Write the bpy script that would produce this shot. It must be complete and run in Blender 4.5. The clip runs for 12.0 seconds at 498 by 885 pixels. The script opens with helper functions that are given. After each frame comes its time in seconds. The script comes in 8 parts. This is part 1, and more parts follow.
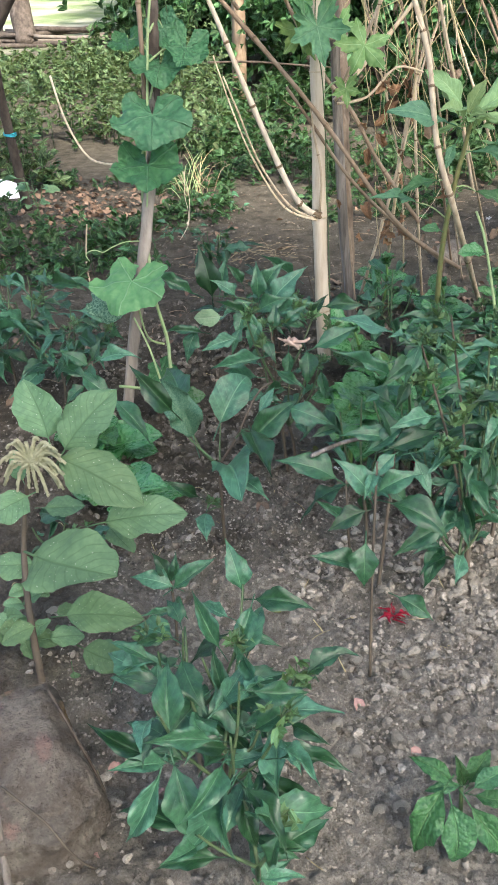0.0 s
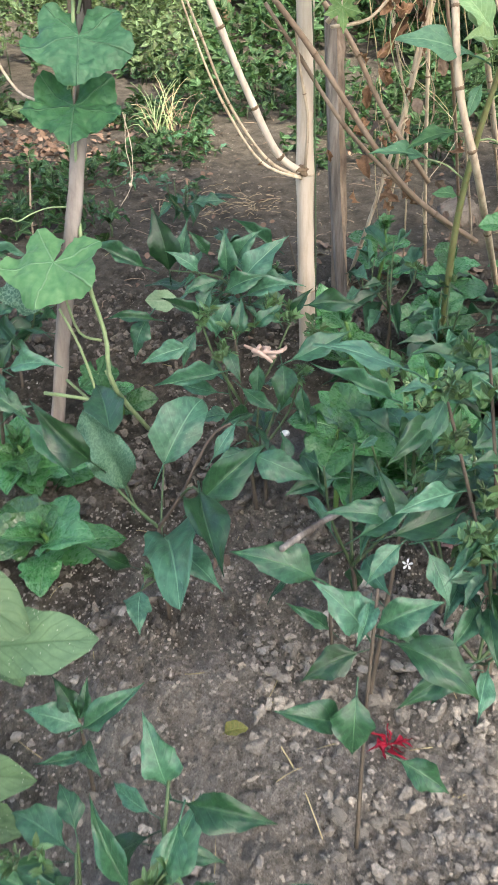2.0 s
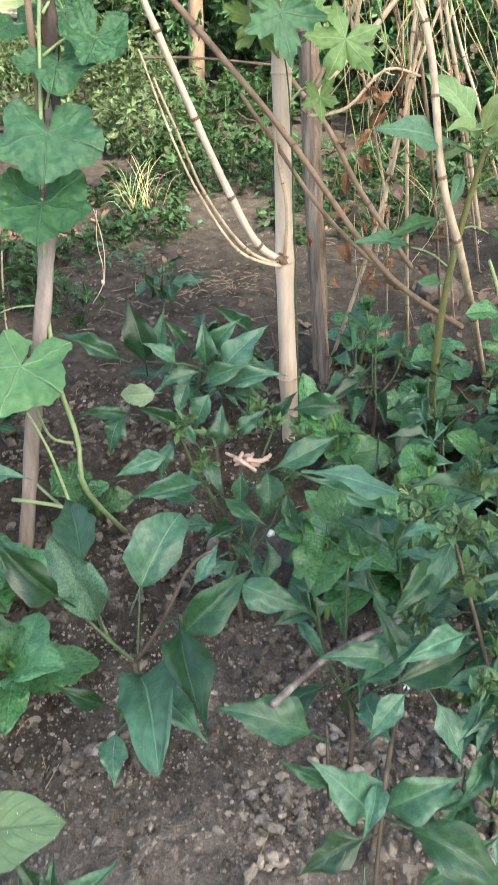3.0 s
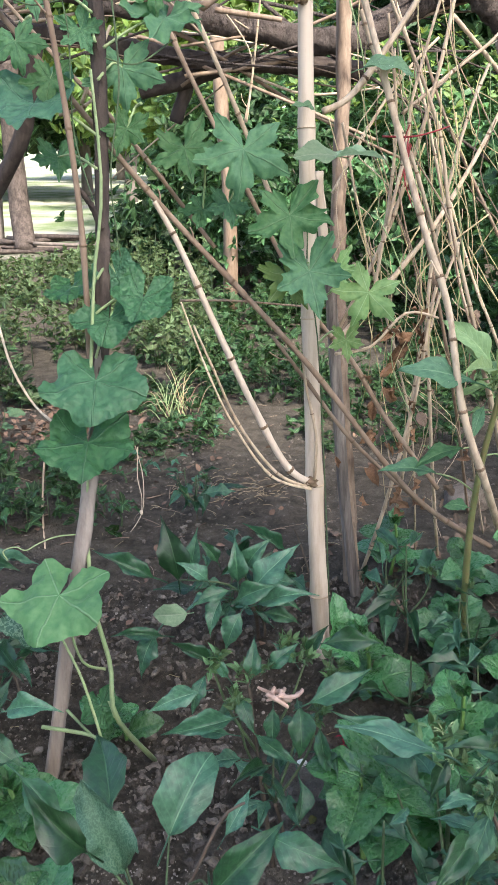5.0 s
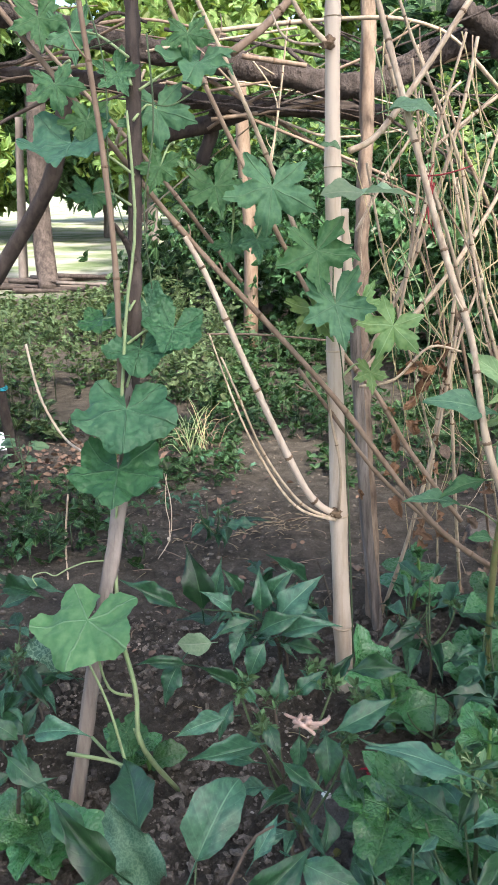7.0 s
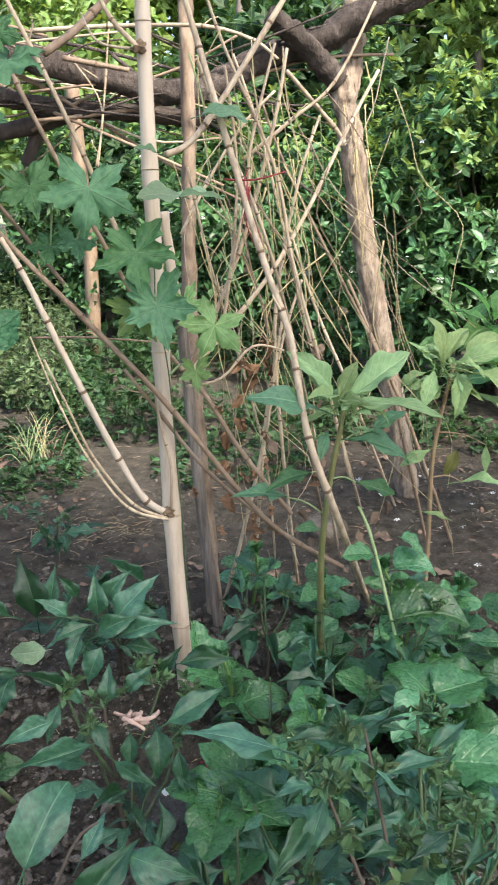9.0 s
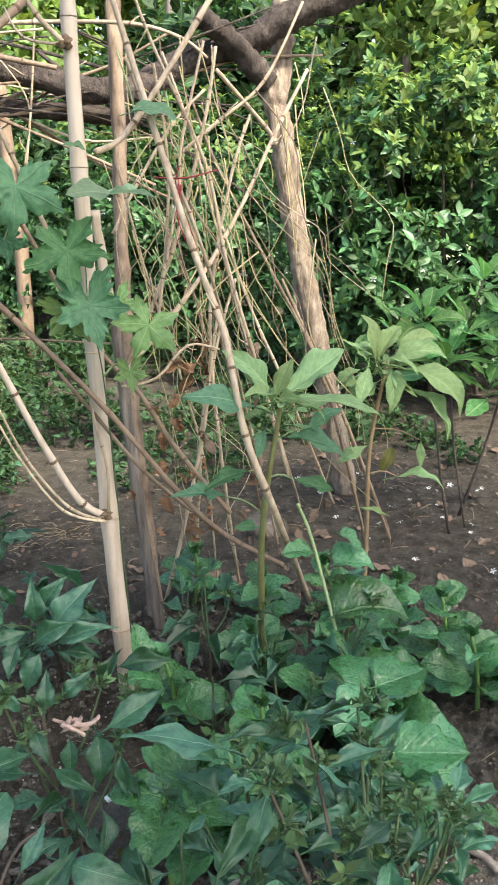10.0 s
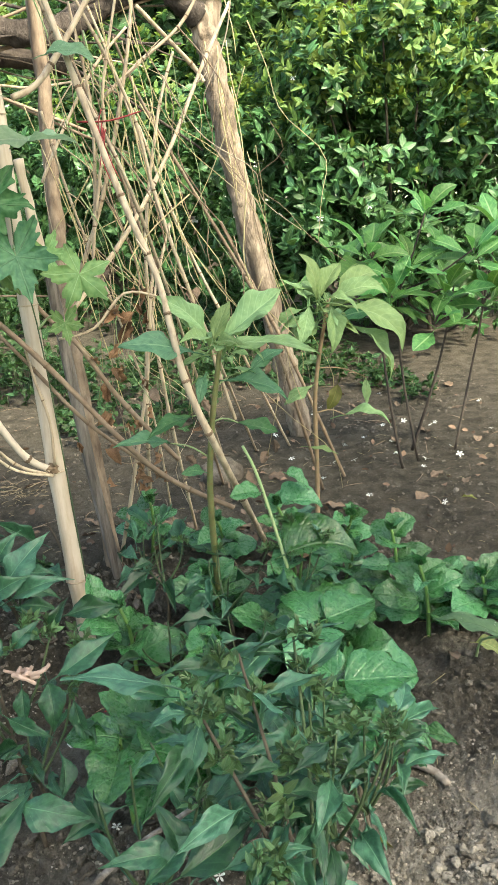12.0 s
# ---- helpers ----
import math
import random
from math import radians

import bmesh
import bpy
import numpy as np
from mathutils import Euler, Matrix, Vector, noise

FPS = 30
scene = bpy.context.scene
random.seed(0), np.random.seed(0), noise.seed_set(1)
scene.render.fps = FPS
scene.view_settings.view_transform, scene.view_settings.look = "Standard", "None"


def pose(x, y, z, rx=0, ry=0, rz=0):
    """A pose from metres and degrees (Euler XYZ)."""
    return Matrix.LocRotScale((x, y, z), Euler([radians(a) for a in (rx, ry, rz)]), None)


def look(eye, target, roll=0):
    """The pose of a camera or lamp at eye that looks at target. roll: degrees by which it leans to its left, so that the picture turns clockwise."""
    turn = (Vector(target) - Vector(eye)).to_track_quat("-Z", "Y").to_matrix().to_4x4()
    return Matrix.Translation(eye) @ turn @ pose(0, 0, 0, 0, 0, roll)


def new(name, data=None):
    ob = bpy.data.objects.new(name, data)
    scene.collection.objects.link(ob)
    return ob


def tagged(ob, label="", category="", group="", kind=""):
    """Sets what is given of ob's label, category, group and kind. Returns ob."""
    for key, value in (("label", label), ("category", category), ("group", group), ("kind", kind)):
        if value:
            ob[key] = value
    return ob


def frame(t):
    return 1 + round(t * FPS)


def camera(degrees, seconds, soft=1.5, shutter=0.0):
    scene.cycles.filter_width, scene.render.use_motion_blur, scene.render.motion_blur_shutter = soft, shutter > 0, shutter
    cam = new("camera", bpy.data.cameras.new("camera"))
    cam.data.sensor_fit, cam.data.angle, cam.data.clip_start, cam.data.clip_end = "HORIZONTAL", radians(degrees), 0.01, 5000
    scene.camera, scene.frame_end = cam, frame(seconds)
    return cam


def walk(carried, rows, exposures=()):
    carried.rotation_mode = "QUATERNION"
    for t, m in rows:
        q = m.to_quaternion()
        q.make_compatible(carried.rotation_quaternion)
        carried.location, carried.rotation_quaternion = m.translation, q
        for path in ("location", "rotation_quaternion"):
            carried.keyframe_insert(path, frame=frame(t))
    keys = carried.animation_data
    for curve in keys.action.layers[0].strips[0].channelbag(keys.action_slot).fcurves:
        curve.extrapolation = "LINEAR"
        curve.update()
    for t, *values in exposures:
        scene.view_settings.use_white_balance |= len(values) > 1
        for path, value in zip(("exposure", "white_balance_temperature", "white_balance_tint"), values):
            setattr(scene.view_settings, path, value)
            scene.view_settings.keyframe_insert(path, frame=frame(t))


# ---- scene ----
cam = camera(33.6, 12.0, 0.85, 0.4)
PATH = [
    (0, (0.051, 0.031, 1.318), (0.006, 1.724, 0.255), -1.7),
    (0.5, (0.07, 0.077, 1.303), (0.035, 1.75, 0.208), -1.9),
    (1, (0.101, 0.274, 1.262), (0.061, 1.918, 0.123), -1.4),
    (1.5, (0.119, 0.459, 1.221), (0.071, 2.073, 0.041), -0.1),
    (2, (0.099, 0.585, 1.215), (0.09, 2.192, 0.025), -0.1),
    (2.5, (0.087, 0.671, 1.209), (0.12, 2.316, 0.072), -0.5),
    (3, (0.095, 0.736, 1.235), (0.135, 2.421, 0.159), -0.2),
    (3.2, (0.093, 0.742, 1.243), (0.128, 2.446, 0.196), -0.3),
    (4.8, (0.085, 0.729, 1.298), (0.065, 2.609, 0.617), -0.7),
    (5, (0.09, 0.73, 1.341), (0.065, 2.612, 0.664), -0.9),
    (5.5, (0.08, 0.72, 1.342), (0.043, 2.63, 0.748), -0.6),
    (6, (0.073, 0.717, 1.319), (0.02, 2.636, 0.759), -0.7),
    (6.5, (0.067, 0.708, 1.321), (-0.001, 2.624, 0.753), -0.7),
    (6.7, (0.065, 0.702, 1.331), (-0.01, 2.615, 0.754), -0.8),
    (8.3, (0.118, 0.675, 1.302), (0.267, 2.578, 0.705), -0.4),
    (8.5, (0.126, 0.666, 1.309), (0.319, 2.567, 0.717), -0.2),
    (9, (0.133, 0.666, 1.317), (0.418, 2.561, 0.744), 0.0),
    (9.5, (0.137, 0.671, 1.312), (0.502, 2.555, 0.748), 0.1),
    (10, (0.14, 0.67, 1.307), (0.569, 2.539, 0.739), -0.0),
    (10.5, (0.17, 0.651, 1.31), (0.652, 2.501, 0.719), -0.7),
    (11, (0.198, 0.64, 1.298), (0.699, 2.474, 0.679), -1.9),
    (11.5, (0.196, 0.634, 1.304), (0.698, 2.45, 0.644), -2.5),
    (12, (0.199, 0.643, 1.297), (0.692, 2.457, 0.608), -2.6),
]
EXPOSURES = [(0.0, 1.84, 6540, 10), (1.5, 1.99, 6700, 12), (3.0, 2.06, 6830, 14), (5.0, 1.65, 6330, 16), (6.5, 1.6, 6320, 17), (9.0, 1.58, 6480, 13), (10.5, 1.68, 6730, 9), (12.0, 1.79, 7150, 2)]
SKY_STRENGTH, SUN_STRENGTH, SUN_ANGLE = 0.15, 3.8, 3.5
walk(cam, [(t, look(eye, target, roll)) for t, eye, target, roll in PATH], EXPOSURES)

# ---- light: open shade under trees, a bright sky, a low warm sun through gaps ----
SUN_ELEVATION, SUN_AZIMUTH = radians(48), radians(150)
world = bpy.data.worlds.new("sky")
scene.world = world
world.use_nodes = True
wn = world.node_tree
sky = wn.nodes.new("ShaderNodeTexSky")
sky.sky_type, sky.sun_disc = "NISHITA", False
sky.sun_elevation, sky.sun_rotation = SUN_ELEVATION, SUN_AZIMUTH
sky.air_density, sky.dust_density = 1.0, 3.0
wn.links.new(sky.outputs[0], wn.nodes["Background"].inputs[0])
wn.nodes["Background"].inputs[1].default_value = SKY_STRENGTH
sun = new("sun", bpy.data.lights.new("sun", "SUN"))
sun.data.energy, sun.data.angle, sun.data.color = SUN_STRENGTH, radians(SUN_ANGLE), (1.0, 0.93, 0.82)
sun.matrix_world = look((math.sin(SUN_AZIMUTH) * math.cos(SUN_ELEVATION) * 30,
                         math.cos(SUN_AZIMUTH) * math.cos(SUN_ELEVATION) * 30,
                         math.sin(SUN_ELEVATION) * 30), (0, 0, 0))


# ---- materials ----
def material(name):
    m = bpy.data.materials.new(name)
    m.use_nodes = True
    nt = m.node_tree
    return m, nt, nt.nodes["Principled BSDF"]


class Graph:
    """Short names for wiring shader nodes."""

    def __init__(self, nt):
        self.nt = nt

    def node(self, kind, **sockets):
        n = self.nt.nodes.new(kind)
        for k, v in sockets.items():
            self.put(n, k.replace("_", " "), v)
        return n

    def put(self, n, key, v):
        s = n.inputs[int(key[1:])] if key[0] == "#" else n.inputs[key]
        if isinstance(v, bpy.types.NodeSocket):
            self.nt.links.new(v, s)
        else:
            s.default_value = v

    def math(self, op, a, b=0.0, c=0.0):
        n = self.nt.nodes.new("ShaderNodeMath")
        n.operation = op
        for i, v in enumerate((a, b, c)):
            self.put(n, "#%d" % i, v)
        return n.outputs[0]

    def noise(self, vec, scale, detail=4.0, rough=0.6, out=0):
        n = self.node("ShaderNodeTexNoise", Vector=vec, Scale=scale, Detail=detail, Roughness=rough)
        return n.outputs[out]

    def ramp(self, fac, *stops):
        n = self.nt.nodes.new("ShaderNodeValToRGB")
        e = n.color_ramp.elements
        while len(e) < len(stops):
            e.new(0.5)
        for el, (p, c) in zip(e, stops):
            el.position = p
            el.color = (c, c, c, 1) if isinstance(c, (int, float)) else (*c, 1)
        self.put(n, "Fac", fac)
        return n.outputs[0]

    def mix(self, fac, a, b, blend="MIX"):
        n = self.nt.nodes.new("ShaderNodeMix")
        n.data_type, n.blend_type = "RGBA", blend
        for key, v in (("#0", fac), ("#6", a), ("#7", b)):
            if isinstance(v, tuple) and len(v) == 3:
                v = (*v, 1)
            self.put(n, key, v)
        return n.outputs[2]

    def bump(self, height, strength=0.3, distance=0.01):
        return self.node("ShaderNodeBump", Height=height, Strength=strength, Distance=distance).outputs[0]

    def hsv(self, colour, hue=0.5, sat=1.0, val=1.0):
        return self.node("ShaderNodeHueSaturation", Hue=hue, Saturation=sat, Value=val, Color=colour).outputs[0]


def leaf_material(name, dark, light, vein, ribs=7.0, slant=0.45, gloss=0.45, thin=0.3, vein_width=0.05, pucker=0.3, island=False, spots=0.0, side_vein=0.25, sheen=0.32, quilt=0.0, vary=0.85):
    """A leaf with a pale midrib, side veins, mottling and some light passing through."""
    m, nt, bsdf = material(name)
    g = Graph(nt)
    uv = nt.nodes.new("ShaderNodeUVMap").outputs[0]
    xyz = g.node("ShaderNodeSeparateXYZ", Vector=uv)
    across = g.math("ABSOLUTE", g.math("SUBTRACT", xyz.outputs[0], 0.5))
    info = nt.nodes.new("ShaderNodeNewGeometry" if island else "ShaderNodeObjectInfo")
    rnd = info.outputs["Random Per Island" if island else "Random"]
    place = nt.nodes.new("ShaderNodeTexCoord").outputs["Object"]
    mott = g.noise(place, 11.0, 6.0, 0.55)
    base = g.mix(g.ramp(mott, (0.35, 0.0), (0.7, 1.0)), dark, light)
    mid = g.ramp(across, (0.0, 1.0), (vein_width, 0.75), (vein_width * 1.8, 0.0))
    wave = g.math("FRACT", g.math("SUBTRACT", g.math("MULTIPLY", xyz.outputs[1], ribs), g.math("MULTIPLY", across, ribs * slant)))
    tri = g.math("ABSOLUTE", g.math("SUBTRACT", wave, 0.5))
    side = g.ramp(tri, (0.0, 1.0), (0.05, 0.6), (0.12, 0.0))
    veins = g.math("MAXIMUM", mid, g.math("MULTIPLY", side, side_vein))
    colour = g.mix(veins, base, vein)
    if spots:
        bites = g.node("ShaderNodeTexVoronoi", Vector=place, Scale=26.0)
        few = g.ramp(bites.outputs[1], (0.58, 0.0), (0.6, 1.0))
        dots = g.math("MULTIPLY", g.ramp(bites.outputs[0], (0.0, 1.0), (0.1, 1.0), (0.15, 0.0)), few)
        colour = g.mix(g.math("MULTIPLY", dots, spots), colour, (0.55, 0.58, 0.46))
    colour = g.hsv(colour, g.math("MULTIPLY_ADD", rnd, 0.04, 0.48), g.math("MULTIPLY_ADD", rnd, -0.15, 1.05), g.math("MULTIPLY_ADD", rnd, vary, 0.93 - vary / 2))
    g.put(bsdf, "Base Color", colour)
    g.put(bsdf, "Roughness", g.math("MULTIPLY_ADD", mott, 0.25, gloss - 0.1))
    bsdf.inputs["Specular IOR Level"].default_value = sheen
    relief = g.math("SUBTRACT", g.math("MULTIPLY", mott, pucker), g.math("MULTIPLY", veins, 0.6))
    normal = g.bump(relief, 0.5, 0.004)
    if quilt:
        bent = g.mix(0.06, place, g.noise(place, 5.0, 2.0, 0.5, 1))
        puffs = g.node("ShaderNodeTexVoronoi", Vector=bent, Scale=17.0).outputs[0]
        dome = g.math("SUBTRACT", g.math("SUBTRACT", 1.0, puffs), g.math("MULTIPLY", veins, 0.5))
        normal = g.node("ShaderNodeBump", Height=dome, Strength=0.6, Distance=0.006 * quilt, Normal=normal).outputs[0]
    g.put(bsdf, "Normal", normal)
    trans = g.node("ShaderNodeBsdfTranslucent", Color=g.hsv(colour, 0.48, 1.15, 1.5))
    shader = g.node("ShaderNodeMixShader", Fac=thin)
    nt.links.new(bsdf.outputs[0], shader.inputs[1])
    nt.links.new(trans.outputs[0], shader.inputs[2])
    nt.links.new(shader.outputs[0], nt.nodes["Material Output"].inputs[0])
    return m


def surface(name, c1, c2, scale=8.0, c3=None, stretch=(1, 1, 1), rough=0.85, relief=0.4, distance=0.01, fine=60.0, vary=0.2, spec=0.25, island=False):
    """A worn surface: two colours by broad noise, a third in fine grain, relief, and a change from piece to piece."""
    m, nt, bsdf = material(name)
    g = Graph(nt)
    place = nt.nodes.new("ShaderNodeTexCoord").outputs["Object"]
    vec = g.node("ShaderNodeMapping", Vector=place, Scale=stretch).outputs[0]
    broad = g.noise(vec, scale, 5.0)
    small = g.noise(vec, fine, 6.0, 0.7)
    colour = g.mix(g.ramp(broad, (0.35, 0.0), (0.65, 1.0)), c1, c2)
    colour = g.mix(g.ramp(small, (0.45, 0.0), (0.7, 0.8)), colour, c3 or c1)
    rnd = nt.nodes.new("ShaderNodeNewGeometry").outputs["Random Per Island"] if island else nt.nodes.new("ShaderNodeObjectInfo").outputs["Random"]
    colour = g.hsv(colour, 0.5, 1.0, g.math("MULTIPLY_ADD", rnd, vary, 1.0 - vary / 2))
    g.put(bsdf, "Base Color", colour)
    bsdf.inputs["Roughness"].default_value = rough
    bsdf.inputs["Specular IOR Level"].default_value = spec
    g.put(bsdf, "Normal", g.bump(g.math("ADD", g.math("MULTIPLY", broad, 0.5), small), relief, distance))
    return m


MAT = {
    "chili": leaf_material("chili_leaf", (0.021, 0.076, 0.036), (0.044, 0.142, 0.063), (0.1, 0.225, 0.11), 7, 0.6, 0.36, 0.1, 0.012, 0.6, sheen=0.48, side_vein=0.16, spots=0.1, vary=1.1),
    "pepper": leaf_material("bright_pepper_leaf", (0.03, 0.1, 0.036), (0.06, 0.175, 0.058), (0.12, 0.25, 0.1), 8, 0.5, 0.34, 0.2, 0.02, quilt=0.8, side_vein=0.1),
    "spinach": leaf_material("spinach_leaf", (0.036, 0.148, 0.038), (0.056, 0.195, 0.05), (0.1, 0.26, 0.09), 5, 0.8, 0.26, 0.12, 0.014, 0.6, spots=0.2, side_vein=0.3, quilt=0.5, sheen=0.6, vary=0.8),
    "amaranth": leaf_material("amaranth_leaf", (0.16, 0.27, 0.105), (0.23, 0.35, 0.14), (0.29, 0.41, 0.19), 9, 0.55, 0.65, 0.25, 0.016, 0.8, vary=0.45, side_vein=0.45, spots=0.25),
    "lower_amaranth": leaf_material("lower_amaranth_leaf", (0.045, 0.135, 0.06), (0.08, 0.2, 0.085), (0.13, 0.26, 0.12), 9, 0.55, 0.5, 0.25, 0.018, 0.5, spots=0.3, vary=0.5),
    "yellowing": leaf_material("yellowing_gourd_leaf", (0.12, 0.23, 0.07), (0.19, 0.3, 0.1), (0.24, 0.36, 0.15), 6, 0.1, 0.5, 0.35, 0.004, 0.8, side_vein=0.0),
    "oval": leaf_material("broad_amaranth_leaf", (0.09, 0.175, 0.085), (0.135, 0.24, 0.115), (0.075, 0.15, 0.066), 9, 0.6, 0.6, 0.25, 0.016, 0.8, spots=0.8, side_vein=0.55, vary=0.35),
    "gourd": leaf_material("gourd_leaf", (0.032, 0.115, 0.046), (0.07, 0.19, 0.08), (0.115, 0.24, 0.12), 6, 0.1, 0.45, 0.2, 0.005, 0.8, side_vein=0.0, vary=0.35, quilt=1.0),
    "young": leaf_material("young_gourd_leaf", (0.07, 0.2, 0.065), (0.13, 0.27, 0.1), (0.2, 0.36, 0.17), 6, 0.1, 0.5, 0.25, 0.006, 0.8, side_vein=0.0, vary=0.3, quilt=0.6),
    "bitter": leaf_material("bitter_gourd_leaf", (0.045, 0.14, 0.055), (0.095, 0.225, 0.085), (0.12, 0.235, 0.11), 6, 0.1, 0.6, 0.25, 0.005, 0.8, side_vein=0.0, vary=0.35, quilt=0.4),
    "pale": leaf_material("pale_leaf", (0.2, 0.33, 0.18), (0.3, 0.42, 0.25), (0.36, 0.46, 0.3), 6, 0.4, 0.6, 0.35, 0.02, 0.5),
    "tired": leaf_material("yellowing_leaf", (0.16, 0.2, 0.06), (0.27, 0.27, 0.09), (0.3, 0.36, 0.12), 6, 0.4, 0.6, 0.35, 0.02, 0.5),
    "tuft": leaf_material("shoot_tip_leaf", (0.06, 0.125, 0.045), (0.11, 0.2, 0.07), (0.12, 0.22, 0.1), 6, 0.5, 0.45, 0.25, 0.03, 0.3, island=True),
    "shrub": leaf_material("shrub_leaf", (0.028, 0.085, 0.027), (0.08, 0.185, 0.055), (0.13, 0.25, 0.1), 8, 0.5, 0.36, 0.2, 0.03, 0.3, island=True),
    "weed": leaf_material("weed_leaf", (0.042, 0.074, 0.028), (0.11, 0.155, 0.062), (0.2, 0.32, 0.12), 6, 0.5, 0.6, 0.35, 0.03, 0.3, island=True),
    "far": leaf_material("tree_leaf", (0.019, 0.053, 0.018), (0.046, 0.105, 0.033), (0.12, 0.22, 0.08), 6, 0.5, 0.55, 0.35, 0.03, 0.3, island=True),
    # sunlight is put into this yellow-green, for lit trees and shrub tops
    "lemon": leaf_material("sun_tinted_leaf", (0.13, 0.22, 0.055), (0.22, 0.33, 0.085), (0.27, 0.38, 0.13), 6, 0.5, 0.55, 0.4, 0.03, 0.3, island=True),
    "plumeria": leaf_material("broad_shrub_leaf", (0.06, 0.18, 0.045), (0.12, 0.29, 0.07), (0.25, 0.4, 0.15), 10, 0.4, 0.4, 0.3, 0.03, 0.3),
    "stem": surface("green_stem", (0.05, 0.095, 0.04), (0.085, 0.13, 0.055), 20, (0.06, 0.06, 0.04), rough=0.55),
    "pale_stem": surface("pale_vine_stem", (0.22, 0.32, 0.14), (0.3, 0.38, 0.18), 20, (0.2, 0.24, 0.12), rough=0.55),
    "fleshy_stem": surface("fleshy_green_stem", (0.085, 0.19, 0.045), (0.14, 0.26, 0.07), 20, (0.1, 0.15, 0.06), rough=0.45),
    "brown_stem": surface("woody_stem", (0.075, 0.06, 0.045), (0.13, 0.105, 0.075), 30, (0.05, 0.045, 0.035), rough=0.8),
    "olive_stem": surface("olive_stem", (0.12, 0.145, 0.05), (0.17, 0.19, 0.075), 14, (0.16, 0.11, 0.05), rough=0.55),
    "red_stem": surface("reddish_stem", (0.21, 0.135, 0.08), (0.27, 0.19, 0.11), 12, (0.17, 0.15, 0.07), rough=0.55),
    "bamboo": surface("dry_bamboo", (0.5, 0.42, 0.31), (0.62, 0.54, 0.43), 6, (0.38, 0.3, 0.21), (1, 1, 0.12), 0.5, 0.15, 0.004, 45, 0.05),
    "cane": surface("dry_cane", (0.42, 0.335, 0.22), (0.56, 0.465, 0.33), 9, (0.22, 0.155, 0.1), (1, 1, 0.3), 0.6, 0.25, 0.004, 50, 0.4),
    "cane_brown": surface("brown_cane", (0.21, 0.148, 0.098), (0.31, 0.235, 0.163), 9, (0.15, 0.1, 0.06), (1, 1, 0.3), 0.65, 0.25, 0.004, 50, 0.3),
    "node": surface("cane_node", (0.16, 0.11, 0.07), (0.24, 0.17, 0.1), 30, (0.1, 0.07, 0.05)),
    "grey_wood": surface("weathered_wood", (0.24, 0.203, 0.165), (0.345, 0.3, 0.252), 12, (0.16, 0.13, 0.105), (1, 1, 0.08), 0.9, 0.8, 0.008, 40),
    "split_wood": surface("split_grey_wood", (0.08, 0.068, 0.055), (0.32, 0.285, 0.245), 22, (0.05, 0.04, 0.033), (1, 1, 0.06), 0.9, 1.0, 0.012, 42),
    "tan_bark": surface("peeling_bark", (0.17, 0.118, 0.078), (0.37, 0.285, 0.2), 16, (0.07, 0.048, 0.034), (1, 1, 0.3), 0.9, 0.8, 0.01, 30),
    "log_bark": surface("log_bark", (0.055, 0.044, 0.036), (0.14, 0.114, 0.094), 14, (0.03, 0.023, 0.019), (1, 1, 0.5), 0.9, 1.0, 0.025, 55),
    "trunk_bark": surface("pale_trunk_bark", (0.19, 0.14, 0.098), (0.46, 0.375, 0.28), 14, (0.085, 0.062, 0.045), (1, 1, 0.4), 0.9, 1.0, 0.02, 36),
    "dark_bark": surface("dark_bark", (0.045, 0.036, 0.03), (0.095, 0.076, 0.06), 10, (0.028, 0.022, 0.019), (1, 1, 0.4), 0.9, 0.8, 0.012, 35),
    "grey_bark": surface("grey_bark", (0.13, 0.11, 0.09), (0.2, 0.175, 0.15), 8, (0.13, 0.105, 0.085), (1, 1, 0.5), 0.9, 0.8, 0.012, 30),
    "clod": surface("soil_clod", (0.26, 0.232, 0.186), (0.41, 0.37, 0.307), 30, (0.195, 0.172, 0.137), (1, 1, 1), 0.95, 1.0, 0.008, 190, 0.7, island=True),
    "damp_clod": surface("damp_soil_clod", (0.115, 0.098, 0.074), (0.225, 0.195, 0.155), 30, (0.07, 0.06, 0.046), (1, 1, 1), 0.95, 1.0, 0.008, 190, 0.8, island=True),
    "litter": surface("dead_leaf", (0.13, 0.095, 0.066), (0.205, 0.155, 0.11), 20, (0.15, 0.09, 0.06), (1, 1, 1), 0.85, 0.4, 0.004, 60, 0.5),
    "rusty": surface("rusty_dead_leaf", (0.17, 0.095, 0.05), (0.26, 0.155, 0.085), 14, (0.14, 0.07, 0.035), (1, 1, 1), 0.85, 0.4, 0.004, 60, 0.6),
    "drift": surface("drifted_dead_leaf", (0.13, 0.085, 0.056), (0.23, 0.155, 0.105), 20, (0.15, 0.09, 0.06), (1, 1, 1), 0.85, 0.4, 0.004, 60, 0.7, island=True),
    "pink": surface("faded_pink_petal", (0.34, 0.2, 0.165), (0.45, 0.29, 0.25), 30, (0.26, 0.14, 0.11), rough=0.7),
    "dry_pink": surface("dried_pink_flower", (0.42, 0.29, 0.22), (0.58, 0.46, 0.37), 60, (0.22, 0.11, 0.075), rough=0.7),
    "red": surface("red_petal", (0.24, 0.006, 0.022), (0.34, 0.016, 0.04), 40, (0.14, 0.005, 0.012), rough=0.5),
    "white": surface("white_petal", (0.78, 0.78, 0.7), (0.85, 0.85, 0.8), 30, (0.7, 0.7, 0.6), rough=0.6),
    "cream": surface("cream_flower_spike", (0.3, 0.3, 0.18), (0.42, 0.41, 0.28), 120, (0.18, 0.2, 0.1), rough=0.8, relief=1.0),
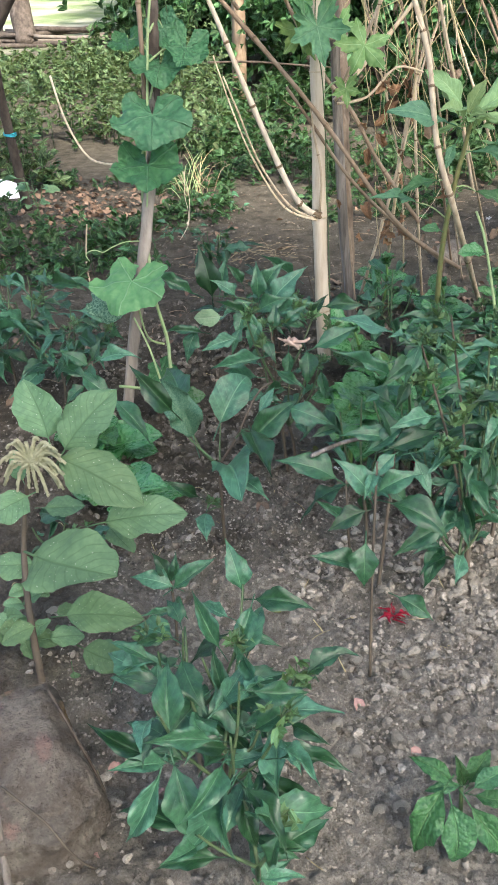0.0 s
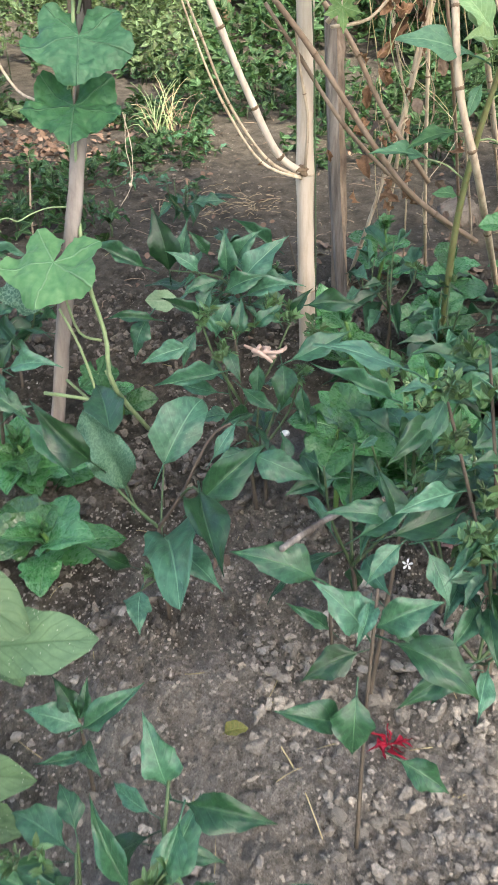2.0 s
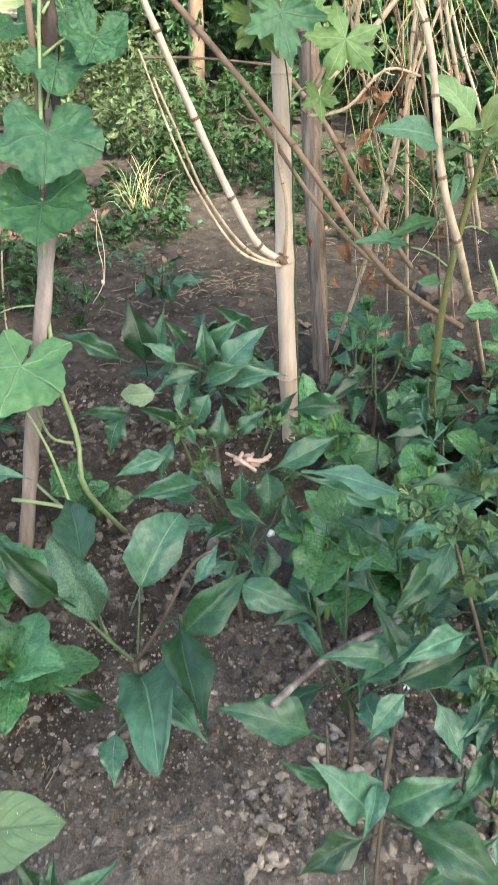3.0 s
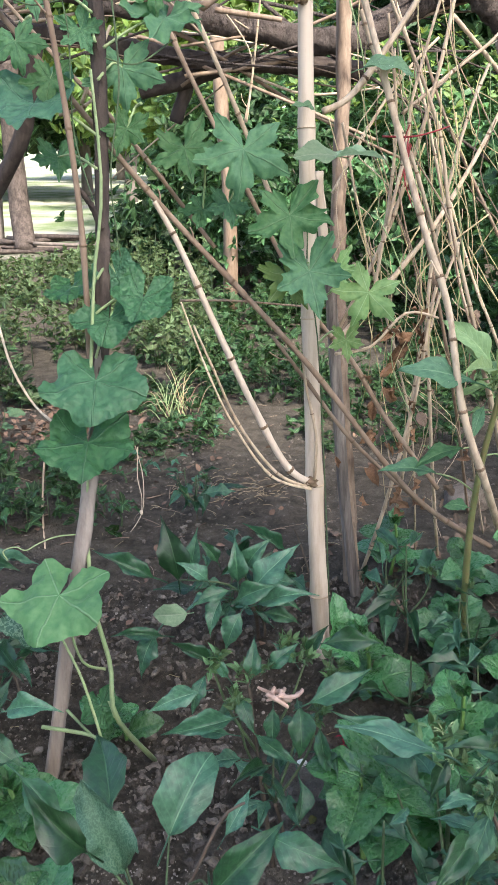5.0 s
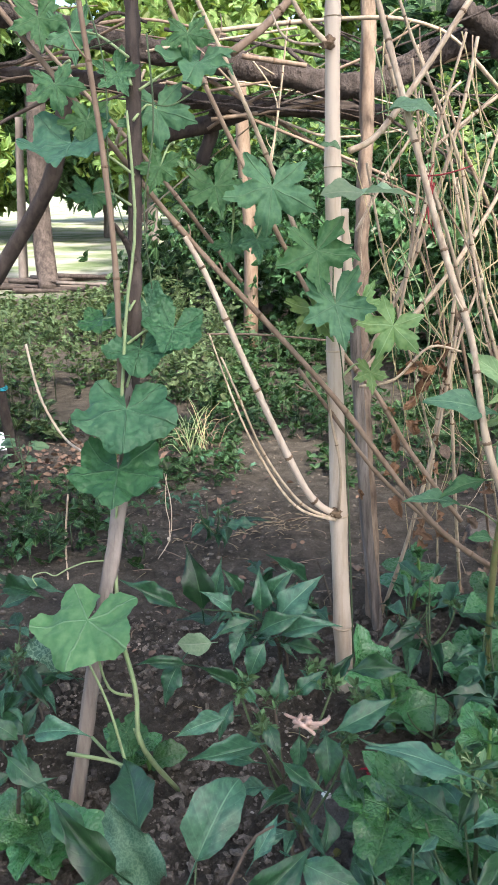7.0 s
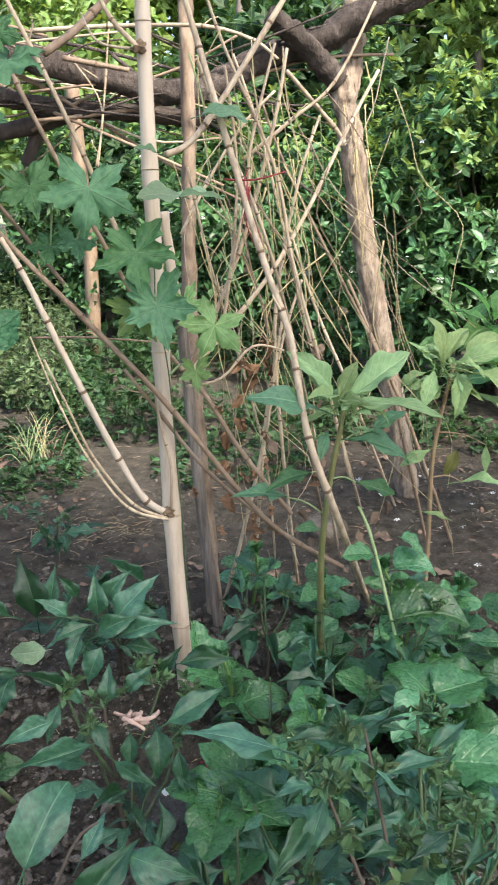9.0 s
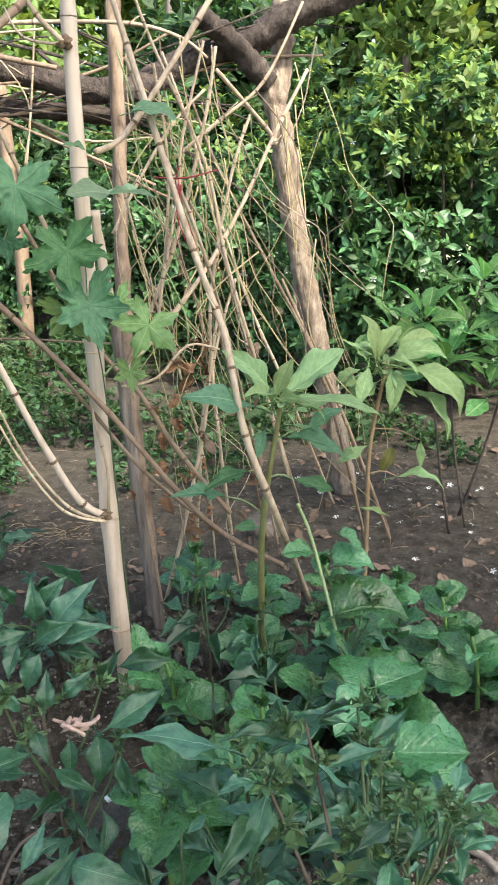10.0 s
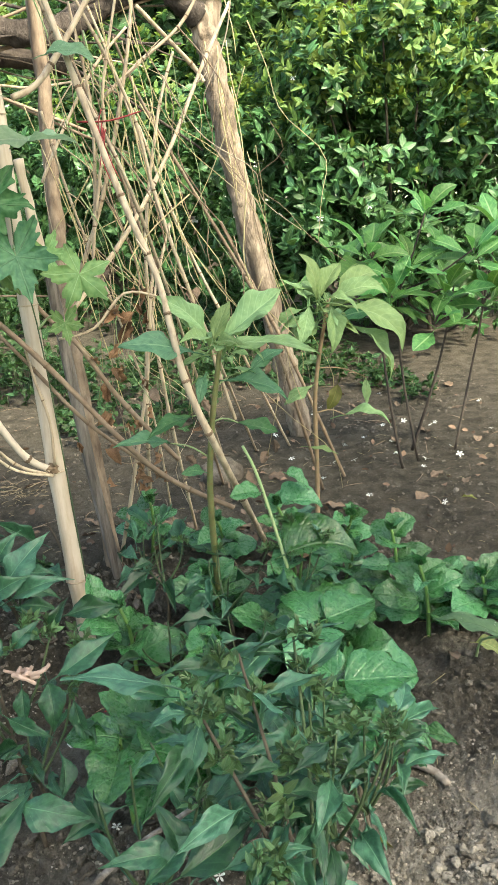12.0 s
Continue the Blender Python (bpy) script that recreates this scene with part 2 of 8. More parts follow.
    "plastic": surface("white_plastic", (0.75, 0.75, 0.76), (0.8, 0.8, 0.8), 20, (0.65, 0.65, 0.68), rough=0.35),
    "cyan": surface("turquoise_tie", (0.02, 0.3, 0.36), (0.04, 0.36, 0.4), 30, rough=0.5),
    "maroon": surface("red_string", (0.26, 0.045, 0.045), (0.32, 0.07, 0.07), 50, rough=0.9),
    "chaff": surface("trodden_chaff", (0.25, 0.2, 0.12), (0.36, 0.29, 0.18), 20, (0.2, 0.15, 0.09), rough=0.9, vary=0.6, island=True),
    "straw": surface("straw", (0.4, 0.34, 0.17), (0.54, 0.46, 0.26), 20, (0.38, 0.3, 0.16), rough=0.8, vary=0.4),
}


def variegated_material(name, cells, pale):
    """A leaf with a pale net of veins on grey-green."""
    m, nt, bsdf = material(name)
    g = Graph(nt)
    place = nt.nodes.new("ShaderNodeTexCoord").outputs["Object"]
    bent = g.mix(0.16, place, g.noise(place, 8.0, 3.0, 0.6, 1))
    n = g.node("ShaderNodeTexVoronoi", Vector=bent, Scale=cells)
    n.feature = "DISTANCE_TO_EDGE"
    net = g.ramp(n.outputs[0], (0.0, 1.0), (0.05, 0.8), (0.13, 0.0))
    g.put(bsdf, "Base Color", g.mix(g.math("MULTIPLY", net, 0.75), (0.03, 0.095, 0.05), pale))
    bsdf.inputs["Roughness"].default_value = 0.6
    g.put(bsdf, "Normal", g.bump(net, 0.4, 0.004))
    return m


MAT["variegated"] = variegated_material("variegated_gourd_leaf", 15.0, (0.18, 0.29, 0.18))
MAT["netted"] = variegated_material("crinkled_chili_leaf", 26.0, (0.1, 0.19, 0.11))


def soil_material():
    m, nt, bsdf = material("garden_soil")
    g = Graph(nt)
    place = nt.nodes.new("ShaderNodeTexCoord").outputs["Object"]
    broad = g.noise(place, 1.3, 5.0)
    mid = g.noise(place, 14.0, 6.0, 0.65)
    fine = g.noise(place, 95.0, 8.0, 0.75)
    crumbs = g.node("ShaderNodeTexVoronoi", Vector=place, Scale=85.0).outputs[0]
    damp = g.mix(g.ramp(mid, (0.35, 0.0), (0.65, 1.0)), (0.054, 0.046, 0.033), (0.124, 0.108, 0.08))
    dry = g.mix(g.ramp(mid, (0.3, 0.0), (0.7, 1.0)), (0.175, 0.158, 0.128), (0.315, 0.288, 0.24))
    near = g.node("ShaderNodeVectorMath", **{"#0": place, "#1": (0.45, 0.95, 0.0)})
    near.operation = "DISTANCE"
    # away from the dry patch: damp soil, darkened further for shade under the growth
    patch = g.math("MULTIPLY", g.math("SUBTRACT", 1.15, near.outputs["Value"]), 0.3)
    soil = g.mix(g.ramp(g.math("ADD", broad, g.math("MAXIMUM", patch, -0.3)), (0.44, 0.0), (0.66, 1.0)), damp, dry)
    soil = g.mix(g.ramp(fine, (0.5, 0.0), (0.66, 0.6)), soil, g.hsv(soil, 0.5, 0.9, 1.7))
    soil = g.mix(g.ramp(g.noise(place, 45.0, 4.0), (0.56, 0.0), (0.72, 0.6)), soil, (0.06, 0.053, 0.042))
    grit = g.noise(place, 320.0, 4.0, 0.7)
    soil = g.mix(g.ramp(grit, (0.54, 0.0), (0.66, 0.6)), soil, g.hsv(soil, 0.5, 0.9, 1.6))
    soil = g.mix(g.ramp(grit, (0.34, 0.6), (0.44, 0.0)), soil, (0.05, 0.044, 0.036))
    xyz = g.node("ShaderNodeSeparateXYZ", Vector=place)
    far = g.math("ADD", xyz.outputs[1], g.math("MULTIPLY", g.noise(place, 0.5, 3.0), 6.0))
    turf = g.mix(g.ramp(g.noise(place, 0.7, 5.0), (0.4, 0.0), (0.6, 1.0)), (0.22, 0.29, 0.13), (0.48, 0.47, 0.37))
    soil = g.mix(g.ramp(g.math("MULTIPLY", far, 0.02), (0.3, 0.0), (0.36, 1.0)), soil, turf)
    g.put(bsdf, "Base Color", soil)
    bsdf.inputs["Roughness"].default_value = 0.95
    bsdf.inputs["Specular IOR Level"].default_value = 0.15
    h = g.math("ADD", g.math("MULTIPLY", mid, 1.0), g.math("ADD", g.math("MULTIPLY", fine, 0.6), g.math("MULTIPLY", grit, 0.25)))
    g.put(bsdf, "Normal", g.bump(g.math("ADD", h, g.math("MULTIPLY", crumbs, 0.3)), 1.0, 0.035))
    return m


MAT["soil"] = soil_material()


def stone_material():
    """Grey-buff broken stone, pitted, with dark weathered, rosy and ochre stains."""
    m, nt, bsdf = material("garden_stone")
    g = Graph(nt)
    place = nt.nodes.new("ShaderNodeTexCoord").outputs["Object"]
    fine = g.noise(place, 90.0, 8.0, 0.75)
    pits = g.noise(place, 190.0, 5.0, 0.7)
    colour = g.mix(g.ramp(g.noise(place, 12.0, 6.0, 0.6), (0.4, 0.0), (0.6, 1.0)), (0.11, 0.093, 0.074), (0.19, 0.166, 0.134))
    colour = g.mix(g.ramp(g.noise(place, 7.0, 7.0, 0.65), (0.5, 0.0), (0.6, 0.85)), colour, (0.055, 0.05, 0.039))
    colour = g.mix(g.ramp(g.noise(place, 10.0, 5.0, 0.6), (0.58, 0.0), (0.66, 0.6)), colour, (0.24, 0.145, 0.12))
    colour = g.mix(g.ramp(g.noise(place, 8.0, 5.0, 0.6), (0.6, 0.0), (0.68, 0.6)), colour, (0.23, 0.15, 0.065))
    colour = g.mix(g.ramp(fine, (0.5, 0.0), (0.68, 0.6)), colour, g.hsv(colour, 0.5, 0.85, 1.6))
    colour = g.mix(g.ramp(pits, (0.33, 0.7), (0.43, 0.0)), colour, (0.045, 0.04, 0.033))
    g.put(bsdf, "Base Color", colour)
    bsdf.inputs["Roughness"].default_value = 0.95
    bsdf.inputs["Specular IOR Level"].default_value = 0.1
    h = g.math("ADD", g.noise(place, 28.0, 7.0, 0.65), g.math("ADD", g.math("MULTIPLY", fine, 0.5), g.math("MULTIPLY", pits, 0.3)))
    g.put(bsdf, "Normal", g.bump(h, 1.0, 0.022))
    return m


MAT["stone"] = stone_material()


# ---- builders ----
def thing(name, at, label, category, group="", kind=""):
    """An Empty at a thing's base, to parent its parts."""
    ob = new(name)
    ob.empty_display_size = 0.05
    ob.matrix_world = Matrix.Translation(at)
    return tagged(ob, label, category, group, kind)


def adopt(ob, parent, m=None):
    ob.parent = parent
    if m is not None:
        ob.matrix_basis = m
    return ob


def mesh_of(bm, name, mat, smooth=True):
    me = bpy.data.meshes.new(name)
    bm.to_mesh(me)
    bm.free()
    me.materials.append(MAT[mat])
    if smooth:
        me.polygons.foreach_set("use_smooth", [True] * len(me.polygons))
    return me


def part(name, bm, mat, parent, label="", smooth=True):
    ob = new(name, mesh_of(bm, name, mat, smooth))
    if parent is not None:
        ob.parent = parent
        ob.matrix_basis = Matrix.Translation(-parent.matrix_world.translation) if parent.type == "EMPTY" and parent.parent is None else Matrix()
    return tagged(ob, label)


def solo(name, bm, mat, label, category, group="", kind="", smooth=True):
    """A thing that is one mesh, with its origin at its lowest point."""
    me = mesh_of(bm, name, mat, smooth)
    low = min(me.vertices, key=lambda v: v.co.z).co.copy()
    me.transform(Matrix.Translation(-low))
    ob = new(name, me)
    ob.matrix_world = Matrix.Translation(low)
    return tagged(ob, label, category, group, kind)


def spline(points, steps):
    """A smooth line through a few places."""
    p = [Vector(q) for q in points]
    if len(p) == 2:
        return [p[0].lerp(p[1], i / steps) for i in range(steps + 1)]
    out = []
    n = len(p) - 1
    for i in range(steps + 1):
        s = min(i / steps * n, n - 1e-6)
        k = int(s)
        t = s - k
        a, b, c, d = p[max(k - 1, 0)], p[k], p[k + 1], p[min(k + 2, n)]
        out.append(0.5 * ((2 * b) + (c - a) * t + (2 * a - 5 * b + 4 * c - d) * t * t + (3 * b - a - 3 * c + d) * t ** 3))
    return out


def tube(bm, line, radii, sides=7, knobs=0.0, seed=0, groove=0.0):
    """A closed tube along a line, its radius given at every place of it; knobs roughen it."""
    rings = []
    side = None
    for i, p in enumerate(line):
        d = (line[min(i + 1, len(line) - 1)] - line[max(i - 1, 0)]).normalized()
        if side is None:
            side = d.orthogonal().normalized()
        side = (side - d * side.dot(d)).normalized()
        other = d.cross(side)
        ring = []
        for k in range(sides):
            a = 2 * math.pi * k / sides
            r = radii[i]
            if knobs:
                r *= 1 + knobs * noise.noise(Vector((math.cos(a) * 1.3 + seed * 7.1, math.sin(a) * 1.3, i * 0.55 + seed)))
            if groove:
                r *= 1 - groove * max(0.0, math.sin(a * 3 + seed + i * 0.05)) ** 3
            ring.append(bm.verts.new(p + side * (math.cos(a) * r) + other * (math.sin(a) * r)))
        rings.append(ring)
    for a, b in zip(rings, rings[1:]):
        for k in range(sides):
            bm.faces.new((a[k], a[(k + 1) % sides], b[(k + 1) % sides], b[k]))
    bm.faces.new(rings[0][::-1])
    bm.faces.new(rings[-1])
    return bm


def rod(bm, points, r0, r1, steps=10, sides=6, knobs=0.0, seed=0, groove=0.0):
    line = spline(points, steps)
    return tube(bm, line, [r0 + (r1 - r0) * i / steps for i in range(steps + 1)], sides, knobs, seed, groove)


def culm(bm, points, r0, r1, gap, sides=10):
    """A bamboo stalk with raised rings at its nodes."""
    length = sum((Vector(b) - Vector(a)).length for a, b in zip(points, points[1:]))
    count = max(2, round(length / gap))
    fine = spline(points, count * 6)
    line, radii = [], []
    for i, p in enumerate(fine):
        r = r0 + (r1 - r0) * i / len(fine)
        k = i % 6
        line.append(p)
        radii.append(r * (1.13 if k == 0 and 0 < i < len(fine) - 1 else 1.0 if k in (1, 5) else 0.97))
    return tube(bm, line, radii, sides)


def blob(bm, at, size, seed, rough=0.3, cuts=2, scale=1.7):
    """A lump with an uneven, angular surface."""
    made = bmesh.ops.create_icosphere(bm, subdivisions=cuts, radius=1.0)["verts"]
    for v in made:
        d = 1 + rough * noise.noise(v.co * scale + Vector((seed * 3.7, seed * 1.3, seed))) + rough * 0.4 * noise.noise(v.co * scale * 3 + Vector((seed, 0, seed)))
        v.co = Vector((v.co.x * size[0] * d, v.co.y * size[1] * d, v.co.z * size[2] * d)) + Vector(at)
    return bm


# ---- leaves: a few shapes of each kind, of length 1, along +y, top towards +z ----
OUTLINES = {
    "chili": (0.225, (0.0, 0.04), (0.08, 0.2), (0.2, 0.72), (0.33, 1.0), (0.47, 0.94), (0.62, 0.68), (0.76, 0.36), (0.88, 0.13), (0.95, 0.06), (1.0, 0.0)),
    "pepper": (0.25, (0.0, 0.03), (0.08, 0.3), (0.25, 0.85), (0.42, 1.0), (0.6, 0.88), (0.78, 0.5), (0.9, 0.2), (1.0, 0.0)),
    "spinach": (0.41, (0.0, 0.3), (0.03, 0.72), (0.14, 0.98), (0.34, 1.0), (0.58, 0.87), (0.78, 0.6), (0.92, 0.3), (1.0, 0.0)),
    "amaranth": (0.22, (0.0, 0.03), (0.12, 0.3), (0.3, 0.8), (0.46, 1.0), (0.64, 0.85), (0.82, 0.48), (0.93, 0.2), (1.0, 0.0)),
    "oval": (0.33, (0.0, 0.04), (0.08, 0.45), (0.24, 0.9), (0.42, 1.0), (0.62, 0.92), (0.8, 0.65), (0.93, 0.32), (1.0, 0.0)),
    "plumeria": (0.2, (0.0, 0.03), (0.12, 0.3), (0.32, 0.8), (0.55, 1.0), (0.74, 0.85), (0.88, 0.5), (0.96, 0.25), (1.0, 0.0)),
}


def outline(kind, v):
    pts = OUTLINES[kind][1:]
    for (a, wa), (b, wb) in zip(pts, pts[1:]):
        if v <= b:
            t = (v - a) / (b - a)
            return wa + (wb - wa) * (t * t * (3 - 2 * t) * 0.5 + t * 0.5)
    return 0.0


def blade(kind, mat, seed, fold, droop, wave, petiole=0.22, rows=11, crinkle=0.0, curl=0.0):
    """A leaf blade, folded along its midrib, drooping to its tip, wavy at the edge, with its stalk behind it."""
    rng = random.Random(seed * 7 + 1)
    half = OUTLINES[kind][0]
    bm = bmesh.new()
    uv = bm.loops.layers.uv.new("UVMap")
    us = (-1.0, -0.82, -0.62, -0.42, -0.2, 0.0, 0.2, 0.42, 0.62, 0.82, 1.0) if crinkle > 0.02 else (-1.0, -0.62, -0.3, 0.0, 0.3, 0.62, 1.0)
    phase, twist, bend = rng.uniform(0, 6), rng.uniform(-0.55, 0.55), rng.uniform(-0.2, 0.2)
    beat, tip_curl, lop = rng.uniform(9, 15), rng.uniform(-0.3, 1.0) * curl, rng.uniform(-0.12, 0.12)
    grid = []
    y = z = 0.0
    for i in range(rows + 1):
        v = i / rows
        if i:
            a = droop * (v - 0.25) + tip_curl * max(0.0, v - 0.6) * 3
            y += math.cos(a) / rows
            z -= math.sin(a) / rows
        w = half * max(outline(kind, v), 0.012)
        row = []
        for u in us:
            edge = u * (1 + lop * (1 if u > 0 else -1)) * (1 + 0.07 * math.sin(v * beat * 1.7 + phase * 2 + u) * abs(u) ** 4)
            lift = abs(u) * w * fold - abs(u) ** 3 * w * fold * 0.35 + wave * half * abs(u) ** 2 * math.sin(v * beat + phase + (1.6 if u > 0 else 0)) * math.sin(math.pi * min(v * 1.1, 1))
            lift += twist * u * w * v
            if crinkle:
                lift += crinkle * noise.noise(Vector((u * 2.6 + seed * 5.3, v * 5.5, seed * 1.7))) * (0.25 + 0.75 * min(abs(u) * 2, 1))
                lift += crinkle * 0.3 * noise.noise(Vector((u * 6.0 + seed * 2.3, v * 14, seed * 0.7)))
            row.append((bm.verts.new((edge * w * math.cos(fold * 0.6) + bend * v * v, y, z + lift)), u * 0.5 + 0.5, v))
        grid.append(row)
    for a, b in zip(grid, grid[1:]):
        for k in range(len(us) - 1):
            quad = (a[k], a[k + 1], b[k + 1], b[k])
            f = bm.faces.new([q[0] for q in quad])
            for loop, q in zip(f.loops, quad):
                loop[uv].uv = q[1:]
    if petiole:
        stalk = spline([(0, -petiole, -petiole * 0.15), (0, -petiole * 0.4, 0.0), (0, 0.02, 0.0)], 4)
        before = set(bm.faces)
        tube(bm, stalk, [0.012] * 5, 5)
        for f in bm.faces:
            if f not in before:
                for loop in f.loops:
                    loop[uv].uv = (0.28, 0.53)
    tip = Vector((0, y, z))
    turn = Matrix.Rotation(-math.atan2(z, y), 4, "X") @ Matrix.Scale(1 / tip.length, 4)
    bmesh.ops.transform(bm, matrix=turn, verts=bm.verts)
    return mesh_of(bm, kind + "_leaf", mat)


def lobed(mat, seed, lobes, depth, teeth, cup, sharp=1.0, extra=0.0, ring=7, spokes=90):
    """A gourd leaf: lobes round the stalk's end, notched at the base, ribbed along the lobes. Its width is about 1."""
    rng = random.Random(seed)
    bm = bmesh.new()
    uv = bm.loops.layers.uv.new("UVMap")
    phase = rng.uniform(0, 6)
    hub = bm.verts.new((0, 0, 0))
    grid = []
    for i in range(1, ring + 1):
        s = i / ring
        row = []
        for k in range(spokes + 1):
            a = -math.pi + 2 * math.pi * k / spokes
            a *= 0.945
            lobe = 0.5 + 0.5 * math.cos(a * lobes * 1.06)
            r = 0.5 * (1 - depth * (1 - lobe) ** sharp) * (1 - 0.12 * abs(a) / math.pi) * (1 + 0.05 * math.sin(a * 2.3 + phase) + 0.03 * math.sin(a * 7 + phase))
            r *= 1 + teeth * math.sin(a * 31 + phase + 1.5 * math.sin(a * 5)) * (0.6 + 0.4 * math.sin(a * 3 + phase))
            r *= (1 + extra * math.cos(a * lobes * 3.18) * s) * (1 + extra * lobe ** 8)
            r *= s
            zz = s * s * (cup * 0.2 + 0.03 * math.sin(2 * a + phase) + 0.022 * math.sin(5 * a + phase * 2) - 0.14 * max(0.0, math.cos(a)) ** 2) - 0.03 * s * (1 - lobe)
            zz += 0.13 * s * noise.noise(Vector((r * math.sin(a) * 4 + seed * 3, r * math.cos(a) * 4, seed))) + 0.045 * s * noise.noise(Vector((r * math.sin(a) * 12, r * math.cos(a) * 12, seed * 2)))
            step = 2 * math.pi / (lobes * 1.06)
            off = abs((a + step / 2) % step - step / 2) * s
            row.append((bm.verts.new((r * math.sin(a), r * math.cos(a), zz)), off, s))
        grid.append(row)
    for k in range(spokes):
        f = bm.faces.new((hub, grid[0][k + 1][0], grid[0][k][0]))
        for loop in f.loops:
            loop[uv].uv = (0.5 + 0.25 * (grid[0][k][1] + grid[0][k + 1][1]), 0.0)
    for a, b in zip(grid, grid[1:]):
        for k in range(spokes):
            quad = (a[k], a[k + 1], b[k + 1], b[k])
            f = bm.faces.new([q[0] for q in quad])
            for loop, q in zip(f.loops, quad):
                loop[uv].uv = (0.5 + 0.5 * q[1], q[2])
    me = mesh_of(bm, "gourd_leaf", mat)
    me.flip_normals()
    return me


BLADES = {
    "chili": [blade("chili", "chili", k, 0.1 + 0.09 * (k * 5 % 14), 0.2 + 0.27 * (k % 5), 0.18 + 0.08 * (k % 4), 0.25, 16, 0.035, 0.5) for k in range(14)],
    "pepper": [blade("pepper", "pepper", k, 0.35 + 0.09 * k, 0.9 + 0.3 * (k % 3), 0.34, 0.25, 16, 0.045) for k in range(5)],
    "spinach": [blade("spinach", "spinach", k, 0.1 + 0.1 * (k * 3 % 7), 0.25 + 0.25 * (k % 4), 0.1, 0.15, 22, 0.034, 0.35) for k in range(9)],
    "amaranth": [blade("amaranth", "amaranth", k, 0.25 + 0.12 * k, 0.5 + 0.35 * (k % 3), 0.24, 0.3, 18, 0.04, 0.5) for k in range(6)],
    "lower_amaranth": [blade("amaranth", "lower_amaranth", k, 0.1 + 0.12 * k, 0.5 + 0.3 * (k % 3), 0.24, 0.3, 16, 0.04, 0.5) for k in range(5)],
    "oval": [blade("oval", "oval", k, 0.2 + 0.1 * k, 0.4 + 0.22 * (k % 3), 0.2, 0.25, 14, 0.045) for k in range(5)],
    "plumeria": [blade("plumeria", "plumeria", k, 0.3 + 0.1 * k, 0.4 + 0.25 * (k % 3), 0.12, 0.12) for k in range(4)],
    "pale": [blade("oval", "pale", k, 0.3 + 0.2 * k, 0.6 + 0.2 * k, 0.2, 0.2) for k in range(2)],
    "tired": [blade("oval", "tired", k, 0.3 + 0.2 * k, 0.6 + 0.2 * k, 0.2, 0.2) for k in range(3)],
    "gourd": [lobed("gourd", k, 5, 0.2, 0.012, 0.15 + 0.2 * k, 1.2, 0.012, 10, 120) for k in range(4)],
    "young": [lobed("young", k, 5, 0.2, 0.014, 0.1 + 0.2 * k, 1.2, 0.012, 10, 120) for k in range(2)],
    "yellowing": [lobed("yellowing", k, 5, 0.44, 0.06, 0.1 + 0.3 * k, 1.9, 0.09, 8, 150) for k in range(2)],
    "variegated": [lobed("variegated", k, 5, 0.16, 0.03, 0.1 + 0.3 * k, 1.6) for k in range(2)],
    "bitter": [lobed("bitter", k, 5, 0.4, 0.055, 0.05 + 0.25 * k, 1.9, 0.09, 9, 150) for k in range(4)],
    "broad_chili": [blade("oval", "chili", k, 0.25 + 0.1 * k, 0.35 + 0.2 * k, 0.2, 0.3, 14, 0.03, 0.4) for k in range(3)],
    "netted": [blade("oval", "netted", k, 0.6, 1.2, 0.5, 0.4, 16, 0.1, 1.0) for k in range(2)],
    "red_petal": [blade("chili", "red", k, 0.9 + 0.3 * k, 2.0 - 0.7 * k, 0.6, 0.2) for k in range(3)],
    "rusty": [blade("oval", "rusty", k, 0.8 + 0.3 * k, 1.6 - 0.9 * k, 0.6, 0.2, 12, 0.12, 1.0) for k in range(3)],
    "litter": [blade("oval", "litter", k, 0.15 + 0.2 * k, 0.9 - 0.5 * k, 0.3, 0.15, 12, 0.06) for k in range(4)],
}


def leaf(plant, kind, base, tip, up=(0, 0, 1), wide=1.0, pick=None, roll=0.0, name="leaf"):
    """A leaf of a plant with its blade from base to tip, its upper side turned towards up. All in world metres."""
    b, t = Vector(base), Vector(tip)
    y = t - b
    size = y.length
    y.normalize()
    x = y.cross(Vector(up))
    if x.length < 0.05:
        x = y.cross(Vector((0.3, -1, 0.2)))
    x.normalize()
    z = x.cross(y)
    m = Matrix.Identity(4)
    for k, (axis, s) in enumerate(((x, size * wide), (y, size), (z, size))):
        for r in range(3):
            m[r][k] = axis[r] * s
    m = m @ Matrix.Rotation(roll, 4, "Y")
    shapes = BLADES[kind]
    seed = int(abs(b.x * 971 + b.y * 577 + b.z * 313) * 10)
    ob = new(name, shapes[(seed if pick is None else pick) % len(shapes)])
    m.translation = b - plant.matrix_world.translation
    return adopt(ob, plant, m)


def sheet_mesh(name, verts, quads, uvs, mat):
    """A mesh from numpy arrays of corners (n, 3), faces (m, 3 or 4) and uv (n, 2)."""
    me = bpy.data.meshes.new(name)
    me.vertices.add(len(verts))
    me.vertices.foreach_set("co", verts.astype(np.float32).ravel())
    me.loops.add(quads.size)
    me.loops.foreach_set("vertex_index", quads.astype(np.int32).ravel())
    me.polygons.add(len(quads))
    me.polygons.foreach_set("loop_start", np.arange(0, quads.size, quads.shape[1], dtype=np.int32))
    me.polygons.foreach_set("use_smooth", np.ones(len(quads), dtype=bool))
    if uvs is not None:
        me.uv_layers.new(name="UVMap").data.foreach_set("uv", uvs[quads.ravel()].astype(np.float32).ravel())
    me.update(calc_edges=True)
    me.validate()
    me.materials.append(MAT[mat])
    return me


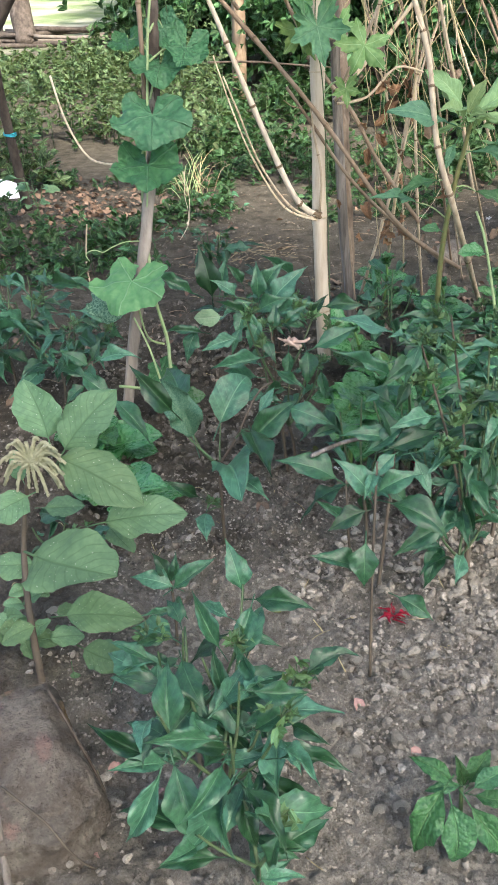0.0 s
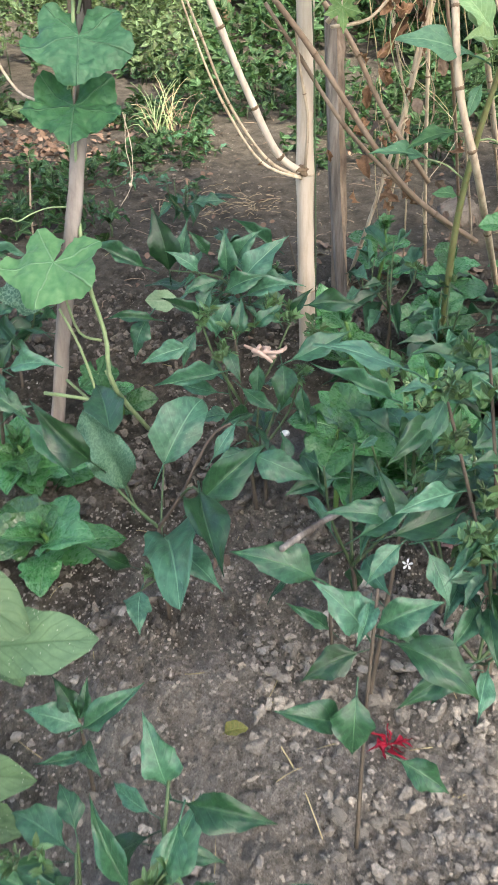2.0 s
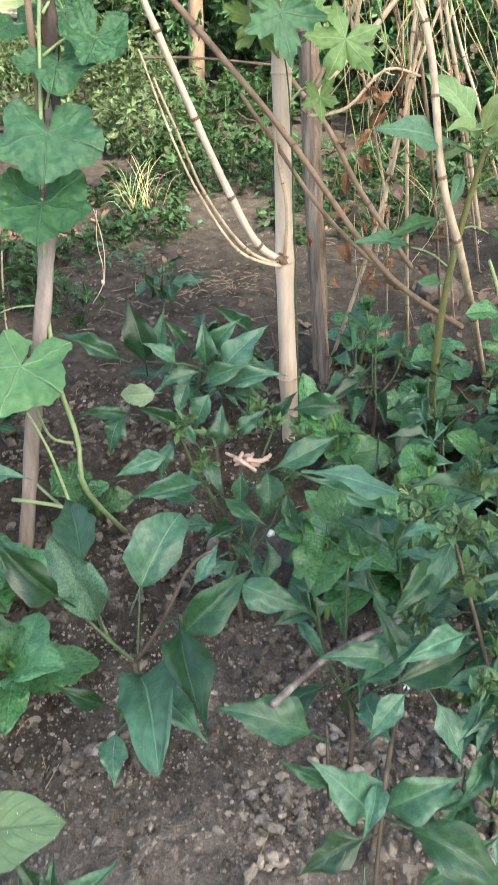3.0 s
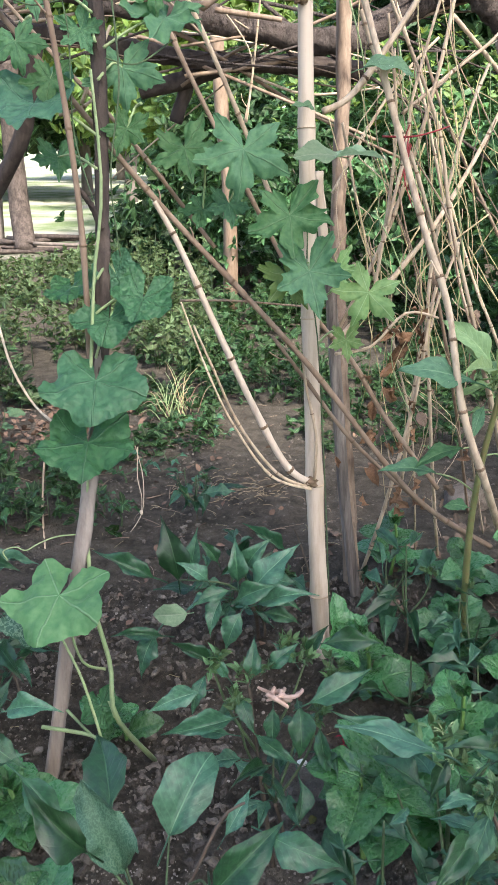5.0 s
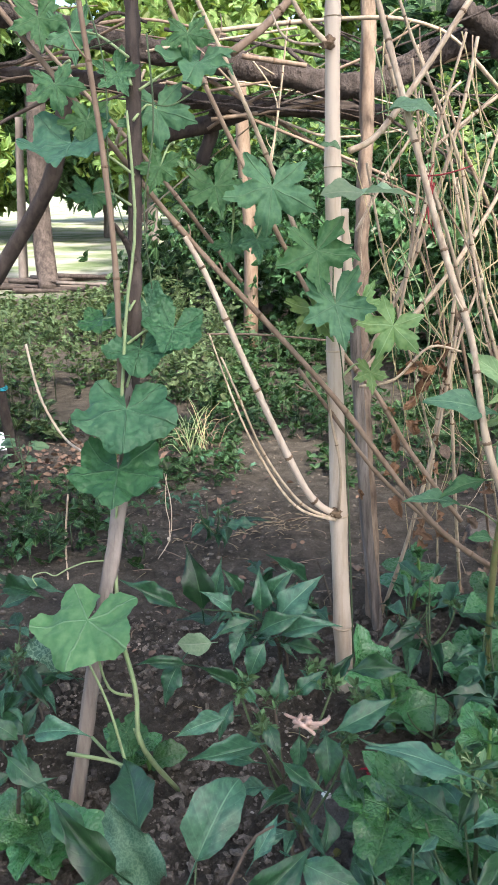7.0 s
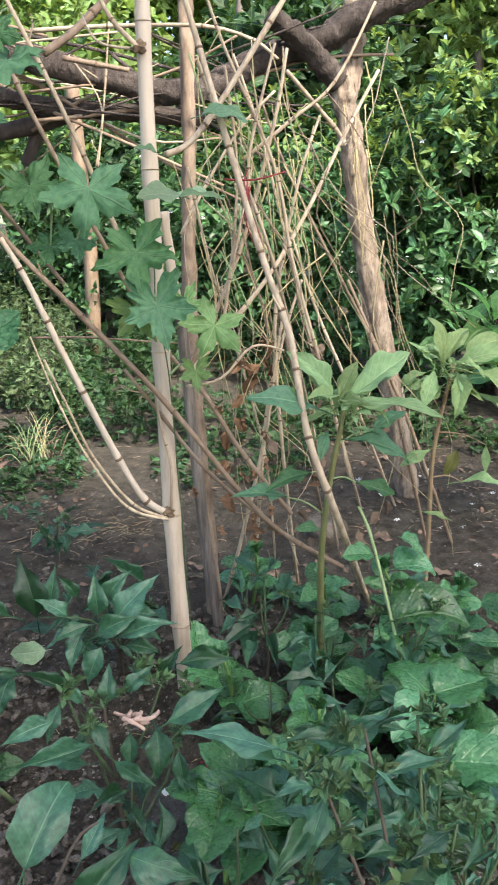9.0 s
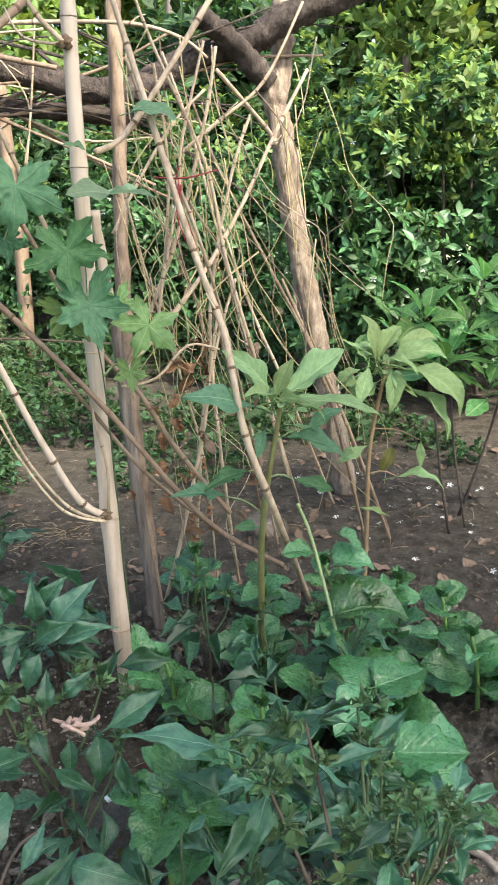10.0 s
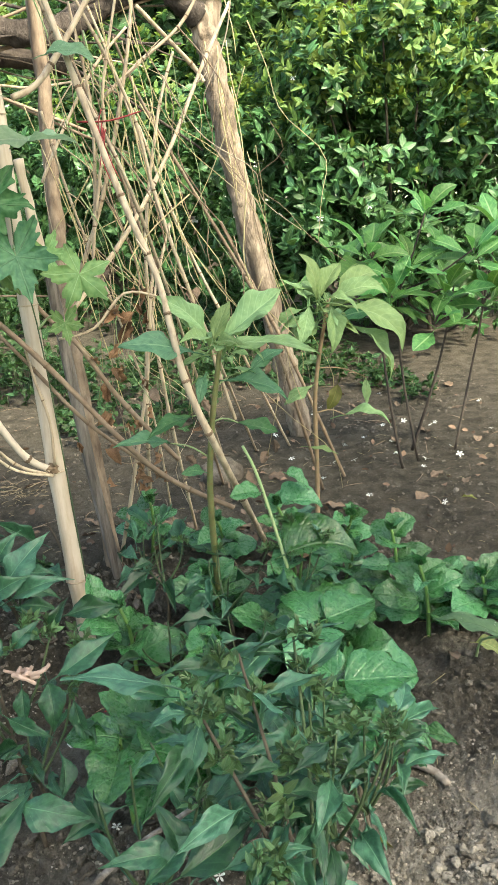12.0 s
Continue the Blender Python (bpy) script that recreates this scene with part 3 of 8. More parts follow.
def foliage(name, centres, outs, per, size, mat, rng, width=0.23, open_angle=(0.5, 1.4), droop=0.35, fine=False):
    """Whorls of small folded leaves: per leaves round each centre, opening from its outward way."""
    n = len(centres) * per
    c = np.repeat(centres, per, axis=0)
    o = np.repeat(outs, per, axis=0)
    o = o / np.linalg.norm(o, axis=1, keepdims=True)
    h = np.cross(o, rng.normal(size=(n, 3)))
    h /= np.linalg.norm(h, axis=1, keepdims=True)
    a = rng.uniform(*open_angle, n)[:, None]
    d = o * np.cos(a) + h * np.sin(a)
    x = np.cross(d, o + rng.normal(size=(n, 3)) * 0.35)
    x /= np.linalg.norm(x, axis=1, keepdims=True)
    z = np.cross(x, d)
    s = size * rng.uniform(0.6, 1.2, n)[:, None]
    base = c + o * rng.uniform(-0.35, 0.1, n)[:, None] * size
    shape = [(0, 0, 0), (0, 0.36, 0), (0, 0.7, 0), (0, 1, 0), (1, 0.32, 0.3), (0.85, 0.66, 0.3), (-1, 0.32, 0.3), (-0.85, 0.66, 0.3)]
    lift = [0, -0.02, -0.1, -0.25, 0, -0.08, 0, -0.08]
    one = np.array([(0, 4, 1, 6), (1, 4, 5, 2), (6, 1, 2, 7), (2, 5, 3, 7)])
    if fine:
        mids = [(0, v, 0) for v in (0.0, 0.18, 0.42, 0.68, 0.87, 1.0)]
        edges = [(u, v, 0.3 * u) for u, v in ((0.62, 0.18), (1.0, 0.42), (0.74, 0.68), (0.34, 0.87))]
        shape = mids + edges + [(-u, v, w) for u, v, w in edges]
        lift = [-0.25 * v * v for u, v, w in shape]
        one = np.array([(0, 6, 1, 10), (1, 6, 7, 2), (10, 1, 2, 11), (2, 7, 8, 3), (11, 2, 3, 12), (3, 8, 9, 4), (12, 3, 4, 13), (4, 9, 5, 13)])
    verts = np.stack([base + s * (x * (u * width) + d * v + z * (w * width + q * droop * 2)) for (u, v, w), q in zip(shape, lift)], axis=1).reshape(-1, 3)
    quads = (one[None] + len(shape) * np.arange(n)[:, None, None]).reshape(-1, 4)
    uv = np.tile(np.array([(0.5 + u / 2, v) for u, v, w in shape]), (n, 1))
    return sheet_mesh(name, verts, quads, uv, mat)


def lumps(rng, count, centre, radius, lumpiness=0.35, inner=0.55, floor=-0.1):
    """Places in the outer part of an uneven round mass, with their outward ways."""
    d = rng.normal(size=(count, 3))
    d /= np.linalg.norm(d, axis=1, keepdims=True)
    wob = 1 + lumpiness * (np.sin(d[:, 0] * 5 + centre[0] * 3) * np.sin(d[:, 1] * 4 + centre[1]) + 0.7 * np.sin(d[:, 2] * 6 + d[:, 0] * 7 + centre[0]))
    r = (inner + (1 - inner) * rng.uniform(0, 1, count) ** 0.5) * wob
    p = np.array(centre) + d * r[:, None] * np.array(radius)
    out = d + np.array((0, 0, 0.5))
    keep = p[:, 2] > floor
    return p[keep], out[keep]


def ground_height(x, y):
    """The bed falls gently away from the first eye and levels out behind."""
    return min(0.06, max(-0.12, -0.035 * (y - 1.5)))


# ---- ground ----
def soil(x, y):
    """The ground's height with its lumps."""
    near = max(0.0, 1 - max(0.0, y - 4.5) / 3)
    h = ground_height(x, y) + 0.022 * noise.noise(Vector((x * 1.7, y * 1.7, 0)))
    if near > 0:
        h += near * (0.014 * noise.noise(Vector((x * 7, y * 7, 3))) + 0.011 * noise.noise(Vector((x * 19, y * 19, 5))))
        if y < 3.4:
            lump = 1 - abs(noise.noise(Vector((x * 38, y * 38, 9)))) * 2.2
            h += near * (0.012 * noise.noise(Vector((x * 47, y * 47, 9))) - 0.007 * max(0.0, lump) ** 3)
            h += 0.008 * noise.noise(Vector((x * 82, y * 82, 2))) + 0.004 * noise.noise(Vector((x * 160, y * 160, 4)))
    return h


def steps_out(lo, hi, step, far):
    """Even steps from lo to hi, and ever wider ones to far on both sides."""
    inner = list(np.arange(lo, hi + step / 2, step))
    out, w, v = [], step, inner[-1]
    while v < far:
        w *= 1.3
        v += w
        out.append(v)
    back, w, v = [], step, inner[0]
    while v > -far:
        w *= 1.3
        v -= w
        back.append(v)
    return back[::-1] + inner + out


def refined(lo, hi, step, a, b, fine, far):
    """Steps as above, with finer ones between a and b."""
    return [v for v in steps_out(lo, hi, step, far) if v < a or v > b] + list(np.arange(a + fine / 2, b, fine))


gx, gy = sorted(refined(-1.7, 2.9, 0.03, -0.65, 1.4, 0.006, 500)), sorted(refined(0.2, 4.6, 0.03, 0.6, 2.7, 0.006, 500))
gv = np.array([(x, y, soil(x, y)) for y in gy for x in gx])
nx = len(gx)
gi = np.arange(len(gy) * nx).reshape(len(gy), nx)
gq = np.stack([gi[:-1, :-1], gi[:-1, 1:], gi[1:, 1:], gi[1:, :-1]], axis=-1).reshape(-1, 4)
ground = tagged(new("ground", sheet_mesh("ground", gv, gq, None, "soil")), "grey-brown dry crumbly soil, darker farther off with damp and painted shade", "ground", kind="structure")


# ---- posts, poles and canes of the trellis ----
def node_ring(mat):
    bm = bmesh.new()
    tube(bm, [Vector((0, 0, z)) for z in (-0.7, -0.25, 0.1, 0.6)], [0.95, 1.25, 1.3, 0.95], 9, 0.12, 3)
    return mesh_of(bm, "node", mat)


NODE, PALE_NODE = node_ring("node"), node_ring("cane")


def nodes_on(t, points, r0, r1, gap, every=1, stretch=1.0, ring=NODE):
    """Dark raised rings at a stalk's nodes, as parts of the stalk t."""
    length = sum((Vector(b) - Vector(a)).length for a, b in zip(points, points[1:]))
    count = max(2, round(length / gap))
    line = spline(points, count * 6)
    for i in range(6, len(line) - 1, 6 * every):
        d = line[i + 1] - line[i - 1]
        r = (r0 + (r1 - r0) * i / len(line)) * 1.02
        m = d.to_track_quat("Z", "Y").to_matrix().to_4x4() @ Matrix.Diagonal((r, r, r * stretch, 1))
        m.translation = line[i]
        adopt(new("node", ring), t, m)


def bamboo_pole():
    base = Vector((0.267, 2.760, -0.071))
    base.z = soil(base.x, base.y) - 0.03
    t = thing("bamboo_pole", (base.x, base.y, soil(base.x, base.y)), "thick pale dry bamboo pole standing upright in the bed", "pole")
    top = (0.204, 2.840, 1.932)
    bm = bmesh.new()
    culm(bm, [base, (0.238, 2.790, 0.480), (0.210, 2.820, 1.379), top], 0.0265, 0.0155, 0.31, 16)
    body = part("culm", bm, "bamboo", t)
    bm = bmesh.new()
    blob(bm, (0.228, 2.765, 0.494), (0.015, 0.012, 0.014), 3, 0.9, 3)
    part("node", bm, "node", t, "knobbly brown bamboo node")
    bm = bmesh.new()
    blob(bm, (0.192, 2.800, 1.650), (0.016, 0.014, 0.012), 5, 0.9, 3)
    part("node", bm, "node", t, "knobbly brown bamboo node")
    twigs = (
        ([(0.221, 2.765, 0.494), (0.157, 2.750, 0.553), (0.071, 2.720, 0.733), (-0.026, 2.700, 0.965), (-0.096, 2.700, 1.132), (-0.145, 2.700, 1.224)], 0.0105, 0.006),
        ([(0.227, 2.765, 0.477), (0.134, 2.730, 0.537), (0.040, 2.700, 0.680), (-0.021, 2.680, 0.833), (-0.064, 2.680, 0.939)], 0.0045, 0.0025),
        ([(0.227, 2.760, 0.476), (0.119, 2.720, 0.533), (0.026, 2.690, 0.683), (-0.034, 2.670, 0.828), (-0.090, 2.660, 0.998)], 0.004, 0.002),
        ([(0.235, 2.755, 0.507), (0.237, 2.750, 0.631), (0.213, 2.745, 0.748), (0.200, 2.740, 0.838)], 0.0045, 0.003),
        ([(0.192, 2.800, 1.650), (0.132, 2.800, 1.709), (0.087, 2.800, 1.790)], 0.007, 0.004),
        ([(0.192, 2.800, 1.647), (0.100, 2.820, 1.663), (0.061, 2.850, 1.730)], 0.004, 0.002),
    )
    nodes_on(body, [base, (0.238, 2.790, 0.480), (0.210, 2.820, 1.379), top], 0.0262, 0.0153, 0.31, 1, 0.22, PALE_NODE)
    for k, (line, r0, r1) in enumerate(twigs):
        bm = bmesh.new()
        culm(bm, line, r0, r1, 0.15, 8)
        nodes_on(part("branch", bm, "bamboo" if k == 0 else "cane", t), line, r0, r1, 0.15)


bamboo_pole()


def cane(points, r0, r1=None, mat="cane", gap=0.16, stubs=2, seed=0, name="bamboo_cane", label="thin dry bamboo cane of the leaning trellis"):
    """A cane from its foot to its tip, with raised nodes and a few broken twig stubs."""
    rng = random.Random(seed + len(points) * 13 + int(points[0][0] * 100))
    low = min(points, key=lambda p: p[2])
    t = thing(name, low, label, "cane", "canes of the trellis")
    bm = bmesh.new()
    culm(bm, points, r0, r1 or r0 * 0.75, gap, 8)
    body = part("culm", bm, mat, t)
    nodes_on(body, points, r0, r1 or r0 * 0.75, gap)
    line = spline(points, 20)
    for k in range(stubs):
        i = rng.randrange(2, 18)
        d = (line[i + 1] - line[i]).normalized()
        out = d.orthogonal().normalized()
        out.rotate(Matrix.Rotation(rng.uniform(0, 6.3), 3, d))
        bm = bmesh.new()
        long = rng.uniform(0.02, 0.07)
        rod(bm, [line[i], line[i] + out * long * 0.5 + d * long * 0.5, line[i] + out * long * 0.7 + d * long], r0 * 0.4, r0 * 0.2, 4, 5)
        part("twig", bm, mat, t)
    return t


# long diagonals from the upper left to the lower right
cane([(0.719, 2.760, 0.300), (0.492, 2.740, 0.468), (0.207, 2.720, 0.836), (-0.135, 2.720, 1.216), (-0.308, 2.720, 1.429), (-0.566, 2.720, 1.748)], 0.0076, 0.0064, "cane_brown", 0.24, 3, 1)
cane([(0.675, 2.800, 0.306), (0.505, 2.800, 0.438), (0.336, 2.780, 0.604), (0.213, 2.760, 0.773), (0.126, 2.760, 0.892)], 0.0060, 0.0048, "cane_brown", 0.2, 3, 2)
cane([(0.591, 2.880, 0.424), (0.436, 2.860, 0.636), (0.338, 2.850, 0.802), (0.240, 2.870, 0.920), (0.114, 2.900, 1.145), (-0.080, 2.900, 1.529), (-0.211, 2.900, 1.827)], 0.0072, 0.0056, "cane_brown", 0.24, 3, 3)
cane([(0.244, 2.880, 0.918), (0.175, 2.950, 1.088), (0.086, 2.980, 1.320), (-0.020, 2.980, 1.568), (-0.147, 2.980, 1.831)], 0.0068, 0.0056, "cane", 0.2, 3, 4)
cane([(-0.017, 2.860, 1.100), (-0.221, 2.860, 1.368), (-0.377, 2.860, 1.541), (-0.513, 2.860, 1.698), (-0.582, 2.860, 1.800)], 0.0056, 0.0040, "cane_brown", 0.2, 2, 5)
cane([(-0.275, 2.460, 0.853), (-0.270, 2.470, 1.152), (-0.282, 2.480, 1.378), (-0.306, 2.500, 1.581), (-0.324, 2.500, 1.750)], 0.0068, 0.0056, "cane_brown", 0.22, 2, 6)
cane([(-0.305, 2.750, 1.436), (-0.272, 2.760, 1.513), (-0.233, 2.780, 1.599)], 0.0048, 0.0036, "cane", 0.09, 1, 7)
cane([(-0.355, 2.740, 1.413), (-0.297, 2.730, 1.430), (-0.255, 2.800, 1.472)], 0.0040, 0.0032, "cane", 0.1, 1, 71)
cane([(-0.134, 3.120, 0.921), (0.019, 3.100, 0.922), (0.199, 3.080, 0.909), (0.295, 3.070, 0.902)], 0.0036, 0.0024, "cane_brown", 0.15, 0, 8)
# the leaning cane in front, and its neighbours
cane([(0.933, 3.139, -0.057), (0.664, 2.620, 0.503), (0.574, 2.600, 0.740), (0.539, 2.680, 0.980), (0.474, 2.740, 1.184), (0.371, 2.840, 1.556), (0.297, 2.920, 1.830)], 0.0100, 0.0072, "cane", 0.26, 3, 9)
cane([(0.786, 2.950, 0.501), (0.716, 2.970, 0.762), (0.610, 3.000, 1.136), (0.558, 3.020, 1.393), (0.427, 3.050, 1.692), (0.371, 3.050, 1.837)], 0.0060, 0.0040, "cane", 0.2, 2, 10)
cane([(1.194, 4.176, -0.094), (0.799, 3.300, 0.683), (0.709, 3.300, 0.950), (0.581, 3.350, 1.471), (0.495, 3.400, 1.733)], 0.0060, 0.0040, "cane", 0.2, 2, 11)
cane([(1.307, 3.584, -0.073), (1.076, 3.300, 0.489), (0.973, 3.300, 0.792), (0.801, 3.300, 1.111), (0.647, 3.320, 1.404), (0.573, 3.350, 1.601)], 0.0068, 0.0040, "cane_brown", 0.22, 2, 12)
cane([(1.444, 3.682, -0.076), (1.167, 3.500, 0.492), (1.019, 3.520, 0.812), (0.921, 3.550, 1.032)], 0.0072, 0.0056, "cane_brown", 0.22, 2, 121)
# pale canes that cross them the other way
cane([(0.405, 3.160, -0.058), (0.459, 3.000, 0.294), (0.535, 3.000, 0.642), (0.561, 3.000, 0.846), (0.573, 3.000, 0.928)], 0.0068, 0.0048, "cane", 0.18, 2, 13)
cane([(0.314, 3.100, 0.818), (0.414, 3.050, 1.039), (0.490, 3.050, 1.243), (0.569, 3.080, 1.522), (0.604, 3.100, 1.705)], 0.0068, 0.0048, "cane", 0.2, 2, 14)
cane([(0.289, 2.950, 0.817), (0.517, 2.980, 1.076), (0.657, 3.050, 1.273), (0.777, 3.100, 1.490), (0.882, 3.150, 1.663)], 0.0068, 0.0048, "cane", 0.2, 2, 15)
cane([(0.251, 2.860, 1.416), (0.323, 2.880, 1.454), (0.428, 2.900, 1.591), (0.564, 2.930, 1.794), (0.604, 2.950, 1.851)], 0.0084, 0.0064, "cane", 0.2, 2, 16)
cane([(0.497, 3.200, 1.418), (0.632, 3.200, 1.525), (0.771, 3.220, 1.638), (0.894, 3.250, 1.859)], 0.0060, 0.0040, "cane", 0.18, 2, 17)
cane([(0.830, 3.300, 1.468), (0.793, 3.300, 1.520), (0.633, 3.250, 1.669)], 0.0072, 0.0064, "cane", 0.2, 0, 18)
cane([(-0.115, 3.500, 1.799), (0.119, 3.500, 1.818), (0.402, 3.400, 1.808), (0.556, 3.400, 1.774), (0.635, 3.400, 1.721)], 0.0072, 0.0048, "cane", 0.2, 1, 19)
cane([(-0.041, 3.000, 1.663), (0.037, 3.050, 1.726), (0.126, 3.100, 1.818), (0.172, 3.100, 1.866)], 0.0112, 0.0096, "cane_brown", 0.25, 1, 20)
cane([(-0.034, 4.100, 1.822), (0.078, 4.100, 1.649), (0.047, 4.100, 1.425)], 0.0032, 0.0024, "cane", 0.2, 0, 21)
cane([(0.054, 4.100, 1.425), (0.088, 4.100, 1.649), (0.122, 4.100, 1.941)], 0.0048, 0.0032, "cane", 0.15, 1, 211)
cane([(-0.050, 4.000, 1.797), (0.188, 4.000, 1.761)], 0.0104, 0.0088, "cane_brown", 0.25, 0, 22)
cane([(0.661, 3.120, 1.076), (0.596, 3.050, 0.920), (0.546, 3.000, 0.728)], 0.0044, 0.0032, "cane", 0.15, 2, 23)
cane([(0.332, 3.200, 1.398), (0.399, 3.200, 1.107), (0.515, 3.200, 0.718), (0.578, 3.200, 0.440), (0.650, 3.411, -0.067)], 0.0044, 0.0032, "cane", 0.15, 2, 24)
cane([(0.289, 2.820, 0.830), (0.385, 2.840, 0.845), (0.473, 2.860, 0.926), (0.567, 2.900, 0.905)], 0.0044, 0.0032, "cane", 0.15, 2, 25)


# more pale canes woven through the lattice
cane([(0.728, 3.395, -0.066), (0.596, 3.050, 0.571), (0.570, 3.050, 0.987), (0.631, 3.050, 1.350), (0.692, 3.060, 1.530)], 0.006, 0.004, "cane", 0.18, 2, 31)
cane([(0.408, 3.020, 0.930), (0.445, 3.020, 1.213), (0.452, 3.020, 1.422), (0.422, 3.020, 1.646)], 0.005, 0.0035, "cane", 0.16, 2, 32)
cane([(0.941, 3.819, -0.081), (0.670, 3.150, 0.686), (0.538, 3.150, 1.207), (0.420, 3.150, 1.547), (0.361, 3.150, 1.705)], 0.006, 0.004, "cane_brown", 0.2, 2, 33)
cane([(1.363, 4.183, -0.094), (0.934, 3.500, 0.632), (0.803, 3.500, 0.922), (0.711, 3.500, 1.173), (0.653, 3.500, 1.357)], 0.006, 0.004, "cane", 0.2, 2, 34)
cane([(0.575, 3.478, -0.069), (0.537, 3.100, 0.447), (0.558, 3.080, 0.744), (0.601, 3.080, 0.982)], 0.007, 0.005, "cane", 0.16, 2, 35)
cane([(0.437, 3.000, 1.133), (0.480, 3.000, 1.337), (0.489, 3.000, 1.449), (0.553, 3.000, 1.701)], 0.005, 0.0035, "cane", 0.16, 2, 36)
cane([(0.345, 2.950, 1.645), (0.415, 2.950, 1.461), (0.567, 2.950, 1.063), (0.948, 3.610, -0.074)], 0.006, 0.004, "cane", 0.18, 3, 37)
cane([(0.316, 3.300, 1.203), (0.398, 3.300, 1.352), (0.504, 3.300, 1.515), (0.608, 3.300, 1.620)], 0.005, 0.004, "cane", 0.16, 1, 38)


def old_post(points, r0, r1, mat, label, seed=0, groove=0.25, sides=14, steps=18, knobs=0.15, name="post", category="post", stubs=()):
    low = Vector(points[0])
    t = thing(name, (low.x, low.y, max(low.z, soil(low.x, low.y))), label, category)
    bm = bmesh.new()
    rod(bm, points, r0, r1, steps, sides, knobs, seed, groove)
    part("trunk" if category == "tree" else "shaft", bm, mat, t)
    for k, (line, a, b) in enumerate(stubs):
        bm = bmesh.new()
        rod(bm, line, a, b, 30, 14, 0.4, seed + k + 1, 0.15)
        part("limb", bm, "log_bark" if mat == "trunk_bark" and k == 0 else mat, t)
    return t


old_post([(0.412, 3.112, -0.130), (0.359, 3.120, 0.265), (0.313, 3.080, 0.753), (0.292, 3.060, 1.007)], 0.019, 0.016, "split_wood", "weathered grey split wooden post with peeling bark", 2, 0.4)
old_post([(0.405, 3.178, -0.130), (0.356, 3.300, 0.584), (0.354, 3.500, 0.978), (0.370, 3.600, 1.480), (0.371, 3.650, 1.905), (0.371, 3.660, 2.050)], 0.026, 0.024, "tan_bark", "tan post with flaking bark behind the bamboo", 5, 0.3, 16, 50, 0.4, name="bark_post")
old_post([(0.284, 3.000, 0.997), (0.264, 2.980, 1.137), (0.248, 2.960, 1.276)], 0.015, 0.013, "bamboo", "pale split bamboo sheath tied to a post", 33, 0.45, 12, 10, 0.25, name="bamboo_sheath", category="bamboo")
old_post([(-0.403, 2.250, -0.06), (-0.346, 2.290, 0.270), (-0.289, 2.330, 0.568), (-0.254, 2.420, 0.807), (-0.250, 2.470, 0.93)], 0.0185, 0.015, "grey_wood", "grey weathered wooden stake that carries a gourd vine", 8, 0.4, 14, 40, 0.25, name="stake")
old_post([(-0.252, 2.450, 0.86), (-0.244, 2.500, 1.03), (-0.240, 2.560, 1.215), (-0.236, 2.620, 1.495), (-0.238, 2.660, 1.721), (-0.238, 2.690, 1.86)], 0.017, 0.015, "dark_bark", "dark knotty pole lashed to the top of a stake", 9, 0.3, 14, 50, 0.45, name="pole", category="pole",
         stubs=(([(-0.239, 2.530, 1.182), (-0.254, 2.520, 1.225), (-0.275, 2.500, 1.263)], 0.008, 0.005),))
old_post([(-1.385, 5.026, -0.120), (-1.374, 4.900, 0.248), (-1.365, 4.800, 0.538), (-1.338, 4.700, 0.747)], 0.03, 0.025, "dark_bark", "short dark stake with a turquoise tie", 9, 0.1, name="stake")

# ---- logs and trees ----
T1 = old_post([(1.478, 4.334, -0.099), (1.392, 4.350, 0.334), (1.265, 4.300, 0.805), (1.170, 4.280, 1.205), (1.091, 4.250, 1.618), (1.034, 4.250, 1.802)], 0.058, 0.047, "trunk_bark",
              "leaning pale tree trunk with flaking sunlit bark, forked above", 12, 0.16, 26, 70, 0.3, "forked_tree", "tree",
              (([(1.041, 4.240, 1.769), (0.943, 4.200, 1.846), (0.828, 4.150, 1.927), (0.735, 4.100, 1.974)], 0.05, 0.042),
               ([(1.083, 4.270, 1.642), (1.119, 4.320, 1.868), (1.134, 4.360, 2.069), (1.092, 4.400, 2.245)], 0.045, 0.042)))
LOG_A = [(1.447, 4.150, 2.132), (1.179, 4.180, 2.036), (0.965, 4.250, 1.921), (0.732, 4.250, 1.847), (0.474, 4.200, 1.719), (0.253, 4.200, 1.724), (-0.141, 4.150, 1.807), (-0.416, 4.100, 1.841), (-0.757, 4.050, 1.926), (-0.985, 4.000, 1.963)]
old_post(LOG_A, 0.06, 0.042, "log_bark",
         "long dark rough log laid across the trellis", 14, 0.22, 20, 120, 0.28, "log", "log")
LOG_B = [(0.519, 4.350, 1.613), (0.287, 4.350, 1.643), (-0.069, 4.300, 1.652), (-0.379, 4.250, 1.699), (-0.723, 4.200, 1.759), (-1.031, 4.200, 1.777)]
old_post(LOG_B, 0.04, 0.03, "dark_bark",
         "dark log laid across the trellis under another", 15, 0.2, 18, 80, 0.28, "log", "log")
old_post([(-0.036, 4.360, 1.648), (-0.189, 4.360, 1.597), (-0.378, 4.360, 1.556)], 0.04, 0.033, "dark_bark", "short dark broken log end", 16, 0.1, 12, 10, 0.2, "log", "log")
old_post([(-1.444, 5.000, 0.826), (-1.257, 5.000, 1.080), (-1.031, 4.900, 1.378), (-0.911, 4.800, 1.699), (-0.824, 4.700, 1.990)], 0.043, 0.036, "dark_bark", "dark leaning branch that props the trellis", 17, 0.1, 12, 18, 0.15, "prop", "post")
old_post([(-0.244, 4.400, 1.436), (-0.198, 4.400, 1.558), (-0.169, 4.360, 1.643)], 0.026, 0.034, "dark_bark", "dark hanging stump of a branch", 18, 0.1, 10, 10, 0.3, "log", "log")
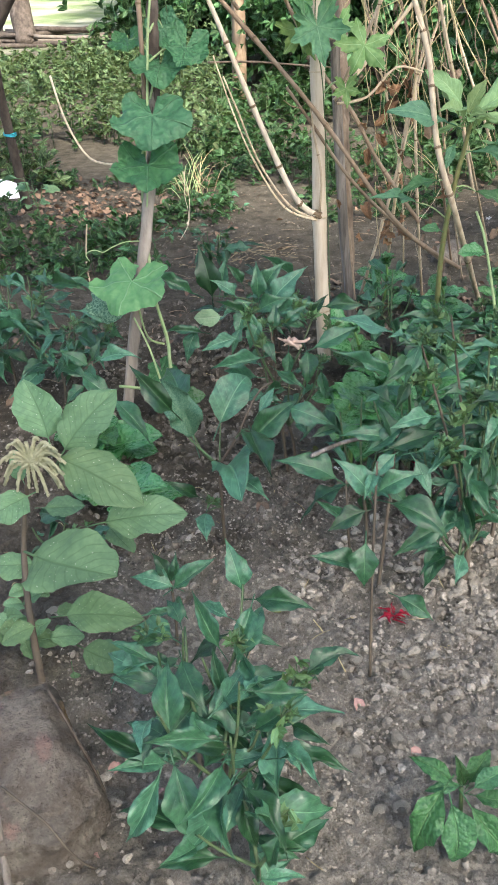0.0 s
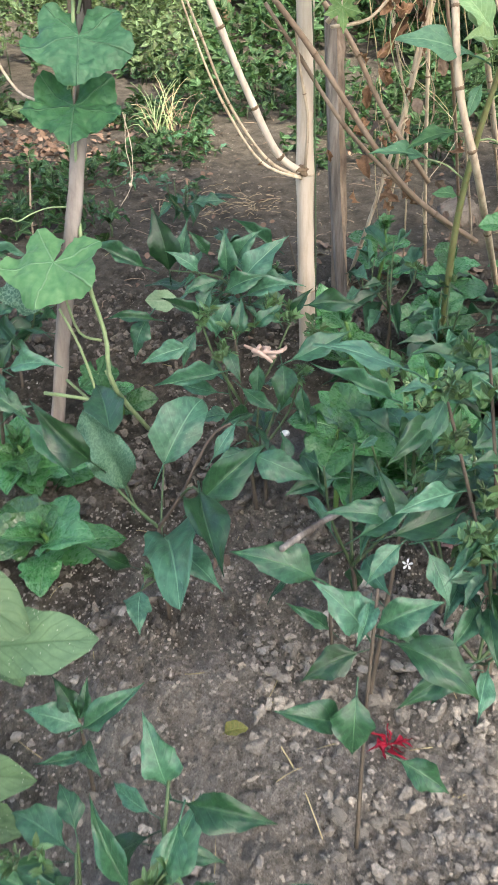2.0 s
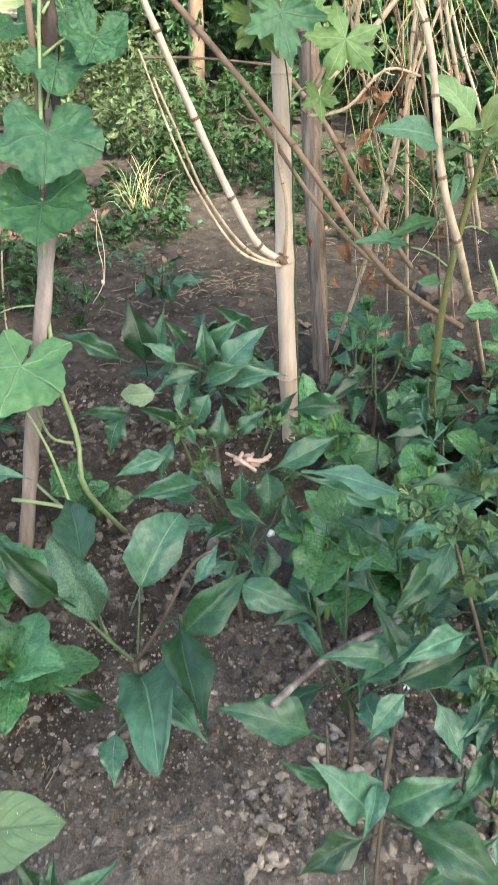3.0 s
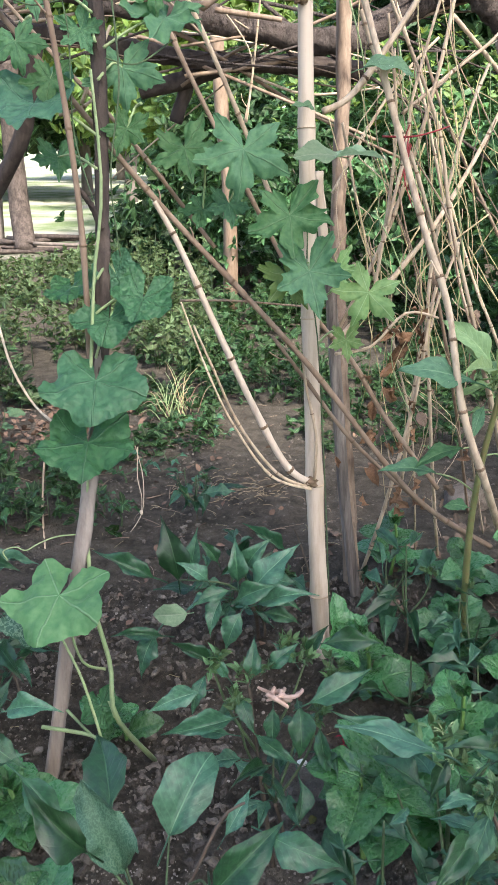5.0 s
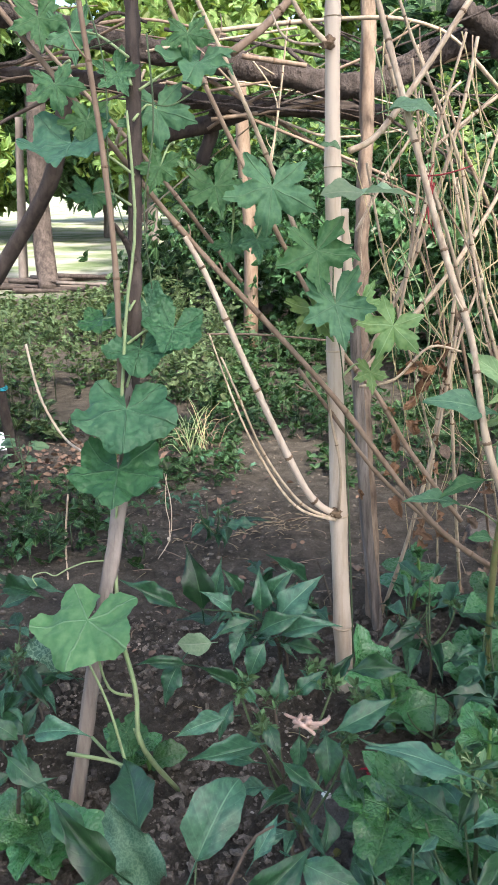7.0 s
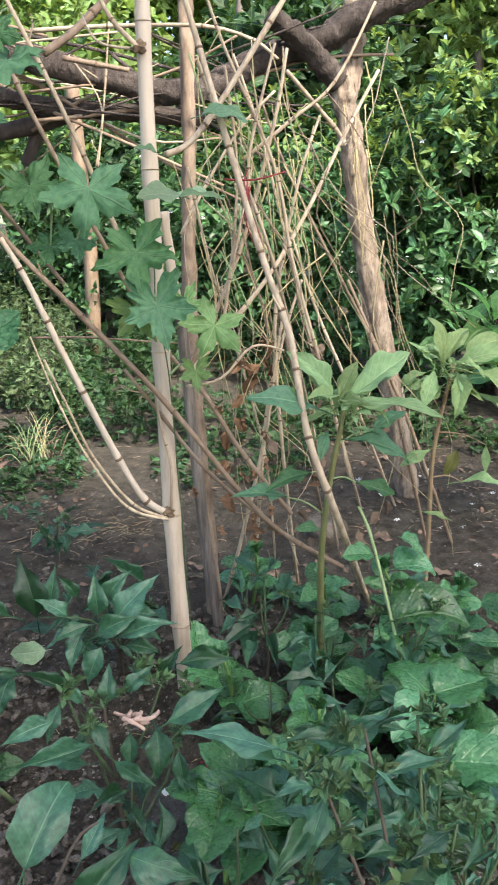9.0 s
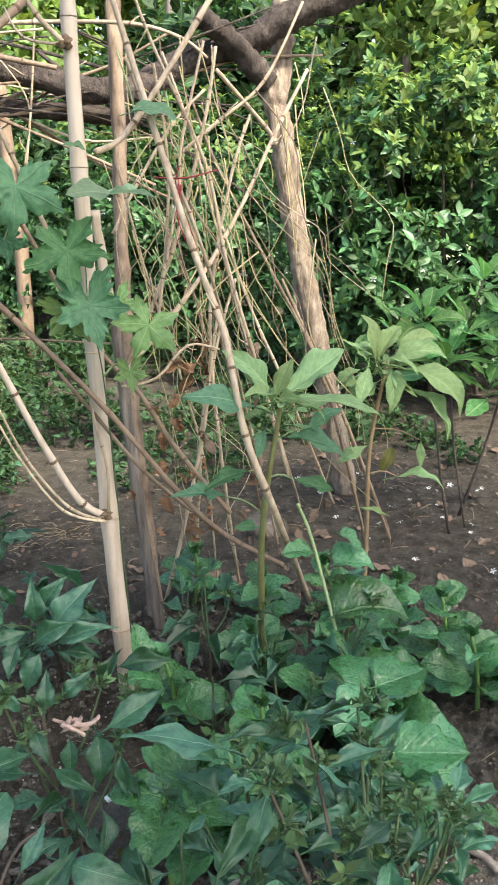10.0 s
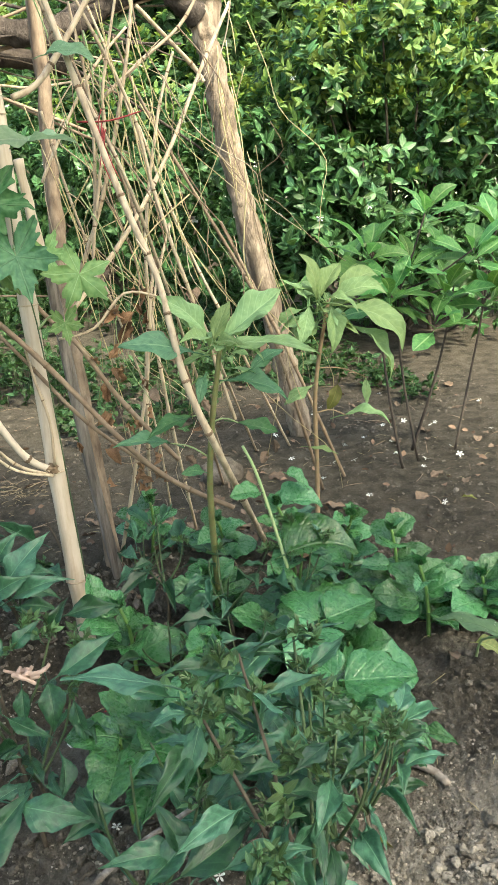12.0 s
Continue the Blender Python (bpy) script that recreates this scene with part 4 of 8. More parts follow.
old_post([(-0.17, 8.6, -0.16), (-0.16, 8.6, 0.9), (-0.21, 8.6, 1.6), (-0.24, 8.6, 2.3)], 0.07, 0.06, "cane_brown", "reddish brown tree trunk behind the trellis", 19, 0.1, 12, 12, 0.15, "tree", "tree")
old_post([(-3.379, 13.340, -0.120), (-3.541, 13.800, 0.623), (-3.518, 13.800, 2.020), (-3.215, 13.800, 5.311)], 0.17, 0.13, "log_bark", "grey tree trunk beside the clearing", 20, 0.05, 14, 14, 0.12, "tree", "tree")
old_post([(-4.063, 14.316, -0.120), (-4.052, 14.500, 0.943), (-3.956, 14.500, 2.474)], 0.08, 0.06, "grey_bark", "slim tree trunk beside the clearing", 21, 0.05, 10, 10, 0.12, "tree", "tree")


# ---- background growth ----
rng_np = np.random.default_rng(4)


def shrub(name, lobes, whorls, size, mat, label, category="shrub", stems=6, per=7, kind="", flowers=0, group="", young=0.0):
    """A bush: stems from its foot into uneven masses of leaf whorls. young: share of top whorls coloured as if sunlit.
    """
    foot = Vector((lobes[0][0][0], lobes[0][0][1], 0))
    foot.z = ground_height(foot.x, foot.y)
    t = thing(name, foot, label, category, group, kind)
    rng = random.Random(whorls)
    for k in range(stems):
        bm = bmesh.new()
        c, r = lobes[k % len(lobes)]
        end = Vector(c) + Vector((rng.uniform(-0.6, 0.6) * r[0], rng.uniform(-0.6, 0.6) * r[1], rng.uniform(-0.2, 0.6) * r[2]))
        start = Vector((foot.x + rng.uniform(-0.4, 0.4) * r[0], foot.y + rng.uniform(-0.4, 0.4) * r[1], foot.z - 0.02))
        mid = start.lerp(end, 0.5) + Vector((rng.uniform(-0.1, 0.1), rng.uniform(-0.1, 0.1), 0.1)) * r[0]
        rod(bm, [start, mid, end], 0.012 + 0.008 * r[0], 0.006, 8, 6, 0.15, k)
        part("stem", bm, "brown_stem", t)
    cs, os = [], []
    total = sum(r[0] * r[1] + r[0] * r[2] for c, r in lobes)
    for c, r in lobes:
        p, o = lumps(rng_np, int(whorls * (r[0] * r[1] + r[0] * r[2]) / total), c, r, 0.6, 0.3, ground_height(c[0], c[1]) + 0.05)
        cs.append(p)
        os.append(o)
    cs, os = np.concatenate(cs), np.concatenate(os)
    me = foliage("leaves", cs, os, per, size, mat, rng_np, fine=foot.y < 7)
    ob = new("crown", me)
    adopt(ob, t, Matrix.Translation(-foot))
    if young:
        # highest whorls doubled in lemon: sunlight on the crown, painted as leaf colour
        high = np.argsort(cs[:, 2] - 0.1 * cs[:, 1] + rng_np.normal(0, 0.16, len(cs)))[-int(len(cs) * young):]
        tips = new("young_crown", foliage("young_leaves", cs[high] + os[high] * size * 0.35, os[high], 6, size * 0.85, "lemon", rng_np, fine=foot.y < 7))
        adopt(tagged(tips, "yellow-green top whorls with sunlight painted in"), t, Matrix.Translation(-foot))
    if flowers:
        pick = rng_np.choice(len(cs), flowers, replace=False)
        pick = pick[np.argsort(cs[pick][:, 1])]
        for i in pick:
            f = new("flower", FLOWER)
            o = Vector(os[i]).normalized()
            q = (o + Vector((0, -0.5, 0.1))).to_track_quat("Z", "Y").to_matrix().to_4x4()
            adopt(f, t, Matrix.Translation(Vector(cs[i]) + o * size * 0.5 - foot) @ q @ Matrix.Scale(rng.uniform(0.7, 1.1), 4))
    return t


def star_flower(petals=5, size=0.03):
    """A small flower with a ring of narrow twisted petals."""
    bm = bmesh.new()
    for k in range(petals):
        turn = Matrix.Rotation(2 * math.pi * k / petals, 4, "Z")
        pts = [(0.0, 0.1, 0), (0.2, 0.45, 0.1), (0.26, 0.75, 0.12), (0.05, 1.0, 0.02), (-0.16, 0.75, 0.02), (-0.18, 0.45, 0.04)]
        vs = [bm.verts.new(turn @ (Vector(p) * size)) for p in pts]
        bm.faces.new(vs)
    tube(bm, [Vector((0, 0, -0.5 * size)), Vector((0, 0, 0.05 * size))], [0.06 * size, 0.12 * size], 6)
    return mesh_of(bm, "star_flower", "white", False)


FLOWER = star_flower()

rng = random.Random(23)
CLUMPS = [((3.0, 6.4, 0.6), (0.8, 0.6, 0.6))]
for k in range(26):
    a, h = k * 2.4, 0.35 + 1.75 * ((k * 7) % 26) / 26
    wide = 1.35 * math.sqrt(max(0.15, 1 - (h - 0.9) ** 2 / 1.9))
    CLUMPS.append(((3.05 + math.cos(a) * wide * rng.uniform(0.5, 1), 6.35 + math.sin(a) * wide * 0.62 * rng.uniform(0.5, 1), h), (rng.uniform(0.26, 0.46), rng.uniform(0.26, 0.4), rng.uniform(0.2, 0.32))))
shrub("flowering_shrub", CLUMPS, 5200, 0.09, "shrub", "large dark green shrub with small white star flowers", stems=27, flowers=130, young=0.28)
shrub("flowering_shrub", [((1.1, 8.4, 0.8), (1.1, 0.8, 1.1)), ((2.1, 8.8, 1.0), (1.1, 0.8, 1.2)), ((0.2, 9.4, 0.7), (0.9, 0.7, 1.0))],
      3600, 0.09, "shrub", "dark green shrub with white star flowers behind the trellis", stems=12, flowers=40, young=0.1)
shrub("bush", [((-0.5, 10.5, 0.9), (0.8, 0.8, 1.0)), ((0.4, 11.0, 1.3), (1.1, 0.9, 1.3)), ((-1.2, 11.0, 0.25), (0.7, 0.6, 0.5))],
      2200, 0.13, "far", "leafy green bush at the back of the garden", stems=10)


def tree(name, foot, height, spread, whorls, size, mat, label, r=0.16, lean=(0, 0), bare=0.35, lobes=7, masses=()):
    """A tree: a tapered trunk, limbs and a crown of leaf whorls in uneven masses."""
    foot = Vector((*foot, ground_height(*foot)))
    rng = random.Random(int(foot.x * 17 + foot.y * 5 + height))
    t = thing(name, foot, label, "tree", "trees round the garden")
    bm = bmesh.new()
    top = foot + Vector((lean[0], lean[1], height * 0.8))
    rod(bm, [foot - Vector((0, 0, 0.1)), foot.lerp(top, 0.5) + Vector((rng.uniform(-0.2, 0.2), 0, 0)), top], r, r * 0.35, 16, 10, 0.15, whorls)
    part("trunk", bm, "grey_bark", t)
    cs, os = [], []
    lobes = len(masses) or lobes
    for k in range(lobes):
        a = rng.uniform(0, 6.28)
        c = foot + Vector((lean[0] + math.cos(a) * spread * rng.uniform(0.2, 0.75), lean[1] + math.sin(a) * spread * rng.uniform(0.2, 0.75), height * rng.uniform(bare + 0.1, 0.95)))
        rr = spread * rng.uniform(0.35, 0.55)
        size3 = (rr, rr, rr * 0.7)
        if masses:
            c, size3 = Vector(masses[k][0]), masses[k][1]
        p, o = lumps(rng_np, whorls // lobes, c, size3, floor=height * bare)
        cs.append(p)
        os.append(o)
        bm = bmesh.new()
        start = foot.lerp(top, rng.uniform(0.4, 0.9))
        rod(bm, [start, start.lerp(c, 0.5) + Vector((0, 0, 0.2)), c], r * 0.35, r * 0.1, 8, 7, 0.15, k)
        part("limb", bm, "grey_bark", t)
    ob = new("crown", foliage("leaves", np.concatenate(cs), np.concatenate(os), 6, size, mat, rng_np))
    adopt(ob, t, Matrix.Translation(-foot))
    return t


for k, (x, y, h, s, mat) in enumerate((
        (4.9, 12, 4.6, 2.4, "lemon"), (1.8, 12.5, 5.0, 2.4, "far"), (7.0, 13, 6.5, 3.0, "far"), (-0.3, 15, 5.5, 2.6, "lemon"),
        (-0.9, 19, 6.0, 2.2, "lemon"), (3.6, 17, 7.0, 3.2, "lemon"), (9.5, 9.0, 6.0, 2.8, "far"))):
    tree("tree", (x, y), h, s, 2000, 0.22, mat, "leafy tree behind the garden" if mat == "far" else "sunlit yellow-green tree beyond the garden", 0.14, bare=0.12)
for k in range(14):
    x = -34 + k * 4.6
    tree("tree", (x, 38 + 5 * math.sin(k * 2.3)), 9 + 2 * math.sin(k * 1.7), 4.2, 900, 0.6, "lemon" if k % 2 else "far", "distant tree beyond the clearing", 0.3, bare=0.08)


DRIFT, BAG = (-0.997, 4.988, -0.120), (-1.609, 5.379, -0.120)


def weeds(name, count, box, tall, size, mat, label, per=6, category="weeds", tiers=3):
    """Many small leafy plants over a stretch of ground, with their stalks."""
    x0, x1, y0, y1 = box
    x, y = rng_np.uniform(x0, x1, count), rng_np.uniform(y0, y1, count)
    keep = np.sin(x * 3.1 + y * 1.3) + np.sin(y * 2.7 - x) > -0.9
    keep &= (x - DRIFT[0]) ** 2 / 0.25 + (y - DRIFT[1]) ** 2 / 0.2 > 1
    keep &= (x - BAG[0]) ** 2 + (y - BAG[1] + 0.2) ** 2 > 0.12
    x, y = x[keep], y[keep]
    h = rng_np.uniform(0.45, 1.0, len(x)) * tall * (0.75 + 0.25 * np.sin(x * 2 + y))
    g = np.array([ground_height(a, b) for a, b in zip(x, y)])
    cs = np.concatenate([np.stack([x + rng_np.normal(0, 0.04, len(x)), y + rng_np.normal(0, 0.04, len(x)), g + h * f], axis=1) for f in np.linspace(0.35, 1, tiers)])
    os = np.tile((0.0, 0.0, 1.0), (len(cs), 1)) + rng_np.normal(0, 0.35, (len(cs), 3))
    ob = tagged(new(name, foliage(name, cs, os, per, size, mat, rng_np, 0.26, (0.7, 1.7))), label, category, kind="stuff")
    stalk = bmesh.new()
    for a, b, c, d in list(zip(x, y, g, h))[::2]:
        rod(stalk, [(a, b, c - 0.01), (a, b, c + d * 0.5), (a, b, c + d)], 0.004, 0.002, 2, 3)
    adopt(new("stalks", mesh_of(stalk, "stalks", "stem")), ob)
    return ob


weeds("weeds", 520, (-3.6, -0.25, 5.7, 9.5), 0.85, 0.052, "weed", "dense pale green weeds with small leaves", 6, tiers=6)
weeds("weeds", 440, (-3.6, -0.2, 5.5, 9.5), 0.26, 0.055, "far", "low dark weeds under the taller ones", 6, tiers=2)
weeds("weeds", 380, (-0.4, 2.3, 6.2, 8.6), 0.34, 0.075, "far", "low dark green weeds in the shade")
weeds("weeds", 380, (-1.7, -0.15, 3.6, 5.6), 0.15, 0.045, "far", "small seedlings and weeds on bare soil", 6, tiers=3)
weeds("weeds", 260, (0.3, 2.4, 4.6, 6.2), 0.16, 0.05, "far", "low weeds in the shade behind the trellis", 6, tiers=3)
weeds("weeds", 240, (-5.5, -1.6, 9.3, 11.8), 0.34, 0.1, "weed", "weeds before the clearing")


# unseen tall trees added behind and beside the camera's way, to shade the bed
def unseen_shade_tree(foot, whorls, masses):
    """An added, unseen tall tree towards the sun, its foliage in masses round the given places."""
    tree("unseen_shade_tree", foot, 10.5, 2.0, whorls, 0.17, "far", "unseen tall leafy tree added to shade the garden bed", 0.2, bare=0.6, masses=[((x + 2.12, y - 3.66, z + 4.7), r) for (x, y, z), r in masses])


unseen_shade_tree((4.6, -6.8), 1120, (((2.7, -3.0, 4.7), (1.15, 0.95, 0.5)), ((1.0, -2.4, 4.6), (1.15, 1.0, 0.5)), ((2.7, -1.9, 4.7), (1.15, 1.0, 0.5)), ((4.0, 0.4, 5.0), (1.0, 1.0, 0.45)), ((3.9, -0.9, 4.8), (1.0, 0.9, 0.45)), ((1.3, -0.6, 4.5), (1.1, 0.95, 0.45)), ((2.8, -0.2, 4.8), (1.1, 0.95, 0.5))))
unseen_shade_tree((6.4, -5.4), 700, (((1.2, 0.55, 4.7), (1.1, 0.75, 0.45)), ((0.3, 1.9, 4.7), (1.0, 0.9, 0.45)), ((2.2, -0.65, 4.6), (0.75, 0.65, 0.4)), ((1.75, -1.45, 4.6), (0.9, 0.75, 0.4))))
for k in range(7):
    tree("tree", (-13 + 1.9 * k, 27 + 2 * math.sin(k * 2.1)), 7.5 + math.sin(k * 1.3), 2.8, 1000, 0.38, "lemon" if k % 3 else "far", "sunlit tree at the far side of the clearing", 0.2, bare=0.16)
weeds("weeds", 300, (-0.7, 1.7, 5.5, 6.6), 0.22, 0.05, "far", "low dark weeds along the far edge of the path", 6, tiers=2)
weeds("weeds", 160, (-3.6, -0.5, 5.0, 5.8), 0.3, 0.07, "weed", "weeds at the edge of the bed")


# ---- the bed's plants ----
TOWARDS = (0.0, -0.6, 1.0)


def stalk(plant, points, r0, r1, mat="stem", steps=8, name="stem"):
    bm = bmesh.new()
    rod(bm, points, r0, r1, steps, 7, 0.08, 1)
    return part(name, bm, mat, plant)


def buds(plant, at, size, seed, mat="stem"):
    """A tuft of tiny new leaves and flower buds at a shoot's tip."""
    rng = random.Random(seed)
    at = Vector(at)
    tuft_rng = np.random.default_rng(seed)
    spots = np.array([at + Vector((rng.gauss(0, 1), rng.gauss(0, 1), rng.uniform(-0.8, 0.9))) * size * 0.42 for k in range(6)])
    ways = np.array([(rng.gauss(0, 0.4), rng.gauss(0, 0.4), 1.0) for k in range(6)])
    tuft = new("young_leaves", foliage("young_leaves", spots, ways, 6, size * 0.75, "tuft", tuft_rng, 0.2, (0.3, 1.5)))
    adopt(tuft, plant, Matrix.Translation(-plant.matrix_world.translation) if plant.type == "EMPTY" else None)
    bm = bmesh.new()
    for k in range(9):
        d = Vector((rng.gauss(0, 1), rng.gauss(0, 1), rng.uniform(0.1, 1.6))).normalized()
        e = at + d * size * rng.uniform(0.4, 0.8)
        rod(bm, [at, at.lerp(e, 0.6) + Vector((0, 0, 0.1 * size)), e], 0.0008, 0.0019, 3, 4)
    return part("bud_tuft", bm, mat, plant)


def bush(foot, height, spread, leaves, seed, size=0.095, kind="chili", name="chili_plant", label="bushy dark green chili plant with pointed leaves", category="plant", stem="brown_stem", shoots=4, tufts=1, droop=0.35, group="chili plants in the bed", lean=(0, 0), wide=1.0):
    """A branching plant: a woody stem, forked shoots and leaves spread along them."""
    rng = random.Random(seed)
    foot = Vector((foot[0], foot[1], soil(foot[0], foot[1])))
    t = thing(name, foot, label, category, group)
    lean = Vector((lean[0], lean[1], 0))
    fork = foot + Vector((rng.uniform(-0.02, 0.02), rng.uniform(-0.02, 0.02), height * 0.38)) + lean * 0.35
    stalk(t, [foot - Vector((0, 0, 0.02)), foot.lerp(fork, 0.5) + Vector((0.006, 0, 0)), fork], 0.0055, 0.004, stem)
    ways = []
    for k in range(shoots):
        a = 2 * math.pi * (k + rng.uniform(-0.3, 0.3)) / shoots
        end = foot + lean + Vector((math.cos(a) * spread * rng.uniform(0.35, 0.75), math.sin(a) * spread * rng.uniform(0.35, 0.75), height * rng.uniform(0.78, 1.0)))
        line = [fork, fork.lerp(end, 0.5) + Vector((math.cos(a), math.sin(a), 0)) * spread * 0.12, end]
        shoot = stalk(t, line, 0.0035, 0.0018, "stem", name="shoot")
        ways.append(spline(line, 10))
        if k < tufts:
            buds(shoot, end, 0.03, seed + k)
    for k in range(leaves):
        w = ways[k % shoots]
        p = w[min(10, int(2 + 8.9 * (k // shoots + rng.random()) / max(1, leaves / shoots)))]
        a = rng.uniform(0, 2 * math.pi)
        away = Vector((p.x - foot.x - lean.x, p.y - foot.y - lean.y, 0))
        d = Vector((math.cos(a), math.sin(a), 0)) + (away.normalized() * 0.9 if away.length > 1e-4 else Vector((0, 0, 0)))
        d.z = rng.uniform(-0.85, 0.45) * droop * 2 - 0.05
        d.normalize()
        s = size * rng.uniform(0.45, 1.45)
        b = p + d * s * 0.25
        leaf(t, kind, b, b + d * s, (rng.uniform(-0.8, 0.8), rng.uniform(-0.8, 0.4), 1), rng.uniform(0.7, 1.1) * wide, rng.randrange(60))
    return t


def rosette(foot, leaves, size, seed, height=0.12, label="low spinach plant with broad glossy crinkled leaves", stem="fleshy_stem"):
    """A fleshy upright stem with broad leaves held out from it, smaller towards a crinkled tuft at the top."""
    rng = random.Random(seed)
    foot = Vector((foot[0], foot[1], soil(foot[0], foot[1])))
    t = thing("spinach_plant", foot, label, "plant", "spinach plants in the bed")
    top = foot + Vector((rng.uniform(-0.04, 0.04), rng.uniform(-0.03, 0.03), height))
    stalk(t, [foot - Vector((0, 0, 0.02)), foot.lerp(top, 0.6) + Vector((0.01, 0, 0)), top], 0.0065, 0.0045, stem)
    for k in range(leaves):
        f = (k + 0.5) / leaves
        a = k * 2.4 + rng.uniform(-0.4, 0.4)
        s = size * (1.15 - 0.5 * f) * rng.uniform(0.75, 1.15)
        p = foot.lerp(top, 0.15 + 0.75 * f)
        d = Vector((math.cos(a), math.sin(a), rng.uniform(-0.12, 0.2) + 0.35 * f * f)).normalized()
        b = p + d * s * 0.15
        leaf(t, "spinach", b, b + d * s, (rng.uniform(-0.3, 0.3), -0.4, 1), rng.uniform(0.85, 1.1), rng.randrange(60))
    for k in range(7):
        a = k * 2.4 + 1
        d = Vector((math.cos(a), math.sin(a), rng.uniform(0.8, 1.9))).normalized()
        leaf(t, "spinach", top, top + d * rng.uniform(0.03, 0.055), (-d.x, -d.y, 0.6), 0.9, rng.randrange(60), name="young_leaf")
    return t


# foreground chili plant
P = thing("chili_plant", (-0.033, 0.833, 0.023), "dense bushy chili plant with long dark green leaves", "plant", "chili plants in the bed")
stalk(P, [(-0.033, 0.822, 0.024), (-0.027, 0.860, 0.090), (-0.027, 0.884, 0.202)], 0.006, 0.0045, "brown_stem")
stalk(P, [(-0.027, 0.884, 0.202), (-0.083, 0.866, 0.240), (-0.105, 0.830, 0.254)], 0.004, 0.0025, name="shoot")
stalk(P, [(-0.027, 0.884, 0.202), (-0.077, 0.937, 0.244), (-0.093, 1.041, 0.320)], 0.004, 0.002, name="shoot")
stalk(P, [(-0.027, 0.884, 0.202), (-0.006, 1.004, 0.264), (0.005, 1.110, 0.357)], 0.004, 0.002, name="shoot")
stalk(P, [(-0.027, 0.884, 0.202), (0.013, 0.873, 0.215), (0.031, 0.885, 0.253)], 0.0035, 0.002, name="shoot")
stalk(P, [(-0.027, 0.860, 0.090), (0.011, 0.830, 0.119), (0.025, 0.800, 0.106)], 0.0035, 0.002, name="shoot")
for b, e, w in (((-0.117, 0.803, 0.255), (-0.153, 0.760, 0.139), 1.0), ((-0.016, 0.780, 0.246), (-0.063, 0.740, 0.130), 1.1), ((-0.094, 0.807, 0.271), (-0.061, 0.760, 0.162), 1.1),
                ((-0.116, 0.809, 0.281), (-0.233, 0.840, 0.298), 0.85), ((-0.106, 0.808, 0.275), (-0.188, 0.784, 0.286), 0.8), ((-0.101, 0.840, 0.299), (-0.114, 0.943, 0.342), 1.0),
                ((-0.035, 1.017, 0.293), (-0.095, 1.081, 0.353), 0.8), ((-0.092, 0.965, 0.320), (-0.061, 0.874, 0.292), 1.0)):
    leaf(P, "chili", b, e, TOWARDS, w)
for b, e, w in (((-0.116, 0.923, 0.309), (-0.201, 0.939, 0.305), 0.85), ((-0.027, 0.853, 0.242), (-0.085, 0.897, 0.270), 0.85), ((-0.020, 0.854, 0.247), (-0.103, 0.833, 0.269), 0.75),
                ((0.002, 1.106, 0.342), (-0.022, 1.153, 0.421), 1.0), ((0.026, 1.090, 0.334), (0.128, 1.074, 0.326), 1.0), ((0.019, 1.064, 0.342), (-0.001, 1.011, 0.277), 1.1),
                ((-0.020, 0.949, 0.234), (0.090, 0.965, 0.259), 0.9), ((0.023, 0.884, 0.252), (0.113, 0.904, 0.280), 0.95), ((0.067, 0.878, 0.233), (0.105, 0.845, 0.208), 1.2)):
    leaf(P, "chili", b, e, TOWARDS, w)
for b, e, w in (((0.033, 0.832, 0.209), (0.130, 0.800, 0.146), 0.9), ((0.007, 0.800, 0.206), (0.011, 0.760, 0.137), 1.1), ((0.022, 0.800, 0.106), (0.091, 0.780, 0.069), 0.9),
                ((0.012, 0.780, 0.123), (0.063, 0.750, 0.054), 1.0), ((-0.025, 0.974, 0.216), (-0.063, 1.038, 0.269), 0.9), ((-0.045, 0.919, 0.247), (0.027, 1.004, 0.264), 0.8),
                ((-0.028, 0.869, 0.194), (0.049, 0.860, 0.212), 0.9)):
    leaf(P, "chili", b, e, TOWARDS, w)
for b, e, w in (((-0.075, 0.840, 0.044), (-0.049, 0.800, -0.033), 1.0), ((-0.033, 0.820, 0.012), (0.036, 0.780, -0.051), 1.0), ((-0.048, 0.968, 0.152), (-0.128, 1.017, 0.166), 0.9),
                ((-0.007, 1.071, 0.275), (0.071, 1.075, 0.243), 0.7), ((-0.122, 1.046, 0.289), (-0.188, 1.054, 0.269), 0.7), ((-0.029, 0.900, 0.078), (-0.099, 0.920, 0.050), 0.9)):
    leaf(P, "chili", b, e, TOWARDS, w)
buds(P, (-0.156, 1.038, 0.311), 0.025, 2)


# low chili shoot behind it
P = thing("chili_plant", (-0.150, 1.300, 0.006), "small young chili plant with a few upright leaves", "plant", "chili plants in the bed")
stalk(P, [(-0.150, 1.300, 0.000), (-0.146, 1.290, 0.100), (-0.150, 1.300, 0.190)], 0.004, 0.0025, "brown_stem")
for b, e, w in (((-0.152, 1.300, 0.185), (-0.176, 1.350, 0.235), 1.2), ((-0.146, 1.295, 0.180), (-0.235, 1.320, 0.190), 1.0), ((-0.146, 1.295, 0.175), (-0.050, 1.330, 0.200), 1.0), ((-0.148, 1.290, 0.140), (-0.105, 1.240, 0.150), 1.0),
                ((-0.150, 1.300, 0.188), (-0.130, 1.345, 0.225), 1.0), ((-0.148, 1.290, 0.120), (-0.215, 1.260, 0.120), 0.9)):
    leaf(P, "chili", b, e, (0, -0.6, 1), w)

